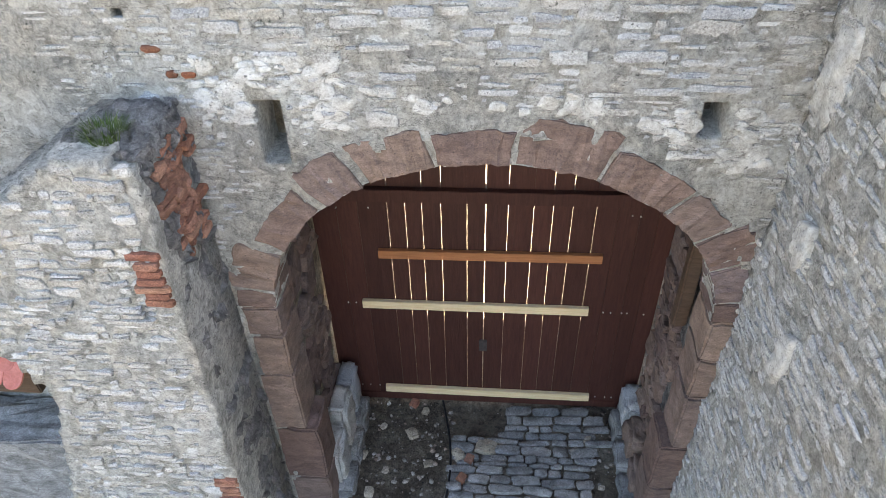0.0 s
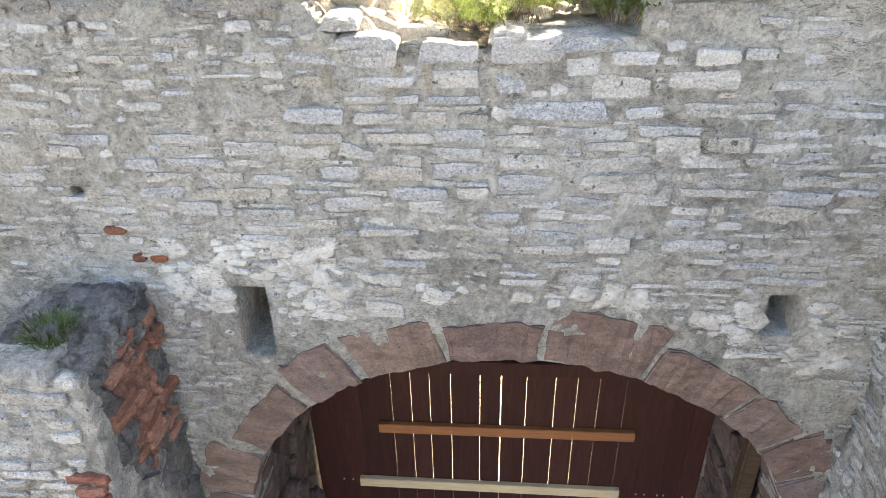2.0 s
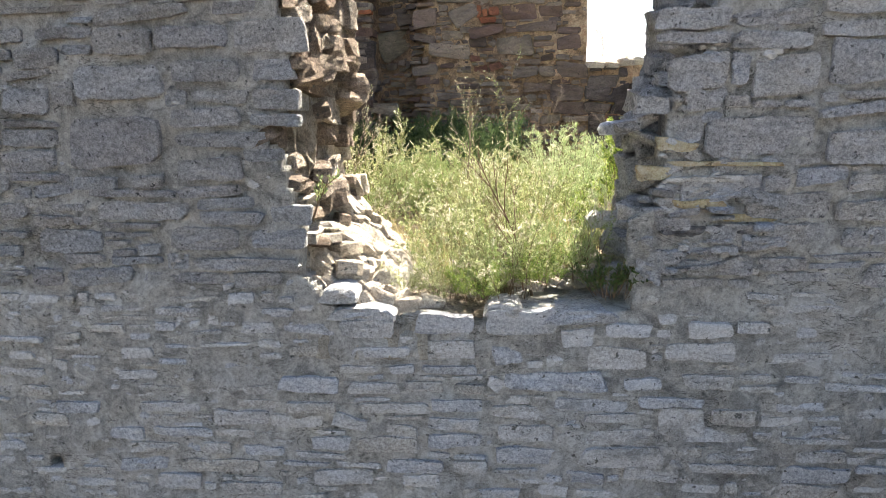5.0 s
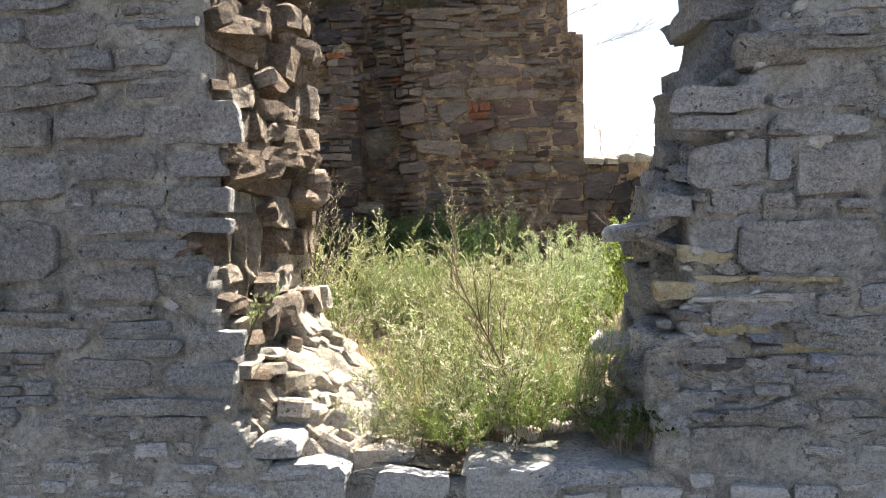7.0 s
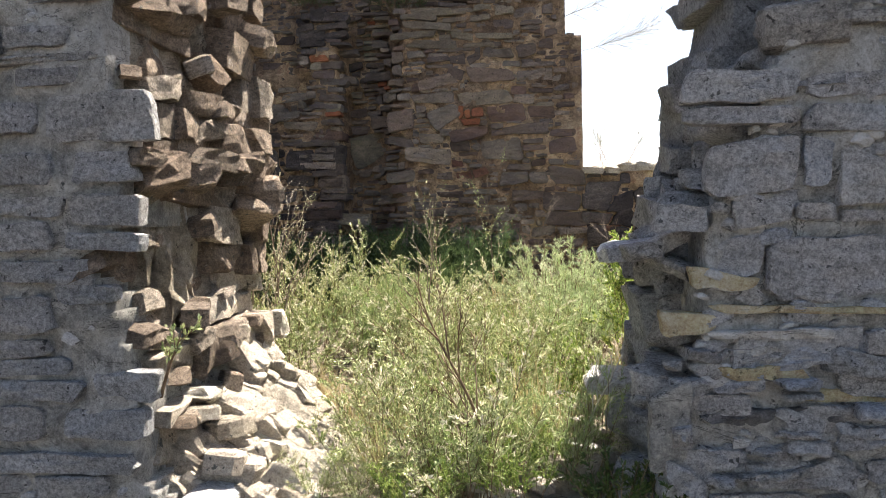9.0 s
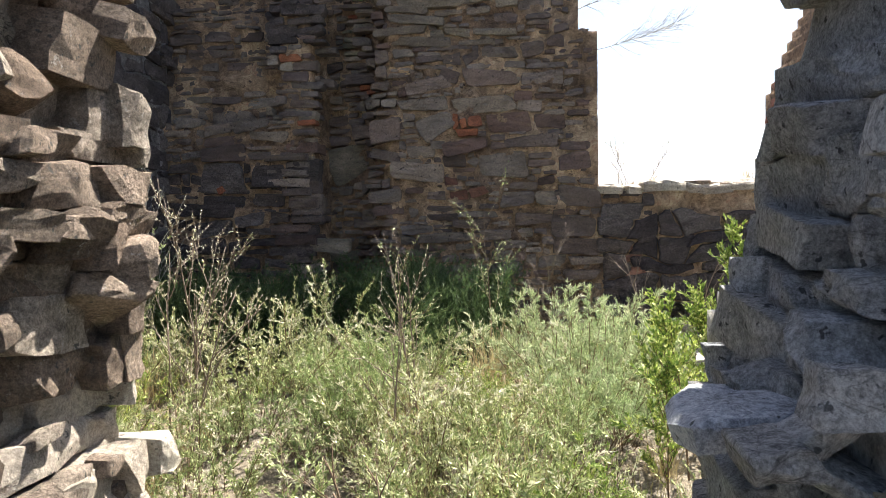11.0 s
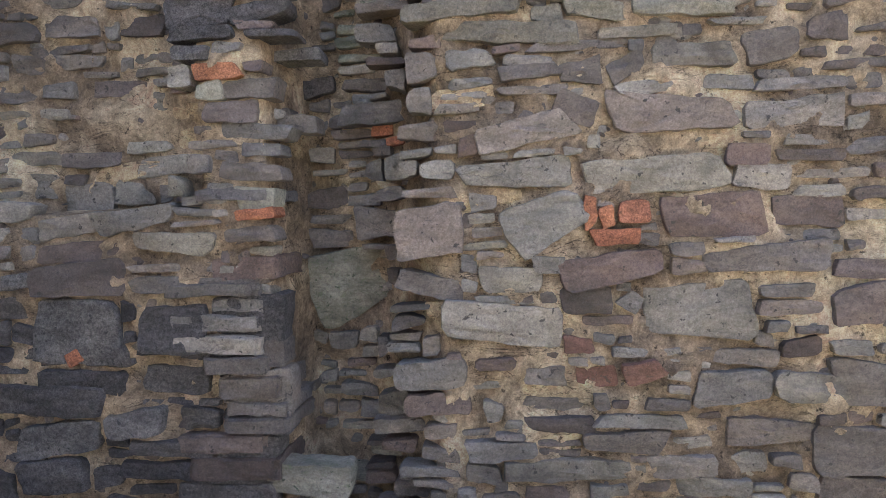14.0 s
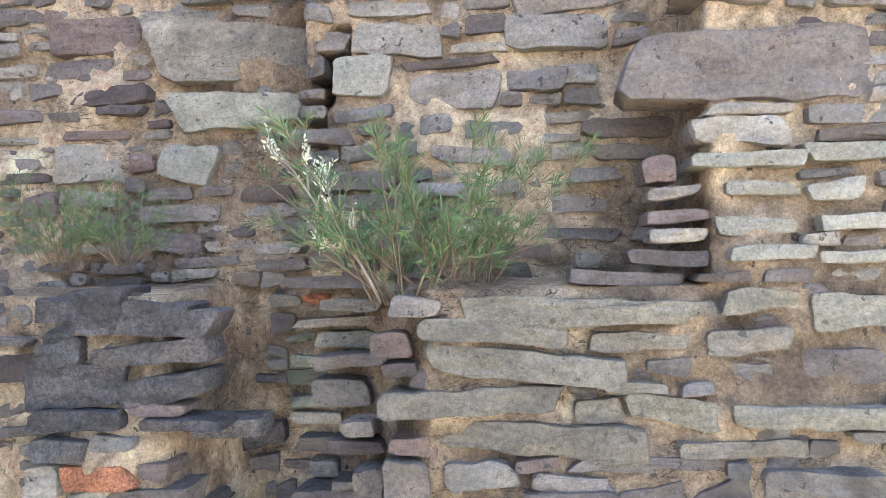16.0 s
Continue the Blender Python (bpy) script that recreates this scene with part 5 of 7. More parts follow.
# stub of a torn-off wall, left of the gate
def stub_top(x):
    return along([(-4.4, 3.7), (-3.4, 4.35), (-2.7, 4.85), (-2.4, 4.95), (-2.1, 4.85)], x)


def stub_keep(x, z):
    if (x + 3.95) ** 2 / 0.36 + max(0.0, z - 2.3) ** 2 / 1.5 < 1 and z < 3.5 and x < -3.42 - 0.25 * (2.6 - z):
        return False
    return z < stub_top(x) + 0.04 * noise.noise(Vector((x * 9, z * 9, 2)))


def stub_front(x, z):
    return 3.24 - 0.07 * (4.9 - z) * 0.6 + rough(x, z, 4.0, 0.05, 2.4) + rough(x, z, 8.0, 0.02, 9)


buttress = slab_wall("wall_stub", spaced([(-4.4, 0.05), (-2.12,)]), spaced([(GROUND - 0.2, 0.06), (5.1,)]), stub_keep, stub_front, lambda x, z: 3.98, M_render,
                     label="torn-off stub of a pale rubble wall beside the gate")
rng = random.Random(41)
lay(buttress, cells(rng, -4.3, -2.12, 0.2, 4.95, (0.04, 0.08), (0.10, 0.30), 0.014, 0.6, 0.1, 0.1, ragged=0.14, n=12), M_thin, M_thin_i,
    lambda x, z: (Vector((x, stub_front(x, z) - 0.004, z)), 0.0), lambda x, z: True, 0.05, limit=300,
    keep=lambda x, z, w, h: x + w < -2.13 and stub_keep(x, z) and stub_keep(x - w, z) and z < stub_top(x) - 0.05 and rng.random() < 0.8)


def crag(x0, x1, y0, y1, z0, z1, amp, cuts, seed, shape=None):
    """A weathered lump of core masonry."""
    bm = bmesh.new()
    bmesh.ops.create_cube(bm, size=1.0)
    bmesh.ops.subdivide_edges(bm, edges=bm.edges[:], cuts=cuts, use_grid_fill=True)
    for v in bm.verts:
        c = Vector(((x0 + x1) / 2 + v.co.x * (x1 - x0), (y0 + y1) / 2 + v.co.y * (y1 - y0), (z0 + z1) / 2 + v.co.z * (z1 - z0)))
        if shape:
            c = shape(c)
        d = noise.noise_vector(Vector((c.x * 5, c.y * 5, c.z * 6)) + Vector((seed, 0, 0))) * amp
        d += noise.noise_vector(Vector((c.x * 13, c.y * 13, c.z * 18)) + Vector((seed, 9, 0))) * amp * 0.6
        d += noise.noise_vector(Vector((c.x * 31, c.y * 31, c.z * 40)) + Vector((seed, 3, 0))) * amp * 0.45
        v.co = c + d
    return bm


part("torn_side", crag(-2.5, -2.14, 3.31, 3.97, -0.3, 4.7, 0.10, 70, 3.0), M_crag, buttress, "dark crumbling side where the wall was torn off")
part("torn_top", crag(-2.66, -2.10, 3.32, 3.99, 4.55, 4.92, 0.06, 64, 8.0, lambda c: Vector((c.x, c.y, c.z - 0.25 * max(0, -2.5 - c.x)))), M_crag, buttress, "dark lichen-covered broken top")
for c, q, w2, h2 in cells(rng, 3.36, 3.84, 3.72, 4.80, (0.062, 0.072), (0.14, 0.27), 0.010, 0.15, 0.0, 0.0, 0.1, 12, 0.05, 0.08):
    y_, z_ = float(c[0]), float(c[1])
    if y_ - w2 < 3.28 or rng.random() < 0.55 or z_ < 4.5 - (y_ - 3.3) * 1.6 - 0.2:
        continue
    v, f = faced(q, rng, 0.12, (0.93, 0.5), 0.006, 0.008)
    child("brick", mesh_of("brick", v, f, M_brick_dull, False), buttress, "", Matrix.Translation((-2.075 + rng.uniform(-0.02, 0.015), y_, z_)) @ Matrix.Rotation(math.pi / 2, 4, "Z"))
part("brick_core", crag(-2.22, -2.085, 3.40, 3.70, 4.02, 4.72, 0.045, 22, 6.0, lambda c: Vector((c.x, c.y + 0.25 * (4.72 - c.z), c.z))), M_brick_dull, buttress, "crumbling red brick fill")
for z0_, n_ in ((4.22, 7), (1.75, 5)):
    for i in range(n_):
        w = rng.uniform(0.16, 0.26)
        v, f = faced(resample([(-w / 2, -0.028), (w / 2, -0.028), (w / 2, 0.028), (-w / 2, 0.028)], 12), rng, 0.12, (0.93, 0.5), 0.005, 0.006)
        x_, z_ = -2.20 - w * 0.2, z0_ - i * 0.068
        child("brick", mesh_of("brick", v, f, M_brick_dull, False), buttress, "", Matrix.Translation((x_, stub_front(x_, z_) - 0.03, z_)))

# ---- small tiled roof left of the stub ----
canopy = thing("tiled_canopy", None, "small canopy roof with round-ended red clay tiles", "roof")
part("rafter_board", block_bm(-5.4, -3.9, 3.55, 3.9, 2.25, 2.62, 0.01), M_timber, canopy, "dark timber board under the tiles")
for r_ in range(5):
    for c_ in range(9):
        bm = bmesh.new()
        w = 0.165
        loop = [(-w / 2, 0.2)] + [(w / 2 * math.cos(t) * -1, -0.1 - w / 2 * math.sin(t)) for t in [math.pi * k / 6 for k in range(7)]] + [(w / 2, 0.2)]
        lo = [bm.verts.new((x, y, 0)) for x, y in loop]
        hi = [bm.verts.new((x, y, 0.016)) for x, y in loop]
        bm.faces.new(lo[::-1])
        bm.faces.new(hi)
        for k in range(len(loop)):
            k2 = (k + 1) % len(loop)
            bm.faces.new((lo[k], lo[k2], hi[k2], hi[k]))
        ob = part("tile", bm, M_tile, canopy)
        ob.matrix_basis = pose(-5.3 + c_ * 0.17 + (r_ % 2) * 0.085, 3.5 + r_ * 0.11, 2.66 + r_ * 0.09, 38, 0, 0)
part("wall_plinth", block_bm(-5.6, -3.8, 3.4, 3.94, GROUND - 0.1, 1.7, 0.03, 0.06, None, 6), M_pave, canopy, "grey stone plinth")

# ---- ruined room behind the breach ----
BACK_Y = 8.93


def back_face(x, z):
    """The wall's face: a gully, a patch whose facing has fallen off, and a set-back above two ledges."""
    y = BACK_Y
    if z < 9.22:
        y += along([(-1.60, 0.0), (-1.56, 0.45), (-1.20, 0.36), (-1.05, 0.15), (-0.93, 0.0)], x)
        if x < -1.86 and 8.24 < z:
            y += 0.20
    elif x < -1.28:
        y += 0.40
    elif x < -0.27:
        y += 0.22
    if z >= 9.22 and x < -0.3 and abs(x + 1.235 - 0.05 * math.sin(z * 9)) < 0.035 and 9.45 < z < 9.93:
        y += 0.25
    return y


def back_base(x, z):
    return back_face(x, z) + rough(x, z, 6.0, 0.04, 3.0)


def back_keep(x, z):
    if -1.95 < x < 3.8 and z < 5.3:
        return False
    if 0.96 + 0.05 * noise.noise(Vector((z * 9, 1, 1))) < x < 2.25 and 6.2 < z < 6.68 + 0.08 * noise.noise(Vector((x * 7, 2, 2))):
        return False
    # 12.0 and 10.7: unseen height added to shade side wall and ledge plants.
    if x < 0.78:
        return z < ((12.0 if x < -0.8 else 10.7) if x < 0.62 or z < 8.88 else 8.88)
    if x > 2.36:
        return z < along([(2.36, 8.4), (2.5, 8.75), (2.6, 9.0), (3.0, 10.0)], x) + 0.06 * noise.noise(Vector((x * 14, z * 3, 7)))
    return z < 7.61 + 0.03 * math.sin(x * 5)


xs = spaced([(-3.2, 0.045), (-2.4, 0.025), (0.8, 0.045), (3.2, 0.4), (9,)])
zs = spaced([(GROUND - 0.3, 0.4), (6.0, 0.045), (7.3, 0.025), (10.1, 0.045), (10.3, 0.1), (12.0,)])
wall_back = slab_wall("wall_back", xs, zs, back_keep, lambda x, z: back_base(x, z) + rough(x, z, 2.0, 0.022, 7) + rough(x, z, 4.0, 0.012, 21) - 0.002, lambda x, z: BACK_Y + 0.75, M_mortar_back,
                      label="ruined inner wall of brown-grey slabs in ochre mortar")
part("hollow_back", block_bm(0.85, 2.4, 9.4, 9.66, 6.0, 6.9, 0, 0.03, None, 4), M_crag, wall_back)
# outstanding stones of the back wall: centre x, centre z, width, height, turn
HIGH_STONES = [(-0.42, 8.78, 0.36, 0.04), (-0.81, 8.76, 0.18, 0.1), (0.26, 8.75, 0.19, 0.14), (-0.02, 8.73, 0.29, 0.12), (-0.24, 8.7, 0.13, 0.08, 20), (-0.59, 8.69, 0.23, 0.06, 6), (-0.4, 8.69, 0.15, 0.09), (-0.58, 8.63, 0.26, 0.04),
    (0.11, 8.63, 0.19, 0.05, -10), (0.36, 8.61, 0.29, 0.04), (-0.43, 8.54, 0.16, 0.12, -20), (-0.09, 8.52, 0.48, 0.18), (0.33, 8.52, 0.35, 0.1), (-0.6, 8.48, 0.34, 0.12, 16), (0.38, 8.36, 0.25, 0.04)]
MIDDLE_STONES = [(-0.63, 8.33, 0.44, 0.1), (-0.15, 8.32, 0.49, 0.16, 5), (0.23, 8.29, 0.22, 0.09), (-1.22, 8.16, 0.21, 0.15), (0.06, 8.16, 0.37, 0.14), (0.38, 8.16, 0.26, 0.1), (-0.53, 8.15, 0.29, 0.24, 25), (-0.98, 8.11, 0.25, 0.21),
    (-0.53, 7.99, 0.12, 0.06), (0.24, 7.99, 0.4, 0.13), (-0.3, 7.98, 0.4, 0.12, 12), (-0.67, 7.95, 0.25, 0.12), (-0.98, 7.92, 0.26, 0.11, -8)]
LOW_STONES = [(-0.39, 7.85, 0.2, 0.11), (-0.24, 7.85, 0.08, 0.08, 50), (-0.01, 7.81, 0.42, 0.23), (-0.33, 7.78, 0.19, 0.06), (-0.7, 7.76, 0.47, 0.18, -5), (0.17, 7.64, 0.21, 0.06), (-0.99, 7.57, 0.31, 0.13), (-0.55, 7.57, 0.15, 0.09),
    (0.38, 7.54, 0.26, 0.17), (0.11, 7.53, 0.28, 0.15), (-0.95, 7.45, 0.27, 0.1), (-0.5, 7.39, 0.26, 0.07)]
PIER_STONES = [(-2.38, 7.78, 0.38, 0.24), (-1.99, 7.8, 0.26, 0.2), (-1.69, 7.81, 0.32, 0.18), (-1.89, 7.94, 0.49, 0.08), (-2.36, 7.96, 0.39, 0.13, 5), (-1.97, 8.1, 0.37, 0.12, -8), (-2.4, 8.08, 0.3, 0.08), (-2.42, 8.18, 0.24, 0.1),
    (-2.13, 8.2, 0.32, 0.12, 10), (-1.88, 8.22, 0.17, 0.04), (-2.43, 8.3, 0.22, 0.11), (-1.76, 7.64, 0.13, 0.12), (-1.61, 7.67, 0.14, 0.1), (-1.66, 7.55, 0.26, 0.14), (-1.99, 7.57, 0.3, 0.14), (-2.38, 7.57, 0.4, 0.11)]
PIER_EDGE = [(-1.65, 8.68, 0.22, 0.08), (-1.73, 8.6, 0.21, 0.07), (-1.53, 8.57, 0.19, 0.07, -5), (-1.63, 8.53, 0.28, 0.06, -4), (-1.61, 8.45, 0.16, 0.06), (-1.75, 8.44, 0.1, 0.05), (-1.65, 8.37, 0.26, 0.08), (-1.66, 8.13, 0.2, 0.08)]
FOOT_STONES = [(0.57, 7.31, 0.42, 0.18), (0.24, 7.37, 0.32, 0.1), (-0.21, 7.42, 0.33, 0.06), (-0.26, 7.33, 0.3, 0.08), (-0.47, 7.22, 0.44, 0.09, 4), (-0.73, 7.29, 0.27, 0.09, 5), (0.18, 7.25, 0.14, 0.11), (0.05, 7.16, 0.27, 0.08),
    (-0.05, 7.24, 0.27, 0.07), (-0.06, 6.97, 0.39, 0.1, 8), (-0.04, 6.85, 0.26, 0.12, -8), (0.61, 7.14, 0.37, 0.13), (0.66, 7.02, 0.27, 0.07), (0.64, 6.9, 0.27, 0.1), (-0.44, 7.05, 0.14, 0.07), (-0.32, 7.15, 0.14, 0.06),
    (0.19, 6.77, 0.16, 0.12), (-0.46, 6.96, 0.37, 0.1), (-0.77, 6.83, 0.23, 0.11), (-1.21, 7.19, 0.15, 0.05), (-1.08, 7.1, 0.17, 0.07), (-1.02, 6.95, 0.21, 0.1)]
DARK_STONES = [(-2.54, 7.49, 0.54, 0.14), (-2.47, 7.33, 0.36, 0.16), (-2.51, 7.18, 0.28, 0.14), (-2.79, 7.15, 0.22, 0.16), (-2.15, 7.4, 0.25, 0.12, 10), (-1.89, 7.41, 0.16, 0.1), (-1.61, 7.39, 0.18, 0.1, 8), (-2.01, 7.3, 0.32, 0.09),
    (-1.7, 7.3, 0.26, 0.1), (-2.05, 7.21, 0.34, 0.09), (-1.76, 7.2, 0.24, 0.08), (-1.78, 7.12, 0.4, 0.07), (-2.2, 7.03, 0.25, 0.13), (-2.12, 6.91, 0.1, 0.09)]
PIER_TOP = [(-1.99, 9.17, 0.11, 0.08), (-1.88, 9.17, 0.11, 0.06), (-1.94, 9.15, 0.21, 0.05), (-1.76, 9.17, 0.14, 0.11), (-1.61, 9.17, 0.19, 0.05, -4), (-1.63, 9.13, 0.34, 0.07), (-1.62, 9.06, 0.3, 0.07, 6), (-1.59, 8.98, 0.22, 0.08, 8),
    (-1.83, 8.97, 0.26, 0.11), (-1.82, 8.89, 0.26, 0.06), (-1.85, 8.82, 0.15, 0.06), (-1.55, 8.88, 0.22, 0.04, -3), (-1.98, 9.07, 0.12, 0.11), (-1.87, 9.06, 0.12, 0.08, 12), (-1.52, 8.83, 0.22, 0.05), (-1.49, 8.75, 0.16, 0.09)]
NOOK_STONES = [(-1.49, 7.18, 0.39, 0.15), (-1.44, 7.06, 0.3, 0.09), (-1.71, 6.98, 0.18, 0.09), (-1.3, 8.86, 0.19, 0.04), (-1.34, 8.98, 0.11, 0.05), (-1.34, 8.93, 0.13, 0.06), (-1.18, 9.06, 0.2, 0.06), (-1.36, 9.05, 0.09, 0.03)]
LOW_WALL_STONES = [(0.96, 7.41, 0.33, 0.21), (0.93, 7.24, 0.25, 0.09), (1.15, 7.2, 0.14, 0.08), (1.06, 6.72, 0.26, 0.13)]
RED_STONES = [(0.95, 7.14, 0.21, 0.09), (1.0, 7.03, 0.23, 0.07), (1.02, 6.92, 0.26, 0.11), (1.0, 6.82, 0.18, 0.06), (-0.36, 7.57, 0.16, 0.09), (-0.2, 7.59, 0.15, 0.11, 20), (-0.43, 7.69, 0.12, 0.08)]
LONG_SLABS = [(-0.59, 9.15, 0.57, 0.09, -2), (-0.76, 9.1, 0.4, 0.06, -3), (-0.42, 9.07, 0.23, 0.06, 3), (-0.67, 9.02, 0.52, 0.08, -4), (-0.83, 8.93, 0.47, 0.09, 3), (-0.52, 8.91, 0.1, 0.05), (-0.34, 8.91, 0.21, 0.08, -4), (-0.05, 8.9, 0.36, 0.07, -2),
    (-0.65, 8.84, 0.47, 0.08, -5), (-0.21, 8.82, 0.33, 0.04), (-0.19, 9.07, 0.21, 0.07), (0.05, 9.13, 0.17, 0.07), (-0.15, 9.16, 0.17, 0.06)]
GULLY_STONES = [(-1.38, 7.89, 0.42, 0.32, 18), (-1.25, 8.74, 0.22, 0.06), (-1.21, 8.61, 0.33, 0.09)]
TOP_STONES = [(-2.01, 10.02, 0.28, 0.12), (-1.55, 9.93, 0.55, 0.24), (-2.03, 9.61, 0.24, 0.15), (-1.77, 9.44, 0.34, 0.07), (-1.77, 9.36, 0.2, 0.07, -8), (-0.65, 9.77, 0.18, 0.07), (-0.57, 9.88, 0.27, 0.12), (-0.39, 9.62, 0.24, 0.06),
    (-1.02, 9.9, 0.24, 0.11), (-0.87, 9.74, 0.26, 0.12), (-0.18, 9.73, 0.56, 0.2), (-0.18, 9.56, 0.23, 0.07), (0.08, 9.59, 0.2, 0.04), (0.62, 7.55, 0.34, 0.16), (0.58, 7.82, 0.26, 0.16)]
PALE_STONES = [(-0.14, 9.42, 0.17, 0.04), (-0.15, 9.34, 0.19, 0.05), (-0.12, 9.27, 0.2, 0.04), (0.07, 9.34, 0.15, 0.04), (0.03, 9.41, 0.13, 0.06), (0.06, 9.26, 0.15, 0.04), (-1.53, 9.75, 0.45, 0.12), (-1.71, 9.61, 0.19, 0.12, -12),
    (-1.12, 9.78, 0.19, 0.12), (-0.18, 9.49, 0.27, 0.04), (0.07, 9.5, 0.22, 0.04), (-1.63, 8.275, 0.15, 0.08), (-1.8, 8.68, 0.11, 0.07, 4)]
BRICKS = [(-0.38, 8.18, 0.05, 0.12, 0), (-0.32, 8.16, 0.05, 0.08, 6), (-0.22, 8.18, 0.12, 0.075, 3), (-0.29, 8.08, 0.17, 0.065, -2), (-1.64, 8.205, 0.16, 0.05, 4), (-1.76, 8.755, 0.19, 0.065, 2),
          (-1.19, 8.54, 0.10, 0.04, 0), (-1.13, 8.49, 0.08, 0.035, 0), (-1.30, 9.17, 0.08, 0.035, -8), (-2.4, 7.66, 0.07, 0.05, 20)]


BROWN = stones_of(HIGH_STONES + MIDDLE_STONES + LOW_STONES + PIER_STONES + PIER_EDGE + FOOT_STONES + GULLY_STONES + TOP_STONES)
DARK = stones_of(DARK_STONES + PIER_TOP + LOW_WALL_STONES)
MOSSY = stones_of(NOOK_STONES)
BACK_PLACED = BROWN + BRICKS + DARK + MOSSY + stones_of(LONG_SLABS + PALE_STONES + RED_STONES)


def block_outline(w, h, turn, r, n=16):
    c, s_ = math.cos(radians(turn)), math.sin(radians(turn))
    raw = [(-w / 2, -h * r.uniform(0.35, 0.5)), (0, -h / 2), (w / 2, -h * r.uniform(0.3, 0.5)), (w * r.uniform(0.42, 0.52), h * r.uniform(0.25, 0.5)), (w * r.uniform(-0.2, 0.2), h / 2), (-w * r.uniform(0.42, 0.5), h * r.uniform(0.3, 0.5))]
    return resample([(x * c - z * s_, x * s_ + z * c) for x, z in raw], n)


rng = random.Random(51)
for rows_, mat_, nm, proud in ((BROWN, M_back, "stone", 0.011), (BRICKS, M_brick, "brick", 0.022), (stones_of(PALE_STONES), M_lime, "pale_stone", 0.02), (DARK, M_dark, "stone", 0.03),
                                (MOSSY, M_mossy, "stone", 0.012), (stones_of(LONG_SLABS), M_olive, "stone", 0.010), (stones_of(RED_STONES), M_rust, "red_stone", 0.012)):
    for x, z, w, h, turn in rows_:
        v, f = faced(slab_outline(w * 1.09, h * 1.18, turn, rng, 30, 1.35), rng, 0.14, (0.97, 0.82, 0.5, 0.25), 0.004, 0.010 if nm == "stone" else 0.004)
        mat = M_mossy if nm == "stone" and -1.5 < x < -1.1 and z < 8.15 else M_dark if nm == "stone" and x < -1.68 and z < 7.9 else mat_
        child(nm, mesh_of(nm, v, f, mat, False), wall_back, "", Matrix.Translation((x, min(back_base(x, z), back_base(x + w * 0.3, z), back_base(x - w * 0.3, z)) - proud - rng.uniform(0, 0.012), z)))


for x, z, w, h in ((-2.22, 8.43, 0.52, 0.30), (-1.96, 8.55, 0.20, 0.26), (-0.86, 8.63, 0.30, 0.18), (-1.12, 8.30, 0.20, 0.12), (-0.70, 8.24, 0.22, 0.08), (-0.92, 7.84, 0.16, 0.08), (0.10, 8.42, 0.20, 0.06)):
    v, f = faced(slab_outline(w, h, 0, rng, 36, 2.2), rng, 0.05, (0.97, 0.85, 0.6, 0.3), 0.0, 0.014)
    child("mortar_patch", mesh_of("mortar_patch", v, f, M_sand), wall_back, "crumbling sandy ochre mortar", Matrix.Translation((x, back_base(x, z) - 0.008, z)))


def back_at(x, z):
    return Vector((x, min(back_base(x, z), back_base(x + 0.1, z)) - 0.008 + rng.uniform(-0.016, 0.010), z)), rng.uniform(-0.05, 0.05)


def back_ok(x, z, w, h):
    return back_keep(x + w * 0.95, z + h * 0.5) and back_keep(x - w * 0.95, z)


for xa, xb, za, zb, wide, high_, lim in ((-2.9, 0.80, 7.3, 9.2, 0.32, 0.13, 150), (-2.9, 0.80, 9.2, 10.28, 0.34, 0.09, 60), (-2.9, 0.80, 6.1, 7.3, 0.36, 0.14, 30), (0.80, 1.22, 6.2, 7.6, 0.40, 0.19, 30), (2.36, 3.2, 6.2, 10.0, 0.30, 0.12, 10)):
    all_ = as_cells(pack(BACK_PLACED, rng, xa, xb, za, zb, wide, high_, 0.06, 0.035, 16000, lambda x, z: back_keep(x, z) and not (-2.6 < x < -1.84 and 8.28 < z < 8.72 and noise.noise(Vector((x * 5, z * 5, 3))) < 0.42), 0.002), rng, 1.4)
    # Dark tone low on the left, and shade put into the low wall.
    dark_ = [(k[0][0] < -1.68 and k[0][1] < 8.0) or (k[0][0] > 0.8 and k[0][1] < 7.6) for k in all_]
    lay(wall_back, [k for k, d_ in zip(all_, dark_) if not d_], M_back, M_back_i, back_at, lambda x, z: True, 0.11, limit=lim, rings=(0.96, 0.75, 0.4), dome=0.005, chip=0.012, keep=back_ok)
    lay(wall_back, [k for k, d_ in zip(all_, dark_) if d_], M_dark, M_dark_i, back_at, lambda x, z: True, 0.11, limit=15, rings=(0.96, 0.75, 0.4), dome=0.005, chip=0.012, keep=back_ok)

# Low wall in dark stone: its shade is put into the colour.
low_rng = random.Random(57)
lay(wall_back, cells(low_rng, 1.2, 2.36, 6.22, 7.58, (0.09, 0.20), (0.22, 0.52), 0.008, 0.9, 0.25, 0.16, 1.0, 18, 0.11, 0.08), M_dark, M_dark_i, lambda x, z: (Vector((x, back_base(x, z) - 0.034, z)), 0.0), lambda x, z: True, 0.11, limit=60, keep=back_ok)
gallets(wall_back, 700, 52, -2.9, 0.76, 6.8, 10.1, M_back_i, lambda x, z: (Vector((x, back_base(x, z) + 0.002, z)), 0.0), lambda x, z, w, h: back_keep(x, z) and not (-2.5 < x < -1.8 and 8.15 < z < 8.6), (0.025, 0.10))

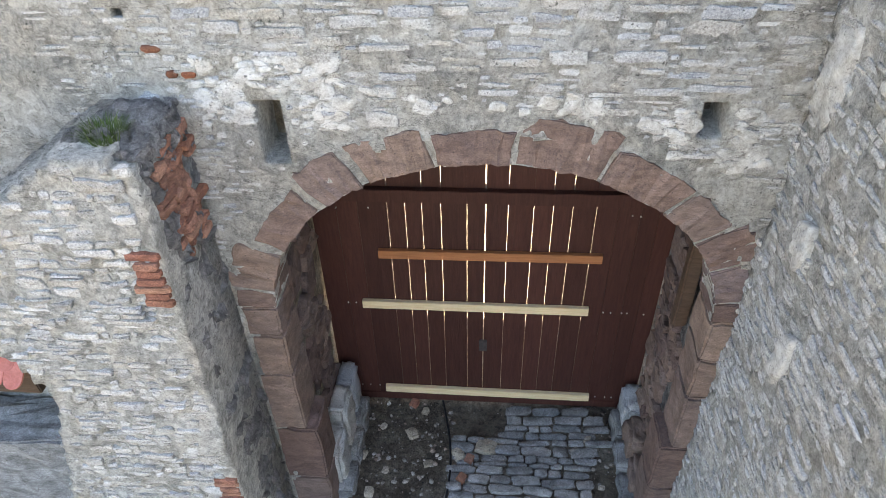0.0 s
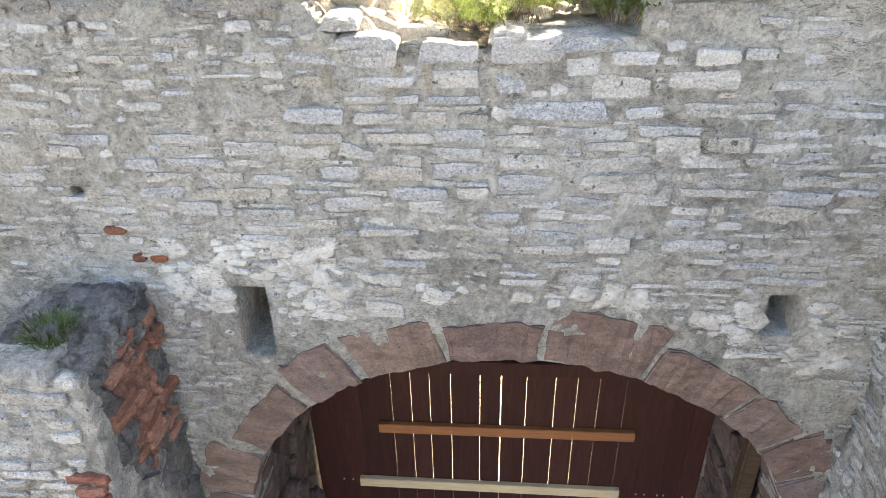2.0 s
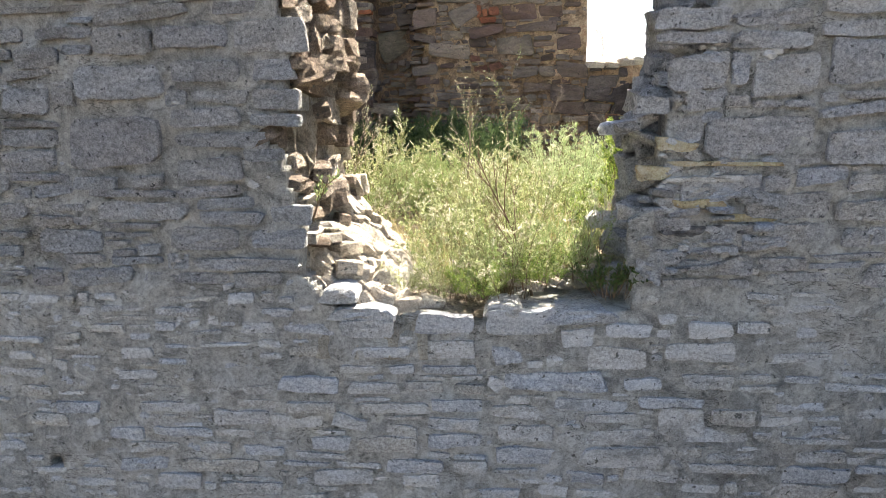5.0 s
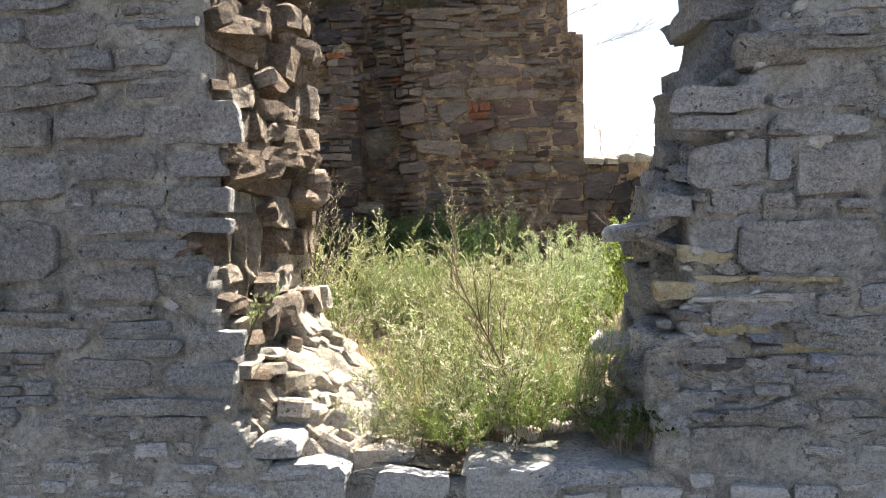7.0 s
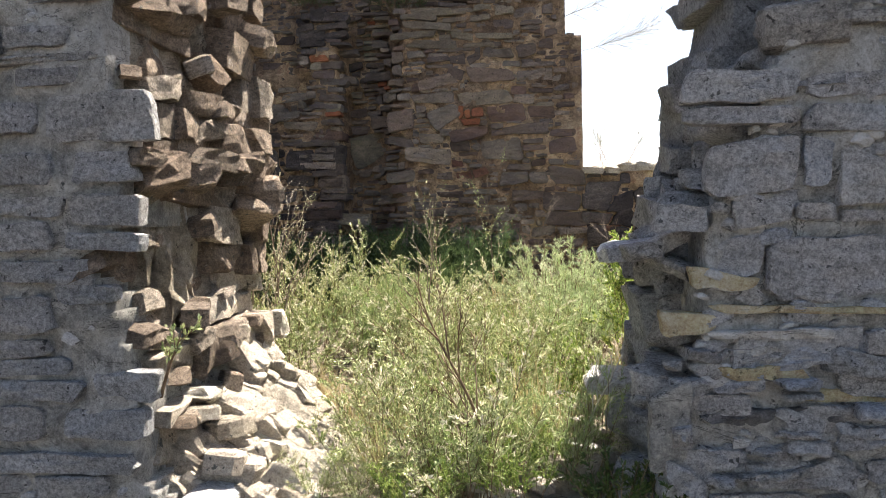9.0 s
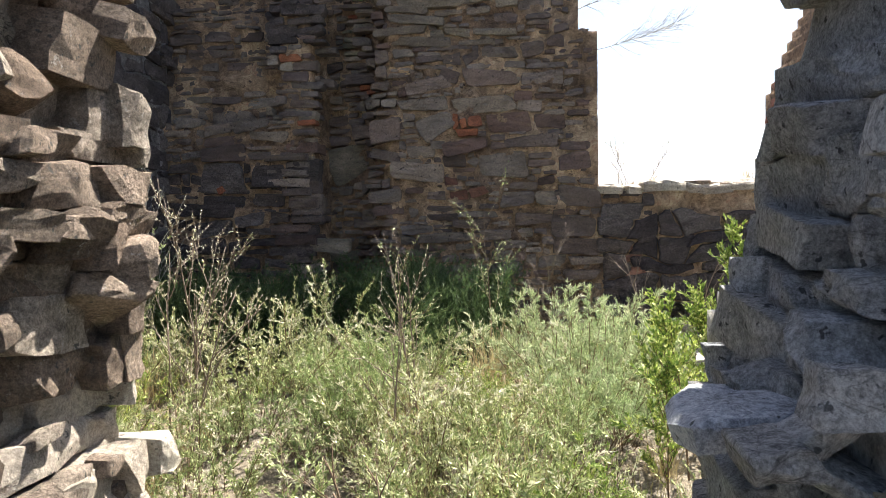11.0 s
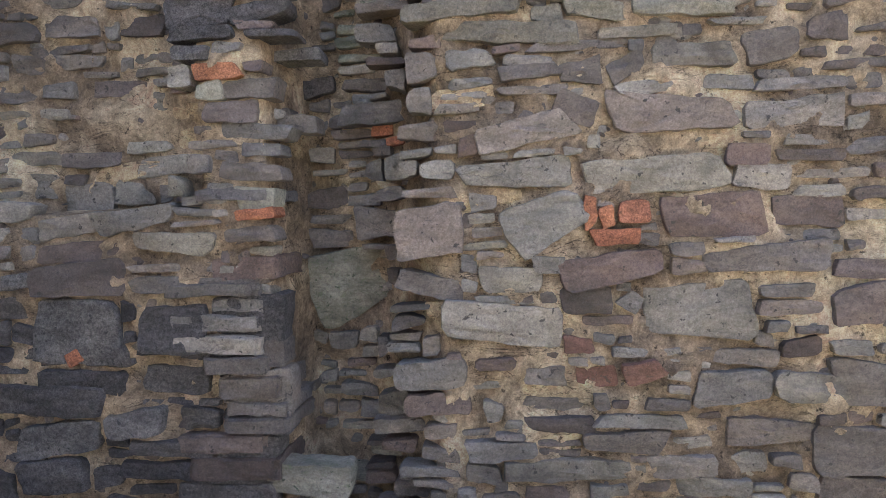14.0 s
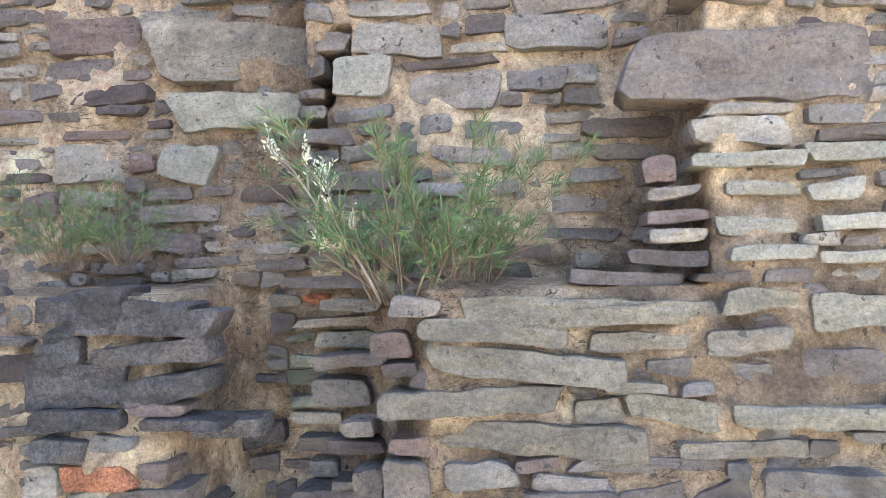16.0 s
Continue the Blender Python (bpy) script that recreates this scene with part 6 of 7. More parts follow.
# stacked slabs at the edge of the pier, left of the gully
z = 6.5
while z < 9.24:
    h = rng.uniform(0.045, 0.11)
    w = rng.uniform(0.20, 0.38)
    tip = -1.58 + rng.uniform(-0.05, 0.06)
    if all(abs(z + h / 2 - k[1]) > (h + k[3]) * 0.45 for k in BRICKS[4:6] + stones_of(PIER_EDGE + PIER_TOP)):
        part("pier_stone", rocky(tip - w, tip, BACK_Y - 0.05 + rng.uniform(-0.03, 0.03), BACK_Y + 0.30, z, z + h - 0.012, 0.014, rng.uniform(0, 50)), M_back, wall_back)
    z += h
# Side wall: dark mortar and stones carry its shade in their colour.
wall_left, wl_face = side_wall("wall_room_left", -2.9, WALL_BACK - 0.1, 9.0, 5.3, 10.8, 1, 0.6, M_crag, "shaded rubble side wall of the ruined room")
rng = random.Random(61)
lay(wall_left, cells(rng, 5.0, 8.95, 6.2, 10.75, (0.07, 0.17), (0.16, 0.48), 0.010, 0.9, 0.25, 0.16, 1.0, 18, 0.11, 0.08), M_dark, M_dark_i,
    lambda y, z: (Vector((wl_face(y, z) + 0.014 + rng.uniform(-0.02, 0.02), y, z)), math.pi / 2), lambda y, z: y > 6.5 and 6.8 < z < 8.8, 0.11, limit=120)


# ground of the room
def terrace_h(x, y):
    base = along([(3.9, 6.22), (4.9, 6.30), (6.3, 6.42), (7.5, 6.38), (9.0, 6.28)], y)
    return base + 0.07 * noise.fractal(Vector((x * 1.3, y * 1.3, 5.5)), 1.0, 2.0, 4) - 0.10 * math.exp(-((x - 1.5) / 0.8) ** 2)


tx = spaced([(-2.95, 0.07), (3.6,)])
ty = spaced([(4.05, 0.07), (9.0,)])
nv = len(tx) * len(ty)
tv = [(x, y, terrace_h(x, y)) for y in ty for x in tx] + [(x, y, 5.3) for y in ty for x in tx]
tf = []
for j in range(len(ty) - 1):
    for i in range(len(tx) - 1):
        q = (j * len(tx) + i, j * len(tx) + i + 1, (j + 1) * len(tx) + i + 1, (j + 1) * len(tx) + i)
        tf += [q, tuple(k + nv for k in q[::-1])]
thing("terrace_ground", mesh_of("terrace_ground", tv, tf, M_dry_soil), "dry stony soil on top of the gate vault", "ground", kind="structure")

# ---- low wall top, window jamb of brick, far ruin, slab ----
rng = random.Random(71)
for i in range(9):
    x = 0.86 + i * 0.175
    w = rng.uniform(0.18, 0.26)
    for y_ in (9.02, 9.3):
        v, f = faced(block_outline(w, 0.3, rng.uniform(-10, 10), rng), rng, 0.07, (0.93, 0.6), 0.012, 0.02)
        child("coping_stone", mesh_of("coping_stone", v, f, M_pale, False), wall_back, "", pose(x, y_, 7.63 + rng.uniform(-0.015, 0.02), -90 + rng.uniform(-5, 5), rng.uniform(-6, 6), rng.uniform(-20, 20)))
for k in range(12):
    z = 7.66 + k * 0.075
    xx = 2.32 + max(0.0, (z - 8.35)) * 0.35
    for j in range(3):
        v, f = faced(block_outline(0.23, 0.066, rng.uniform(-2, 2), rng), rng, 0.12, (0.95, 0.6), 0.006, 0.008)
        child("brick", mesh_of("brick", v, f, M_brick_dull, False), wall_back, "", pose(xx + rng.uniform(-0.03, 0.02), 8.98 + j * 0.245, z, 0, 0, -90))
    for j in range(2):
        v, f = faced(block_outline(0.23, 0.066, rng.uniform(-2, 2), rng), rng, 0.12, (0.95, 0.6), 0.006, 0.008)
        child("brick", mesh_of("brick", v, f, M_brick_dull, False), wall_back, "", pose(xx + 0.14 + j * 0.25, BACK_Y - 0.03 + rng.uniform(-0.01, 0.02), z, 0, 0, 0))

FAR_Y = 30.0
FAR_TOP = [(9.9, 9.95), (10.0, 10.0), (10.05, 10.3), (10.4, 10.4), (10.45, 10.6), (10.9, 10.65), (11.6, 10.75), (12.2, 10.95), (13.0, 11.2), (14.0, 11.4), (15.0, 11.0), (17.0, 11.8)]
far_keep = lambda x, z: z < along(FAR_TOP, x) + 0.12 * noise.noise(Vector((x * 3, z * 3, 1))) and x > 9.92 + 0.10 * noise.noise(Vector((1, z * 4, 3))) and not (12.25 < x < 12.6 and 9.55 < z < 9.95)
far_ruin = slab_wall("far_ruin", spaced([(9.6, 0.12), (17.0,)]), spaced([(GROUND, 0.6), (5.5, 0.12), (12.0,)]), far_keep, lambda x, z: FAR_Y + rough(x, z, 1.0, 0.1, 1.2), lambda x, z: FAR_Y + 1.4, M_far, label="distant ruined wall of pale grey stone")
fr_ = Joined()
for c, q, w2, h2 in cells(rng, 9.9, 17, 6.0, 11.8, (0.14, 0.26), (0.3, 0.7), 0.03, 0.4, 0.15, 0.1, n=10):
    if far_keep(float(c[0]), float(c[1]) + h2) and far_keep(float(c[0]) - w2, float(c[1])) and rng.random() < 0.9:
        v, f = faced(q, rng, 0.2, (0.85,), 0.03, 0.03)
        fr_.add(v, f, Matrix.Translation((float(c[0]), FAR_Y - 0.04, float(c[1]))))
tagged(child("stonework", fr_.mesh("stonework", M_far), far_ruin), kind="stuff")

slab_thing = thing("concrete_slab", None, "pale broken concrete slab lying in dry weeds", "slab")
part("slab_body", block_bm(-0.45, 0.45, -0.3, 0.3, -0.06, 0.05, 0.015, 0.03, None, 5), M_concrete, slab_thing, smooth=True)
slab_thing.matrix_basis = pose(1.55, 8.35, 6.34, 3, -2, 6)
for x, y, s_, zt in ((1.75, 8.72, 0.24, 6.36), (2.1, 8.6, 0.3, 6.34), (1.4, 8.78, 0.2, 6.52), (-0.22, 6.35, 0.24, 6.52), (0.0, 6.5, 0.34, 6.5), (-0.1, 5.7, 0.4, 6.44), (-0.35, 4.5, 0.22, 6.36), (0.3, 6.9, 0.25, 6.45)):
    v, f = faced(block_outline(s_, s_ * 0.7, rng.uniform(-20, 20), rng, 14), rng, s_ * 0.45, (0.85, 0.5), s_ * 0.15, s_ * 0.1)
    ob = thing("field_stone", mesh_of("field_stone", v, f, M_pale, False), "pale angular stone half hidden in weeds", "stone", "stones in the weeds")
    ob.matrix_basis = pose(x, y, zt, -90 + rng.uniform(-10, 10), rng.uniform(-10, 10), rng.uniform(0, 360))

# glowing sheet added to close the horizon: pale haze, hides the far ground
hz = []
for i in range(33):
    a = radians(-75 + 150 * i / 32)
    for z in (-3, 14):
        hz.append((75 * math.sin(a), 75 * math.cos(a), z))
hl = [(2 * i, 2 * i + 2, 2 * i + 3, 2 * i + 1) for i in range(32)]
M_haze_glow, hn, hk, hb = tree("haze_glow")
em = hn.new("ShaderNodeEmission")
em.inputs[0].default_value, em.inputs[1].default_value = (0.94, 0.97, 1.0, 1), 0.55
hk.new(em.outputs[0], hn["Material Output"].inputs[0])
thing("backdrop", mesh_of("backdrop", hz, hl, M_haze_glow), "glowing sheet added as white hazy distance", "backdrop", kind="structure")


# ---- plants ----
class Leaves:
    """Thin pointed leaves, two triangles each, gathered for one mesh."""
    def __init__(self):
        self.v = []

    def add(self, base, way, length, width, r):
        way = Vector(way).normalized()
        side = way.cross(Vector((r.uniform(-1, 1), r.uniform(-1, 1), r.uniform(-1, 1)))).normalized()
        b = Vector(base)
        mid = b + way * length * 0.5
        self.v += [b, mid + side * width * 0.5, b + way * length, mid - side * width * 0.5]

    def mesh(self, name, material):
        k = len(self.v) // 4
        return mesh_of(name, self.v, [(4 * i, 4 * i + 1, 4 * i + 2, 4 * i + 3) for i in range(k)], material, False)


class Stems:
    def __init__(self):
        self.v, self.f = [], []

    def add(self, pts, radius, taper=0.3, sides=3):
        v, f = tube(pts, radius, sides, taper)
        n = len(self.v)
        self.v += v
        self.f += [tuple(i + n for i in q) for q in f]

    def mesh(self, name, material):
        return mesh_of(name, self.v, self.f, material)


def curve(base, way, length, droop, r, n=6, wander=0.05):
    p, d, out = Vector(base), Vector(way).normalized(), [Vector(base)]
    for i in range(n):
        d = (d + Vector((r.uniform(-wander, wander), r.uniform(-wander, wander), -droop / n + r.uniform(-wander, wander) * 0.5))).normalized()
        p = p + d * length / n
        out.append(p.copy())
    return out


def on(pts, t):
    f = t * (len(pts) - 1)
    i = min(int(f), len(pts) - 2)
    return pts[i].lerp(pts[i + 1], f - i), (pts[i + 1] - pts[i]).normalized()


def scatter_dir(d, spread, r):
    return (d + Vector((r.uniform(-1, 1), r.uniform(-1, 1), r.uniform(-0.6, 1))) * spread).normalized()


def wormwood(name, seed, height, spread, stems, label, leaf=M_leaf, leaf_len=0.019, leaf_w=0.0052, per=30, twigs=11, seeds=0.3, stem_mat=M_stem, fan=0.9):
    """A shrub of thin upright stems with side twigs and small leaves; pale seed heads at the tips."""
    r = random.Random(seed)
    st, lf, sd = Stems(), Leaves(), Leaves()
    for _ in range(stems):
        a, rad = r.uniform(0, 6.283), spread * math.sqrt(r.random())
        base = (rad * math.cos(a) * 0.5, rad * math.sin(a) * 0.5, -0.03)
        way = (math.cos(a) * fan * r.random(), math.sin(a) * fan * r.random(), 1)
        h = height * r.uniform(0.55, 1.0)
        pts = curve(base, way, h, 0.15, r, 6, 0.09)
        st.add(pts, r.uniform(0.0018, 0.0036), 0.4)
        for k in range(twigs):
            t = r.uniform(0.2, 0.97)
            p, d = on(pts, t)
            tw = curve(p, scatter_dir(d, 1.1, r), h * r.uniform(0.12, 0.34) * (1.15 - t * 0.7), 0.2, r, 3, 0.16)
            st.add(tw, 0.0011, 0.5)
            head = r.random() < seeds and t > 0.5
            for i in range(per):
                p2, d2 = on(tw, r.random())
                (sd if head and r.random() < 0.7 else lf).add(p2, scatter_dir(d2, 0.9, r), leaf_len * r.uniform(0.6, 1.4), leaf_w * r.uniform(0.7, 1.4), r)
        for i in range(per):
            p2, d2 = on(pts, r.uniform(0.3, 1))
            lf.add(p2, scatter_dir(d2, 1.0, r), leaf_len * r.uniform(0.7, 1.5), leaf_w, r)
    ob = thing(name, None, label, "plant")
    child("stalk", st.mesh("stalk", stem_mat), ob)
    child("foliage", lf.mesh("foliage", leaf), ob)
    if sd.v:
        tagged(child("seed_spray", sd.mesh("seed_spray", M_seed), ob), "pale seed heads", kind="stuff")
    return ob


def blades(name, seed, count, height, spread, label, mat=M_straw, width=0.004, lean=0.5, category="grass"):
    """A tuft of long bent blades."""
    r = random.Random(seed)
    verts, faces = [], []
    for _ in range(count):
        a, rad = r.uniform(0, 6.283), spread * math.sqrt(r.random())
        pts = curve((rad * math.cos(a), rad * math.sin(a), -0.02), (math.cos(a) * lean * r.random() + r.uniform(-0.2, 0.2), math.sin(a) * lean * r.random() + r.uniform(-0.2, 0.2), 1), height * r.uniform(0.4, 1), 0.8 * r.random(), r, 5, 0.1)
        side = Vector((math.cos(a + 1.57), math.sin(a + 1.57), 0)) * width * r.uniform(0.6, 1.3) * 0.5
        n = len(verts)
        for i, p in enumerate(pts):
            k = 1 - (i / 5) ** 2 * 0.9
            verts += [p - side * k, p + side * k]
        faces += [(n + 2 * i, n + 2 * i + 1, n + 2 * i + 3, n + 2 * i + 2) for i in range(5)]
    ob = thing(name, None, label, category)
    child("leaf_blade_tuft", mesh_of("leaf_blade_tuft", verts, faces, mat), ob)
    return ob


def twiggy(name, seed, height, label, branches=7, leaf=None, leaf_len=0.025, count=60, mat=M_twig, lean=(0, 0), thin=1.0):
    """A bare or thinly leaved branching plant."""
    r = random.Random(seed)
    st, lf = Stems(), Leaves()
    main = curve((0, 0, -0.03), (lean[0], lean[1], 1), height, 0.1, r, 8, 0.10)
    st.add(main, 0.006 * thin, 0.25, 5)
    tips = []
    for k in range(branches):
        p, d = on(main, 0.25 + 0.72 * k / branches)
        b = curve(p, scatter_dir(d, 0.8, r), height * r.uniform(0.2, 0.42) * (1.2 - k / branches * 0.6), 0.0, r, 5, 0.12)
        st.add(b, 0.003 * thin, 0.3, 4)
        tips.append(b)
        for j in range(4):
            p2, d2 = on(b, r.uniform(0.3, 0.95))
            t = curve(p2, scatter_dir(d2, 0.7, r), height * r.uniform(0.06, 0.16), 0.0, r, 3, 0.12)
            st.add(t, 0.0014 * thin, 0.4)
            tips.append(t)
    ob = thing(name, None, label, "plant")
    child("branchwork", st.mesh("branchwork", mat), ob)
    if leaf:
        for _ in range(count * len(tips) // 5):
            p, d = on(r.choice(tips), r.random())
            lf.add(p, scatter_dir(d, 1.0, r), leaf_len * r.uniform(0.6, 1.3), leaf_len * 0.42 * r.uniform(0.7, 1.2), r)
        child("foliage", lf.mesh("foliage", leaf), ob)
    return ob


def plant_at(ob, x, y, z, size=1.0, turn=0.0, tilt=(0, 0), group=""):
    ob.matrix_basis = pose(x, y, z, tilt[0], tilt[1], turn)
    ob.scale = (size, size, size)
    return ob


def copy_at(ob, x, y, z, size, turn, tilt=(0, 0)):
    c = copy_thing(ob, pose(x, y, z, tilt[0], tilt[1], turn))
    c.scale = (size, size, size)
    return c


rng = random.Random(81)
KINDS = [wormwood("wormwood_shrub", 1, 0.72, 0.34, 22, "dry yellow-green wormwood shrub with thin stems, sunlit", per=27, twigs=14),
         wormwood("wormwood_shrub", 2, 0.66, 0.40, 24, "grey-green feathery wormwood shrub with pale seed heads", seeds=0.3, per=27, twigs=14),
         wormwood("wormwood_shrub", 3, 0.84, 0.30, 18, "tall yellow-green wormwood shrub with straw stems", seeds=0.4, per=27, twigs=14),
         wormwood("wormwood_shrub", 4, 0.55, 0.36, 34, "fresh green fine-leaved shrub among dry weeds", leaf=M_green, leaf_len=0.02, leaf_w=0.005, seeds=0.0),
         wormwood("wormwood_shrub", 5, 0.62, 0.36, 30, "half-dry shrub with many pale seed heads and straw stems", seeds=0.9, per=22)]
KINDS.append(wormwood("wormwood_shrub", 6, 0.78, 0.40, 34, "lush green feathery shrub with fine soft leaves", leaf=M_soft, leaf_len=0.030, leaf_w=0.0036, per=26, twigs=11, seeds=0.12, fan=0.8))
for k in KINDS:
    tagged(k, group="shrubs in the ruin")
spots = [(0.05, 4.12, 0.46, 3), (-0.24, 4.14, 0.42, 3), (0.22, 4.28, 0.50, 5), (-0.42, 4.20, 0.36, 1), (-0.10, 4.32, 0.55, 5), (-0.12, 4.15, 0.80, 0), (-0.35, 4.42, 0.70, 1), (0.10, 4.55, 0.62, 1), (-0.50, 4.85, 0.80, 0), (-0.12, 5.0, 0.95, 1), (0.20, 5.15, 0.80, 3)]
for j in range(7):
    for i in range(7):
        x = -2.3 + i * 0.47 + rng.uniform(-0.2, 0.2)
        y = 5.2 + j * 0.34 + rng.uniform(-0.16, 0.16)
        if x > 0.6 or math.hypot(x - 0.2, y - 7.05) < 0.42 or (y > 7.1 and x < -0.5) or rng.random() < 0.15:
            continue
        spots.append((x, y, rng.uniform(0.42, 1.12), rng.choice((0, 0, 1, 2, 3, 3, 5, 5, 5, 4))))
spots += [(-0.76, 4.3, 0.26, 4), (-0.62, 4.6, 0.36, 1), (-0.60, 4.25, 0.26, 0)]
used = set()
for x, y, s_, k in spots:
    z = terrace_h(x, y) if y > 4.3 else along(SILL, x) + 0.03
    t_ = rng.uniform(0, 360)
    tl = (rng.uniform(-9, 9), rng.uniform(-9, 9))
    if k in used:
        copy_at(KINDS[k], x, y, z, s_, t_, tl)
    else:
        used.add(k)
        plant_at(KINDS[k], x, y, z, s_, t_, tl)

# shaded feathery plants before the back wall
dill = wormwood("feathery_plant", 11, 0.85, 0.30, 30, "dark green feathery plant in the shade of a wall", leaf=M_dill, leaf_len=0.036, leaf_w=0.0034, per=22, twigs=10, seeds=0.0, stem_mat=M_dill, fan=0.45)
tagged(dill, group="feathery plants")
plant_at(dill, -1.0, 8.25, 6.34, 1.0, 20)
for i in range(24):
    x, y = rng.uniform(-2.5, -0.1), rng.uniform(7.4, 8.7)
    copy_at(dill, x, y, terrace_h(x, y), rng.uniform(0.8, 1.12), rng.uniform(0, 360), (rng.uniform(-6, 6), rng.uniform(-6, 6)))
yellow = wormwood("feathery_plant", 12, 0.9, 0.12, 14, "slim yellow-green feathery plant before a wall", leaf=M_green, leaf_len=0.034, leaf_w=0.0022, per=34, twigs=9, seeds=0.0, stem_mat=M_dill, fan=0.2)
plant_at(yellow, 0.0, 8.45, 6.32, 0.95, 0)

# sunlit feathery mound and its dry stems
mound = wormwood("feathery_mound", 13, 0.56, 0.46, 110, "pale green feathery mound of fine leaves, sunlit", leaf=M_mound, leaf_len=0.026, leaf_w=0.0034, per=30, twigs=9, seeds=0.08, fan=1.0)
plant_at(mound, 0.42, 7.05, 6.38, 1.2)
copy_at(mound, 0.78, 7.3, 6.36, 0.85, 70)
copy_at(mound, 0.45, 6.2, 6.40, 0.7, 140)

# leafy plants at the right
leafy = twiggy("leafy_plant", 14, 0.95, "upright plant with yellow-green broad leaves, sunlit", 22, M_green, 0.031, 150, M_stem)
tagged(leafy, group="leafy plants")
plant_at(leafy, 1.30, 7.1, 6.32, 0.98)
for x, y, s_, t_ in ((1.46, 6.9, 0.8, 50), (1.15, 6.7, 0.6, 120), (1.62, 7.2, 0.86, 200), (1.35, 6.6, 0.62, 150), (1.6, 6.7, 0.7, 170), (0.75, 5.9, 0.72, 260), (0.95, 6.3, 0.7, 310), (0.6, 5.5, 0.66, 10), (1.25, 6.45, 0.7, 90)):
    copy_at(leafy, x, y, terrace_h(x, y), s_, t_, (rng.uniform(-8, 8), rng.uniform(-8, 8)))

# single tall twigs and branching weeds
plant_at(twiggy("tall_weed", 21, 1.15, "tall thin weed with grey branching twigs and small leaves", 8, M_leaf, 0.02, 40), -0.05, 7.5, 6.38)
plant_at(twiggy("tall_weed", 22, 0.95, "bare reddish branching weed", 9), 0.15, 7.45, 6.36)
plant_at(twiggy("tall_weed", 23, 1.15, "dry branching weed with pale seed heads, sunlit", 10, M_seed, 0.011, 55, M_twig), -1.2, 5.7, 6.38)
plant_at(twiggy("tall_weed", 29, 1.22, "dead bare weed with a bushy head of pale twigs", 16, M_seed, 0.012, 34, M_pale_twig, thin=0.8), -2.28, 7.45, 6.38)
plant_at(twiggy("tall_weed", 24, 1.0, "dry branching weed with pale seed heads, sunlit", 10, M_leaf, 0.016, 50, M_twig), -1.65, 5.9, 6.38)
plant_at(twiggy("tall_weed", 25, 0.85, "bare reddish branching weed", 9), 1.0, 7.9, 6.33)
plant_at(twiggy("tall_weed", 26, 0.8, "bare reddish branching weed", 8), 1.3, 8.0, 6.40)
for i in range(7):
    x, y = rng.uniform(-2.2, 0.4), rng.uniform(5.3, 6.0)
    plant_at(twiggy("tall_weed", 30 + i, rng.uniform(0.75, 0.95), "thin weed with small pale leaves rising from the shrubs", 7, M_leaf if i % 2 else M_seed, 0.012, 42), x, y, terrace_h(x, y), 1, 0, (rng.uniform(-10, 10), rng.uniform(-10, 10)))

plant_at(twiggy("tall_weed", 27, 0.72, "bare red-brown forked weed in front of the shrubs", 8, None, 0.02, 0, M_stem, (-0.25, -0.1), 1.3), 0.02, 4.22, 6.30)
plant_at(twiggy("tall_weed", 28, 0.55, "pale dry twig leaning out beside the breach", 6, None, 0.02, 0, M_pale_twig, (0.45, -0.2), 0.9), 0.22, 4.40, 6.33)
# dry grass
straw = blades("dry_grass", 41, 120, 0.45, 0.12, "tuft of dry straw-coloured grass")
tagged(straw, group="dry grass tufts")
plant_at(straw, -0.35, 4.7, 6.32, 0.5)
for i in range(60):
    x, y = rng.uniform(-2.3, 0.9), rng.uniform(4.15, 8.6)
    z = terrace_h(x, y) if y > 4.9 else along(SILL, x) + 0.04
    if y < 4.9 and (not -0.5 < x < 0.3 or y < 4.4):
        continue
    copy_at(straw, x, y, z, rng.uniform(0.5, 1.1), rng.uniform(0, 360))

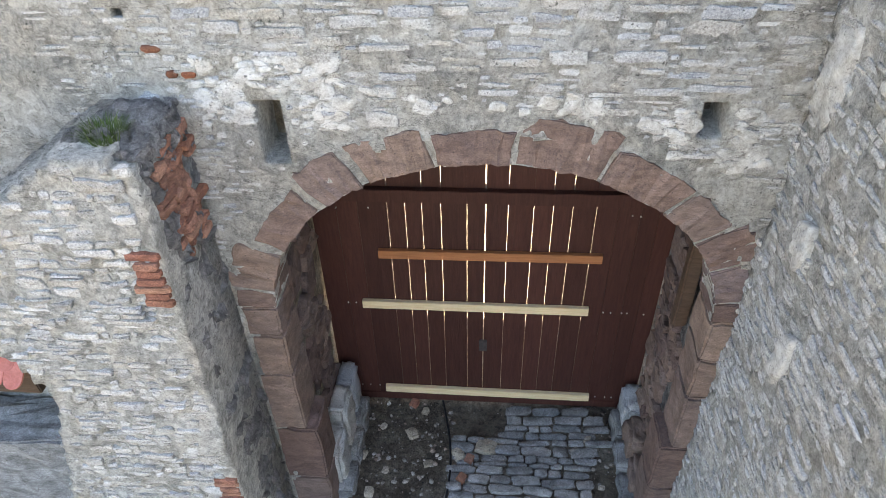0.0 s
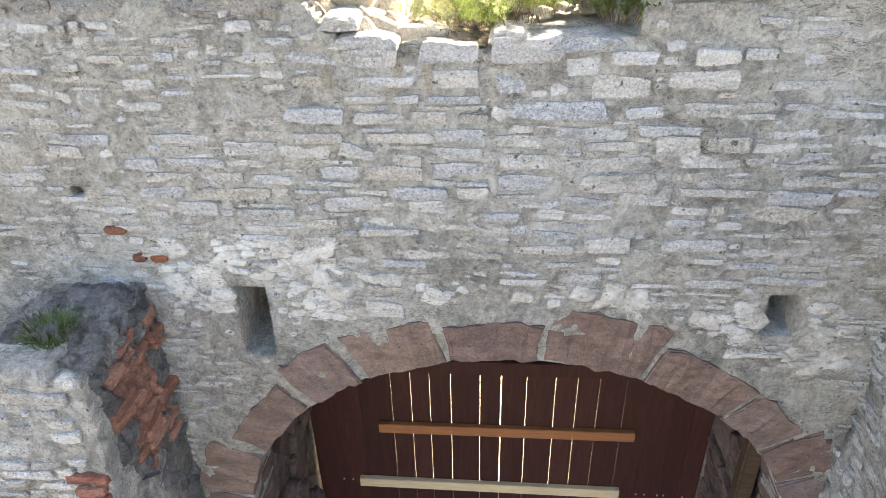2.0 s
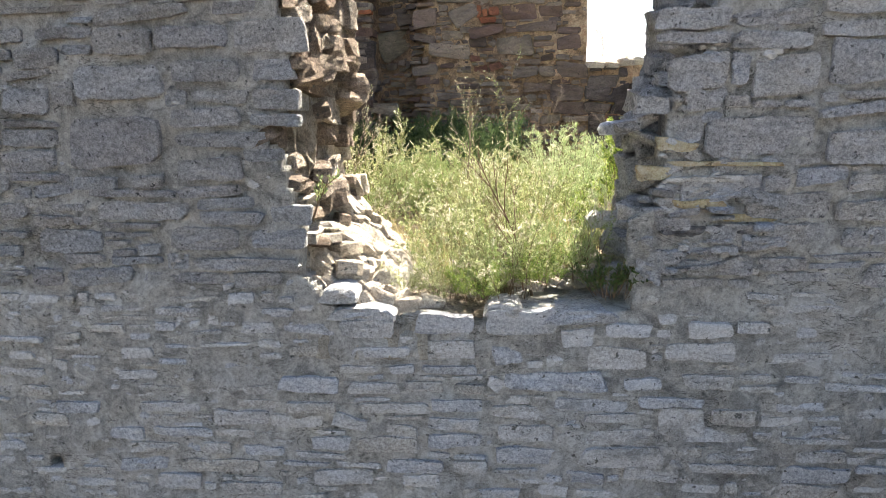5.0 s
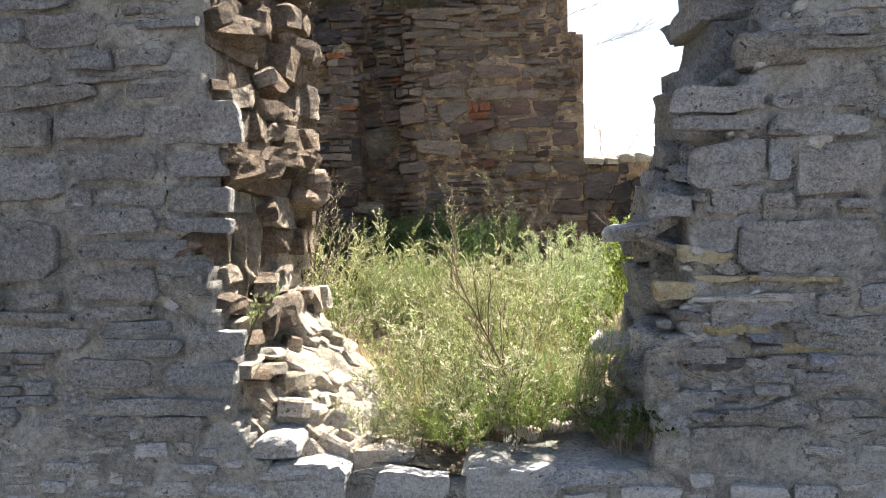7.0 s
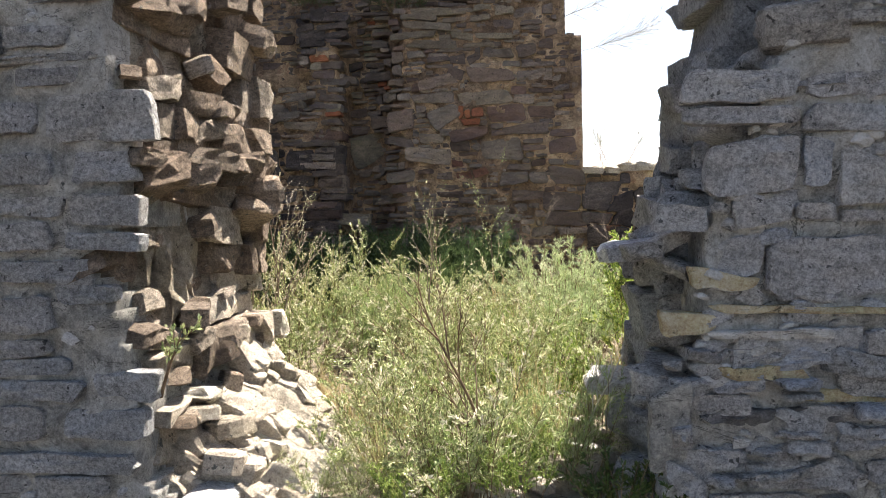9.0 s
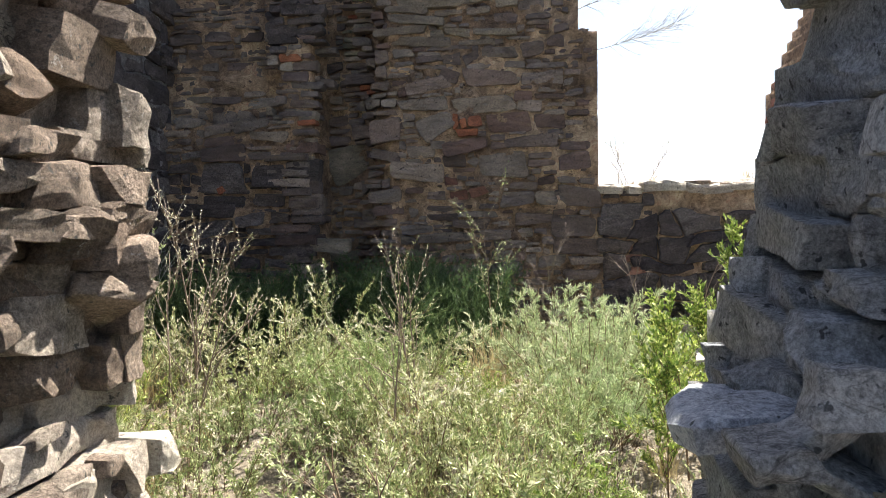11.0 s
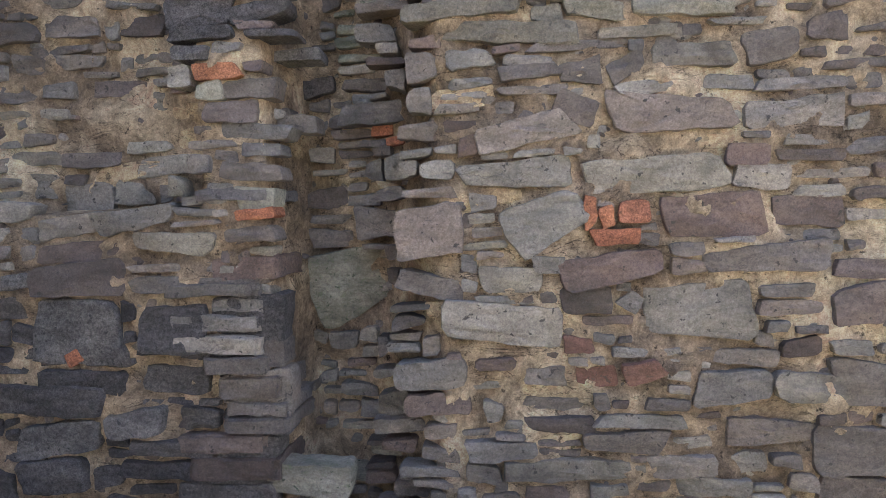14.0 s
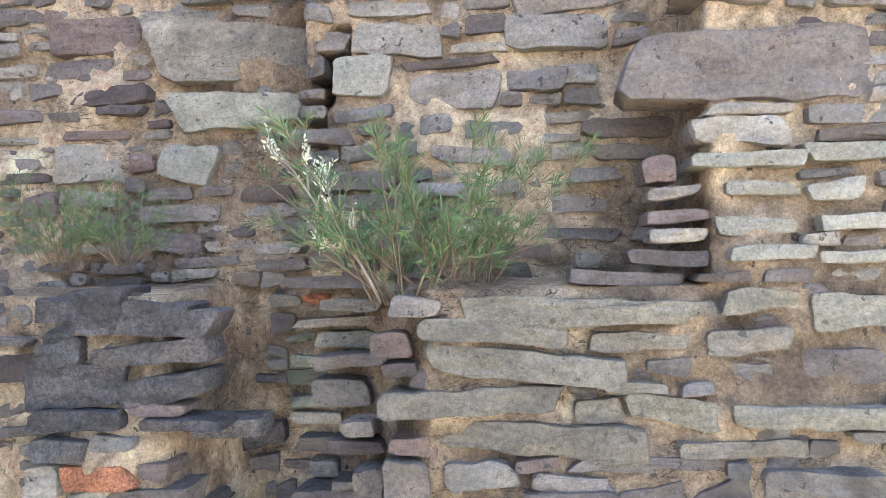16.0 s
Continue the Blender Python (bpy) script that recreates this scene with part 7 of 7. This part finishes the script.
# tufts on walls
sprig = blades("grass_tuft", 42, 420, 0.13, 0.12, "small dark green tuft growing on the wall stub", M_moss, 0.006, 1.2)
plant_at(sprig, -2.38, 3.50, 4.93, 1.0)
plant_at(twiggy("jamb_weed", 49, 0.24, "small leafy weed sprouting from the broken wall", 6, M_leaf, 0.018, 40, M_stem, (0.5, -0.3)), -0.98, 4.02, 6.70)
weed = wormwood("wall_weed", 43, 0.2, 0.16, 26, "dark green weed growing at the edge of the breach", leaf=M_moss, leaf_len=0.016, leaf_w=0.005, per=16, twigs=5, seeds=0.0)
plant_at(weed, 0.36, 4.02, 6.36, 1.0)
plant_at(blades("sill_weed", 44, 46, 0.40, 0.06, "dry bare twigs growing on the low wall", M_pale_twig, 0.004, 1.6, "plant"), 1.02, 9.1, 7.62)
for x, s_ in ((1.25, 0.35), (2.05, 0.5), (2.2, 0.4)):
    copy_at(straw, x, 9.2, 7.63, s_, x * 99)
hang = twiggy("hanging_weed", 45, 0.8, "thin pale twigs growing sideways out of the wall", 70, M_seed, 0.008, 10, M_pale_twig, thin=0.55)
plant_at(hang, 0.74, 9.15, 8.76, 1.0, 0, (0, 84))
plant_at(twiggy("hanging_weed", 48, 0.6, "thin pale twigs growing sideways out of the wall", 16, M_seed, 0.008, 10, M_pale_twig, thin=0.9), 0.58, 9.2, 9.1, 1.0, 0, (0, 70))
# weeds on the ledge of the back wall
ledge = wormwood("ledge_plant", 46, 0.42, 0.16, 22, "dark green feathery weed growing from a wall ledge", leaf=M_dill, leaf_len=0.03, leaf_w=0.0022, per=18, twigs=8, seeds=0.0, stem_mat=M_stem, fan=1.3)
tagged(ledge, group="ledge weeds")
plant_at(ledge, -1.0, 9.0, 9.20, 1.35)
copy_at(ledge, -0.86, 9.02, 9.22, 1.15, 90)
copy_at(ledge, -1.95, 9.05, 9.30, 0.7, 150)
copy_at(ledge, -1.78, 9.05, 9.30, 0.6, 30)
plant_at(twiggy("ledge_twig", 47, 0.45, "pale dry weed with white seed heads on a wall ledge", 9, M_seed, 0.016, 40, M_twig, (-0.4, -0.2)), -1.05, 8.97, 9.20)
for i, (x, y, s_) in enumerate(((1.10, 9.25, 0.46), (1.0, 9.35, 0.40), (1.22, 9.4, 0.42))):
    plant_at(twiggy("coping_weed", 60 + i, s_, "dry twiggy weed growing on the low wall", 16, M_seed, 0.01, 14, M_twig, ((-0.5, 0.0, 0.5)[i], 0), 0.6), x, y, 7.61)
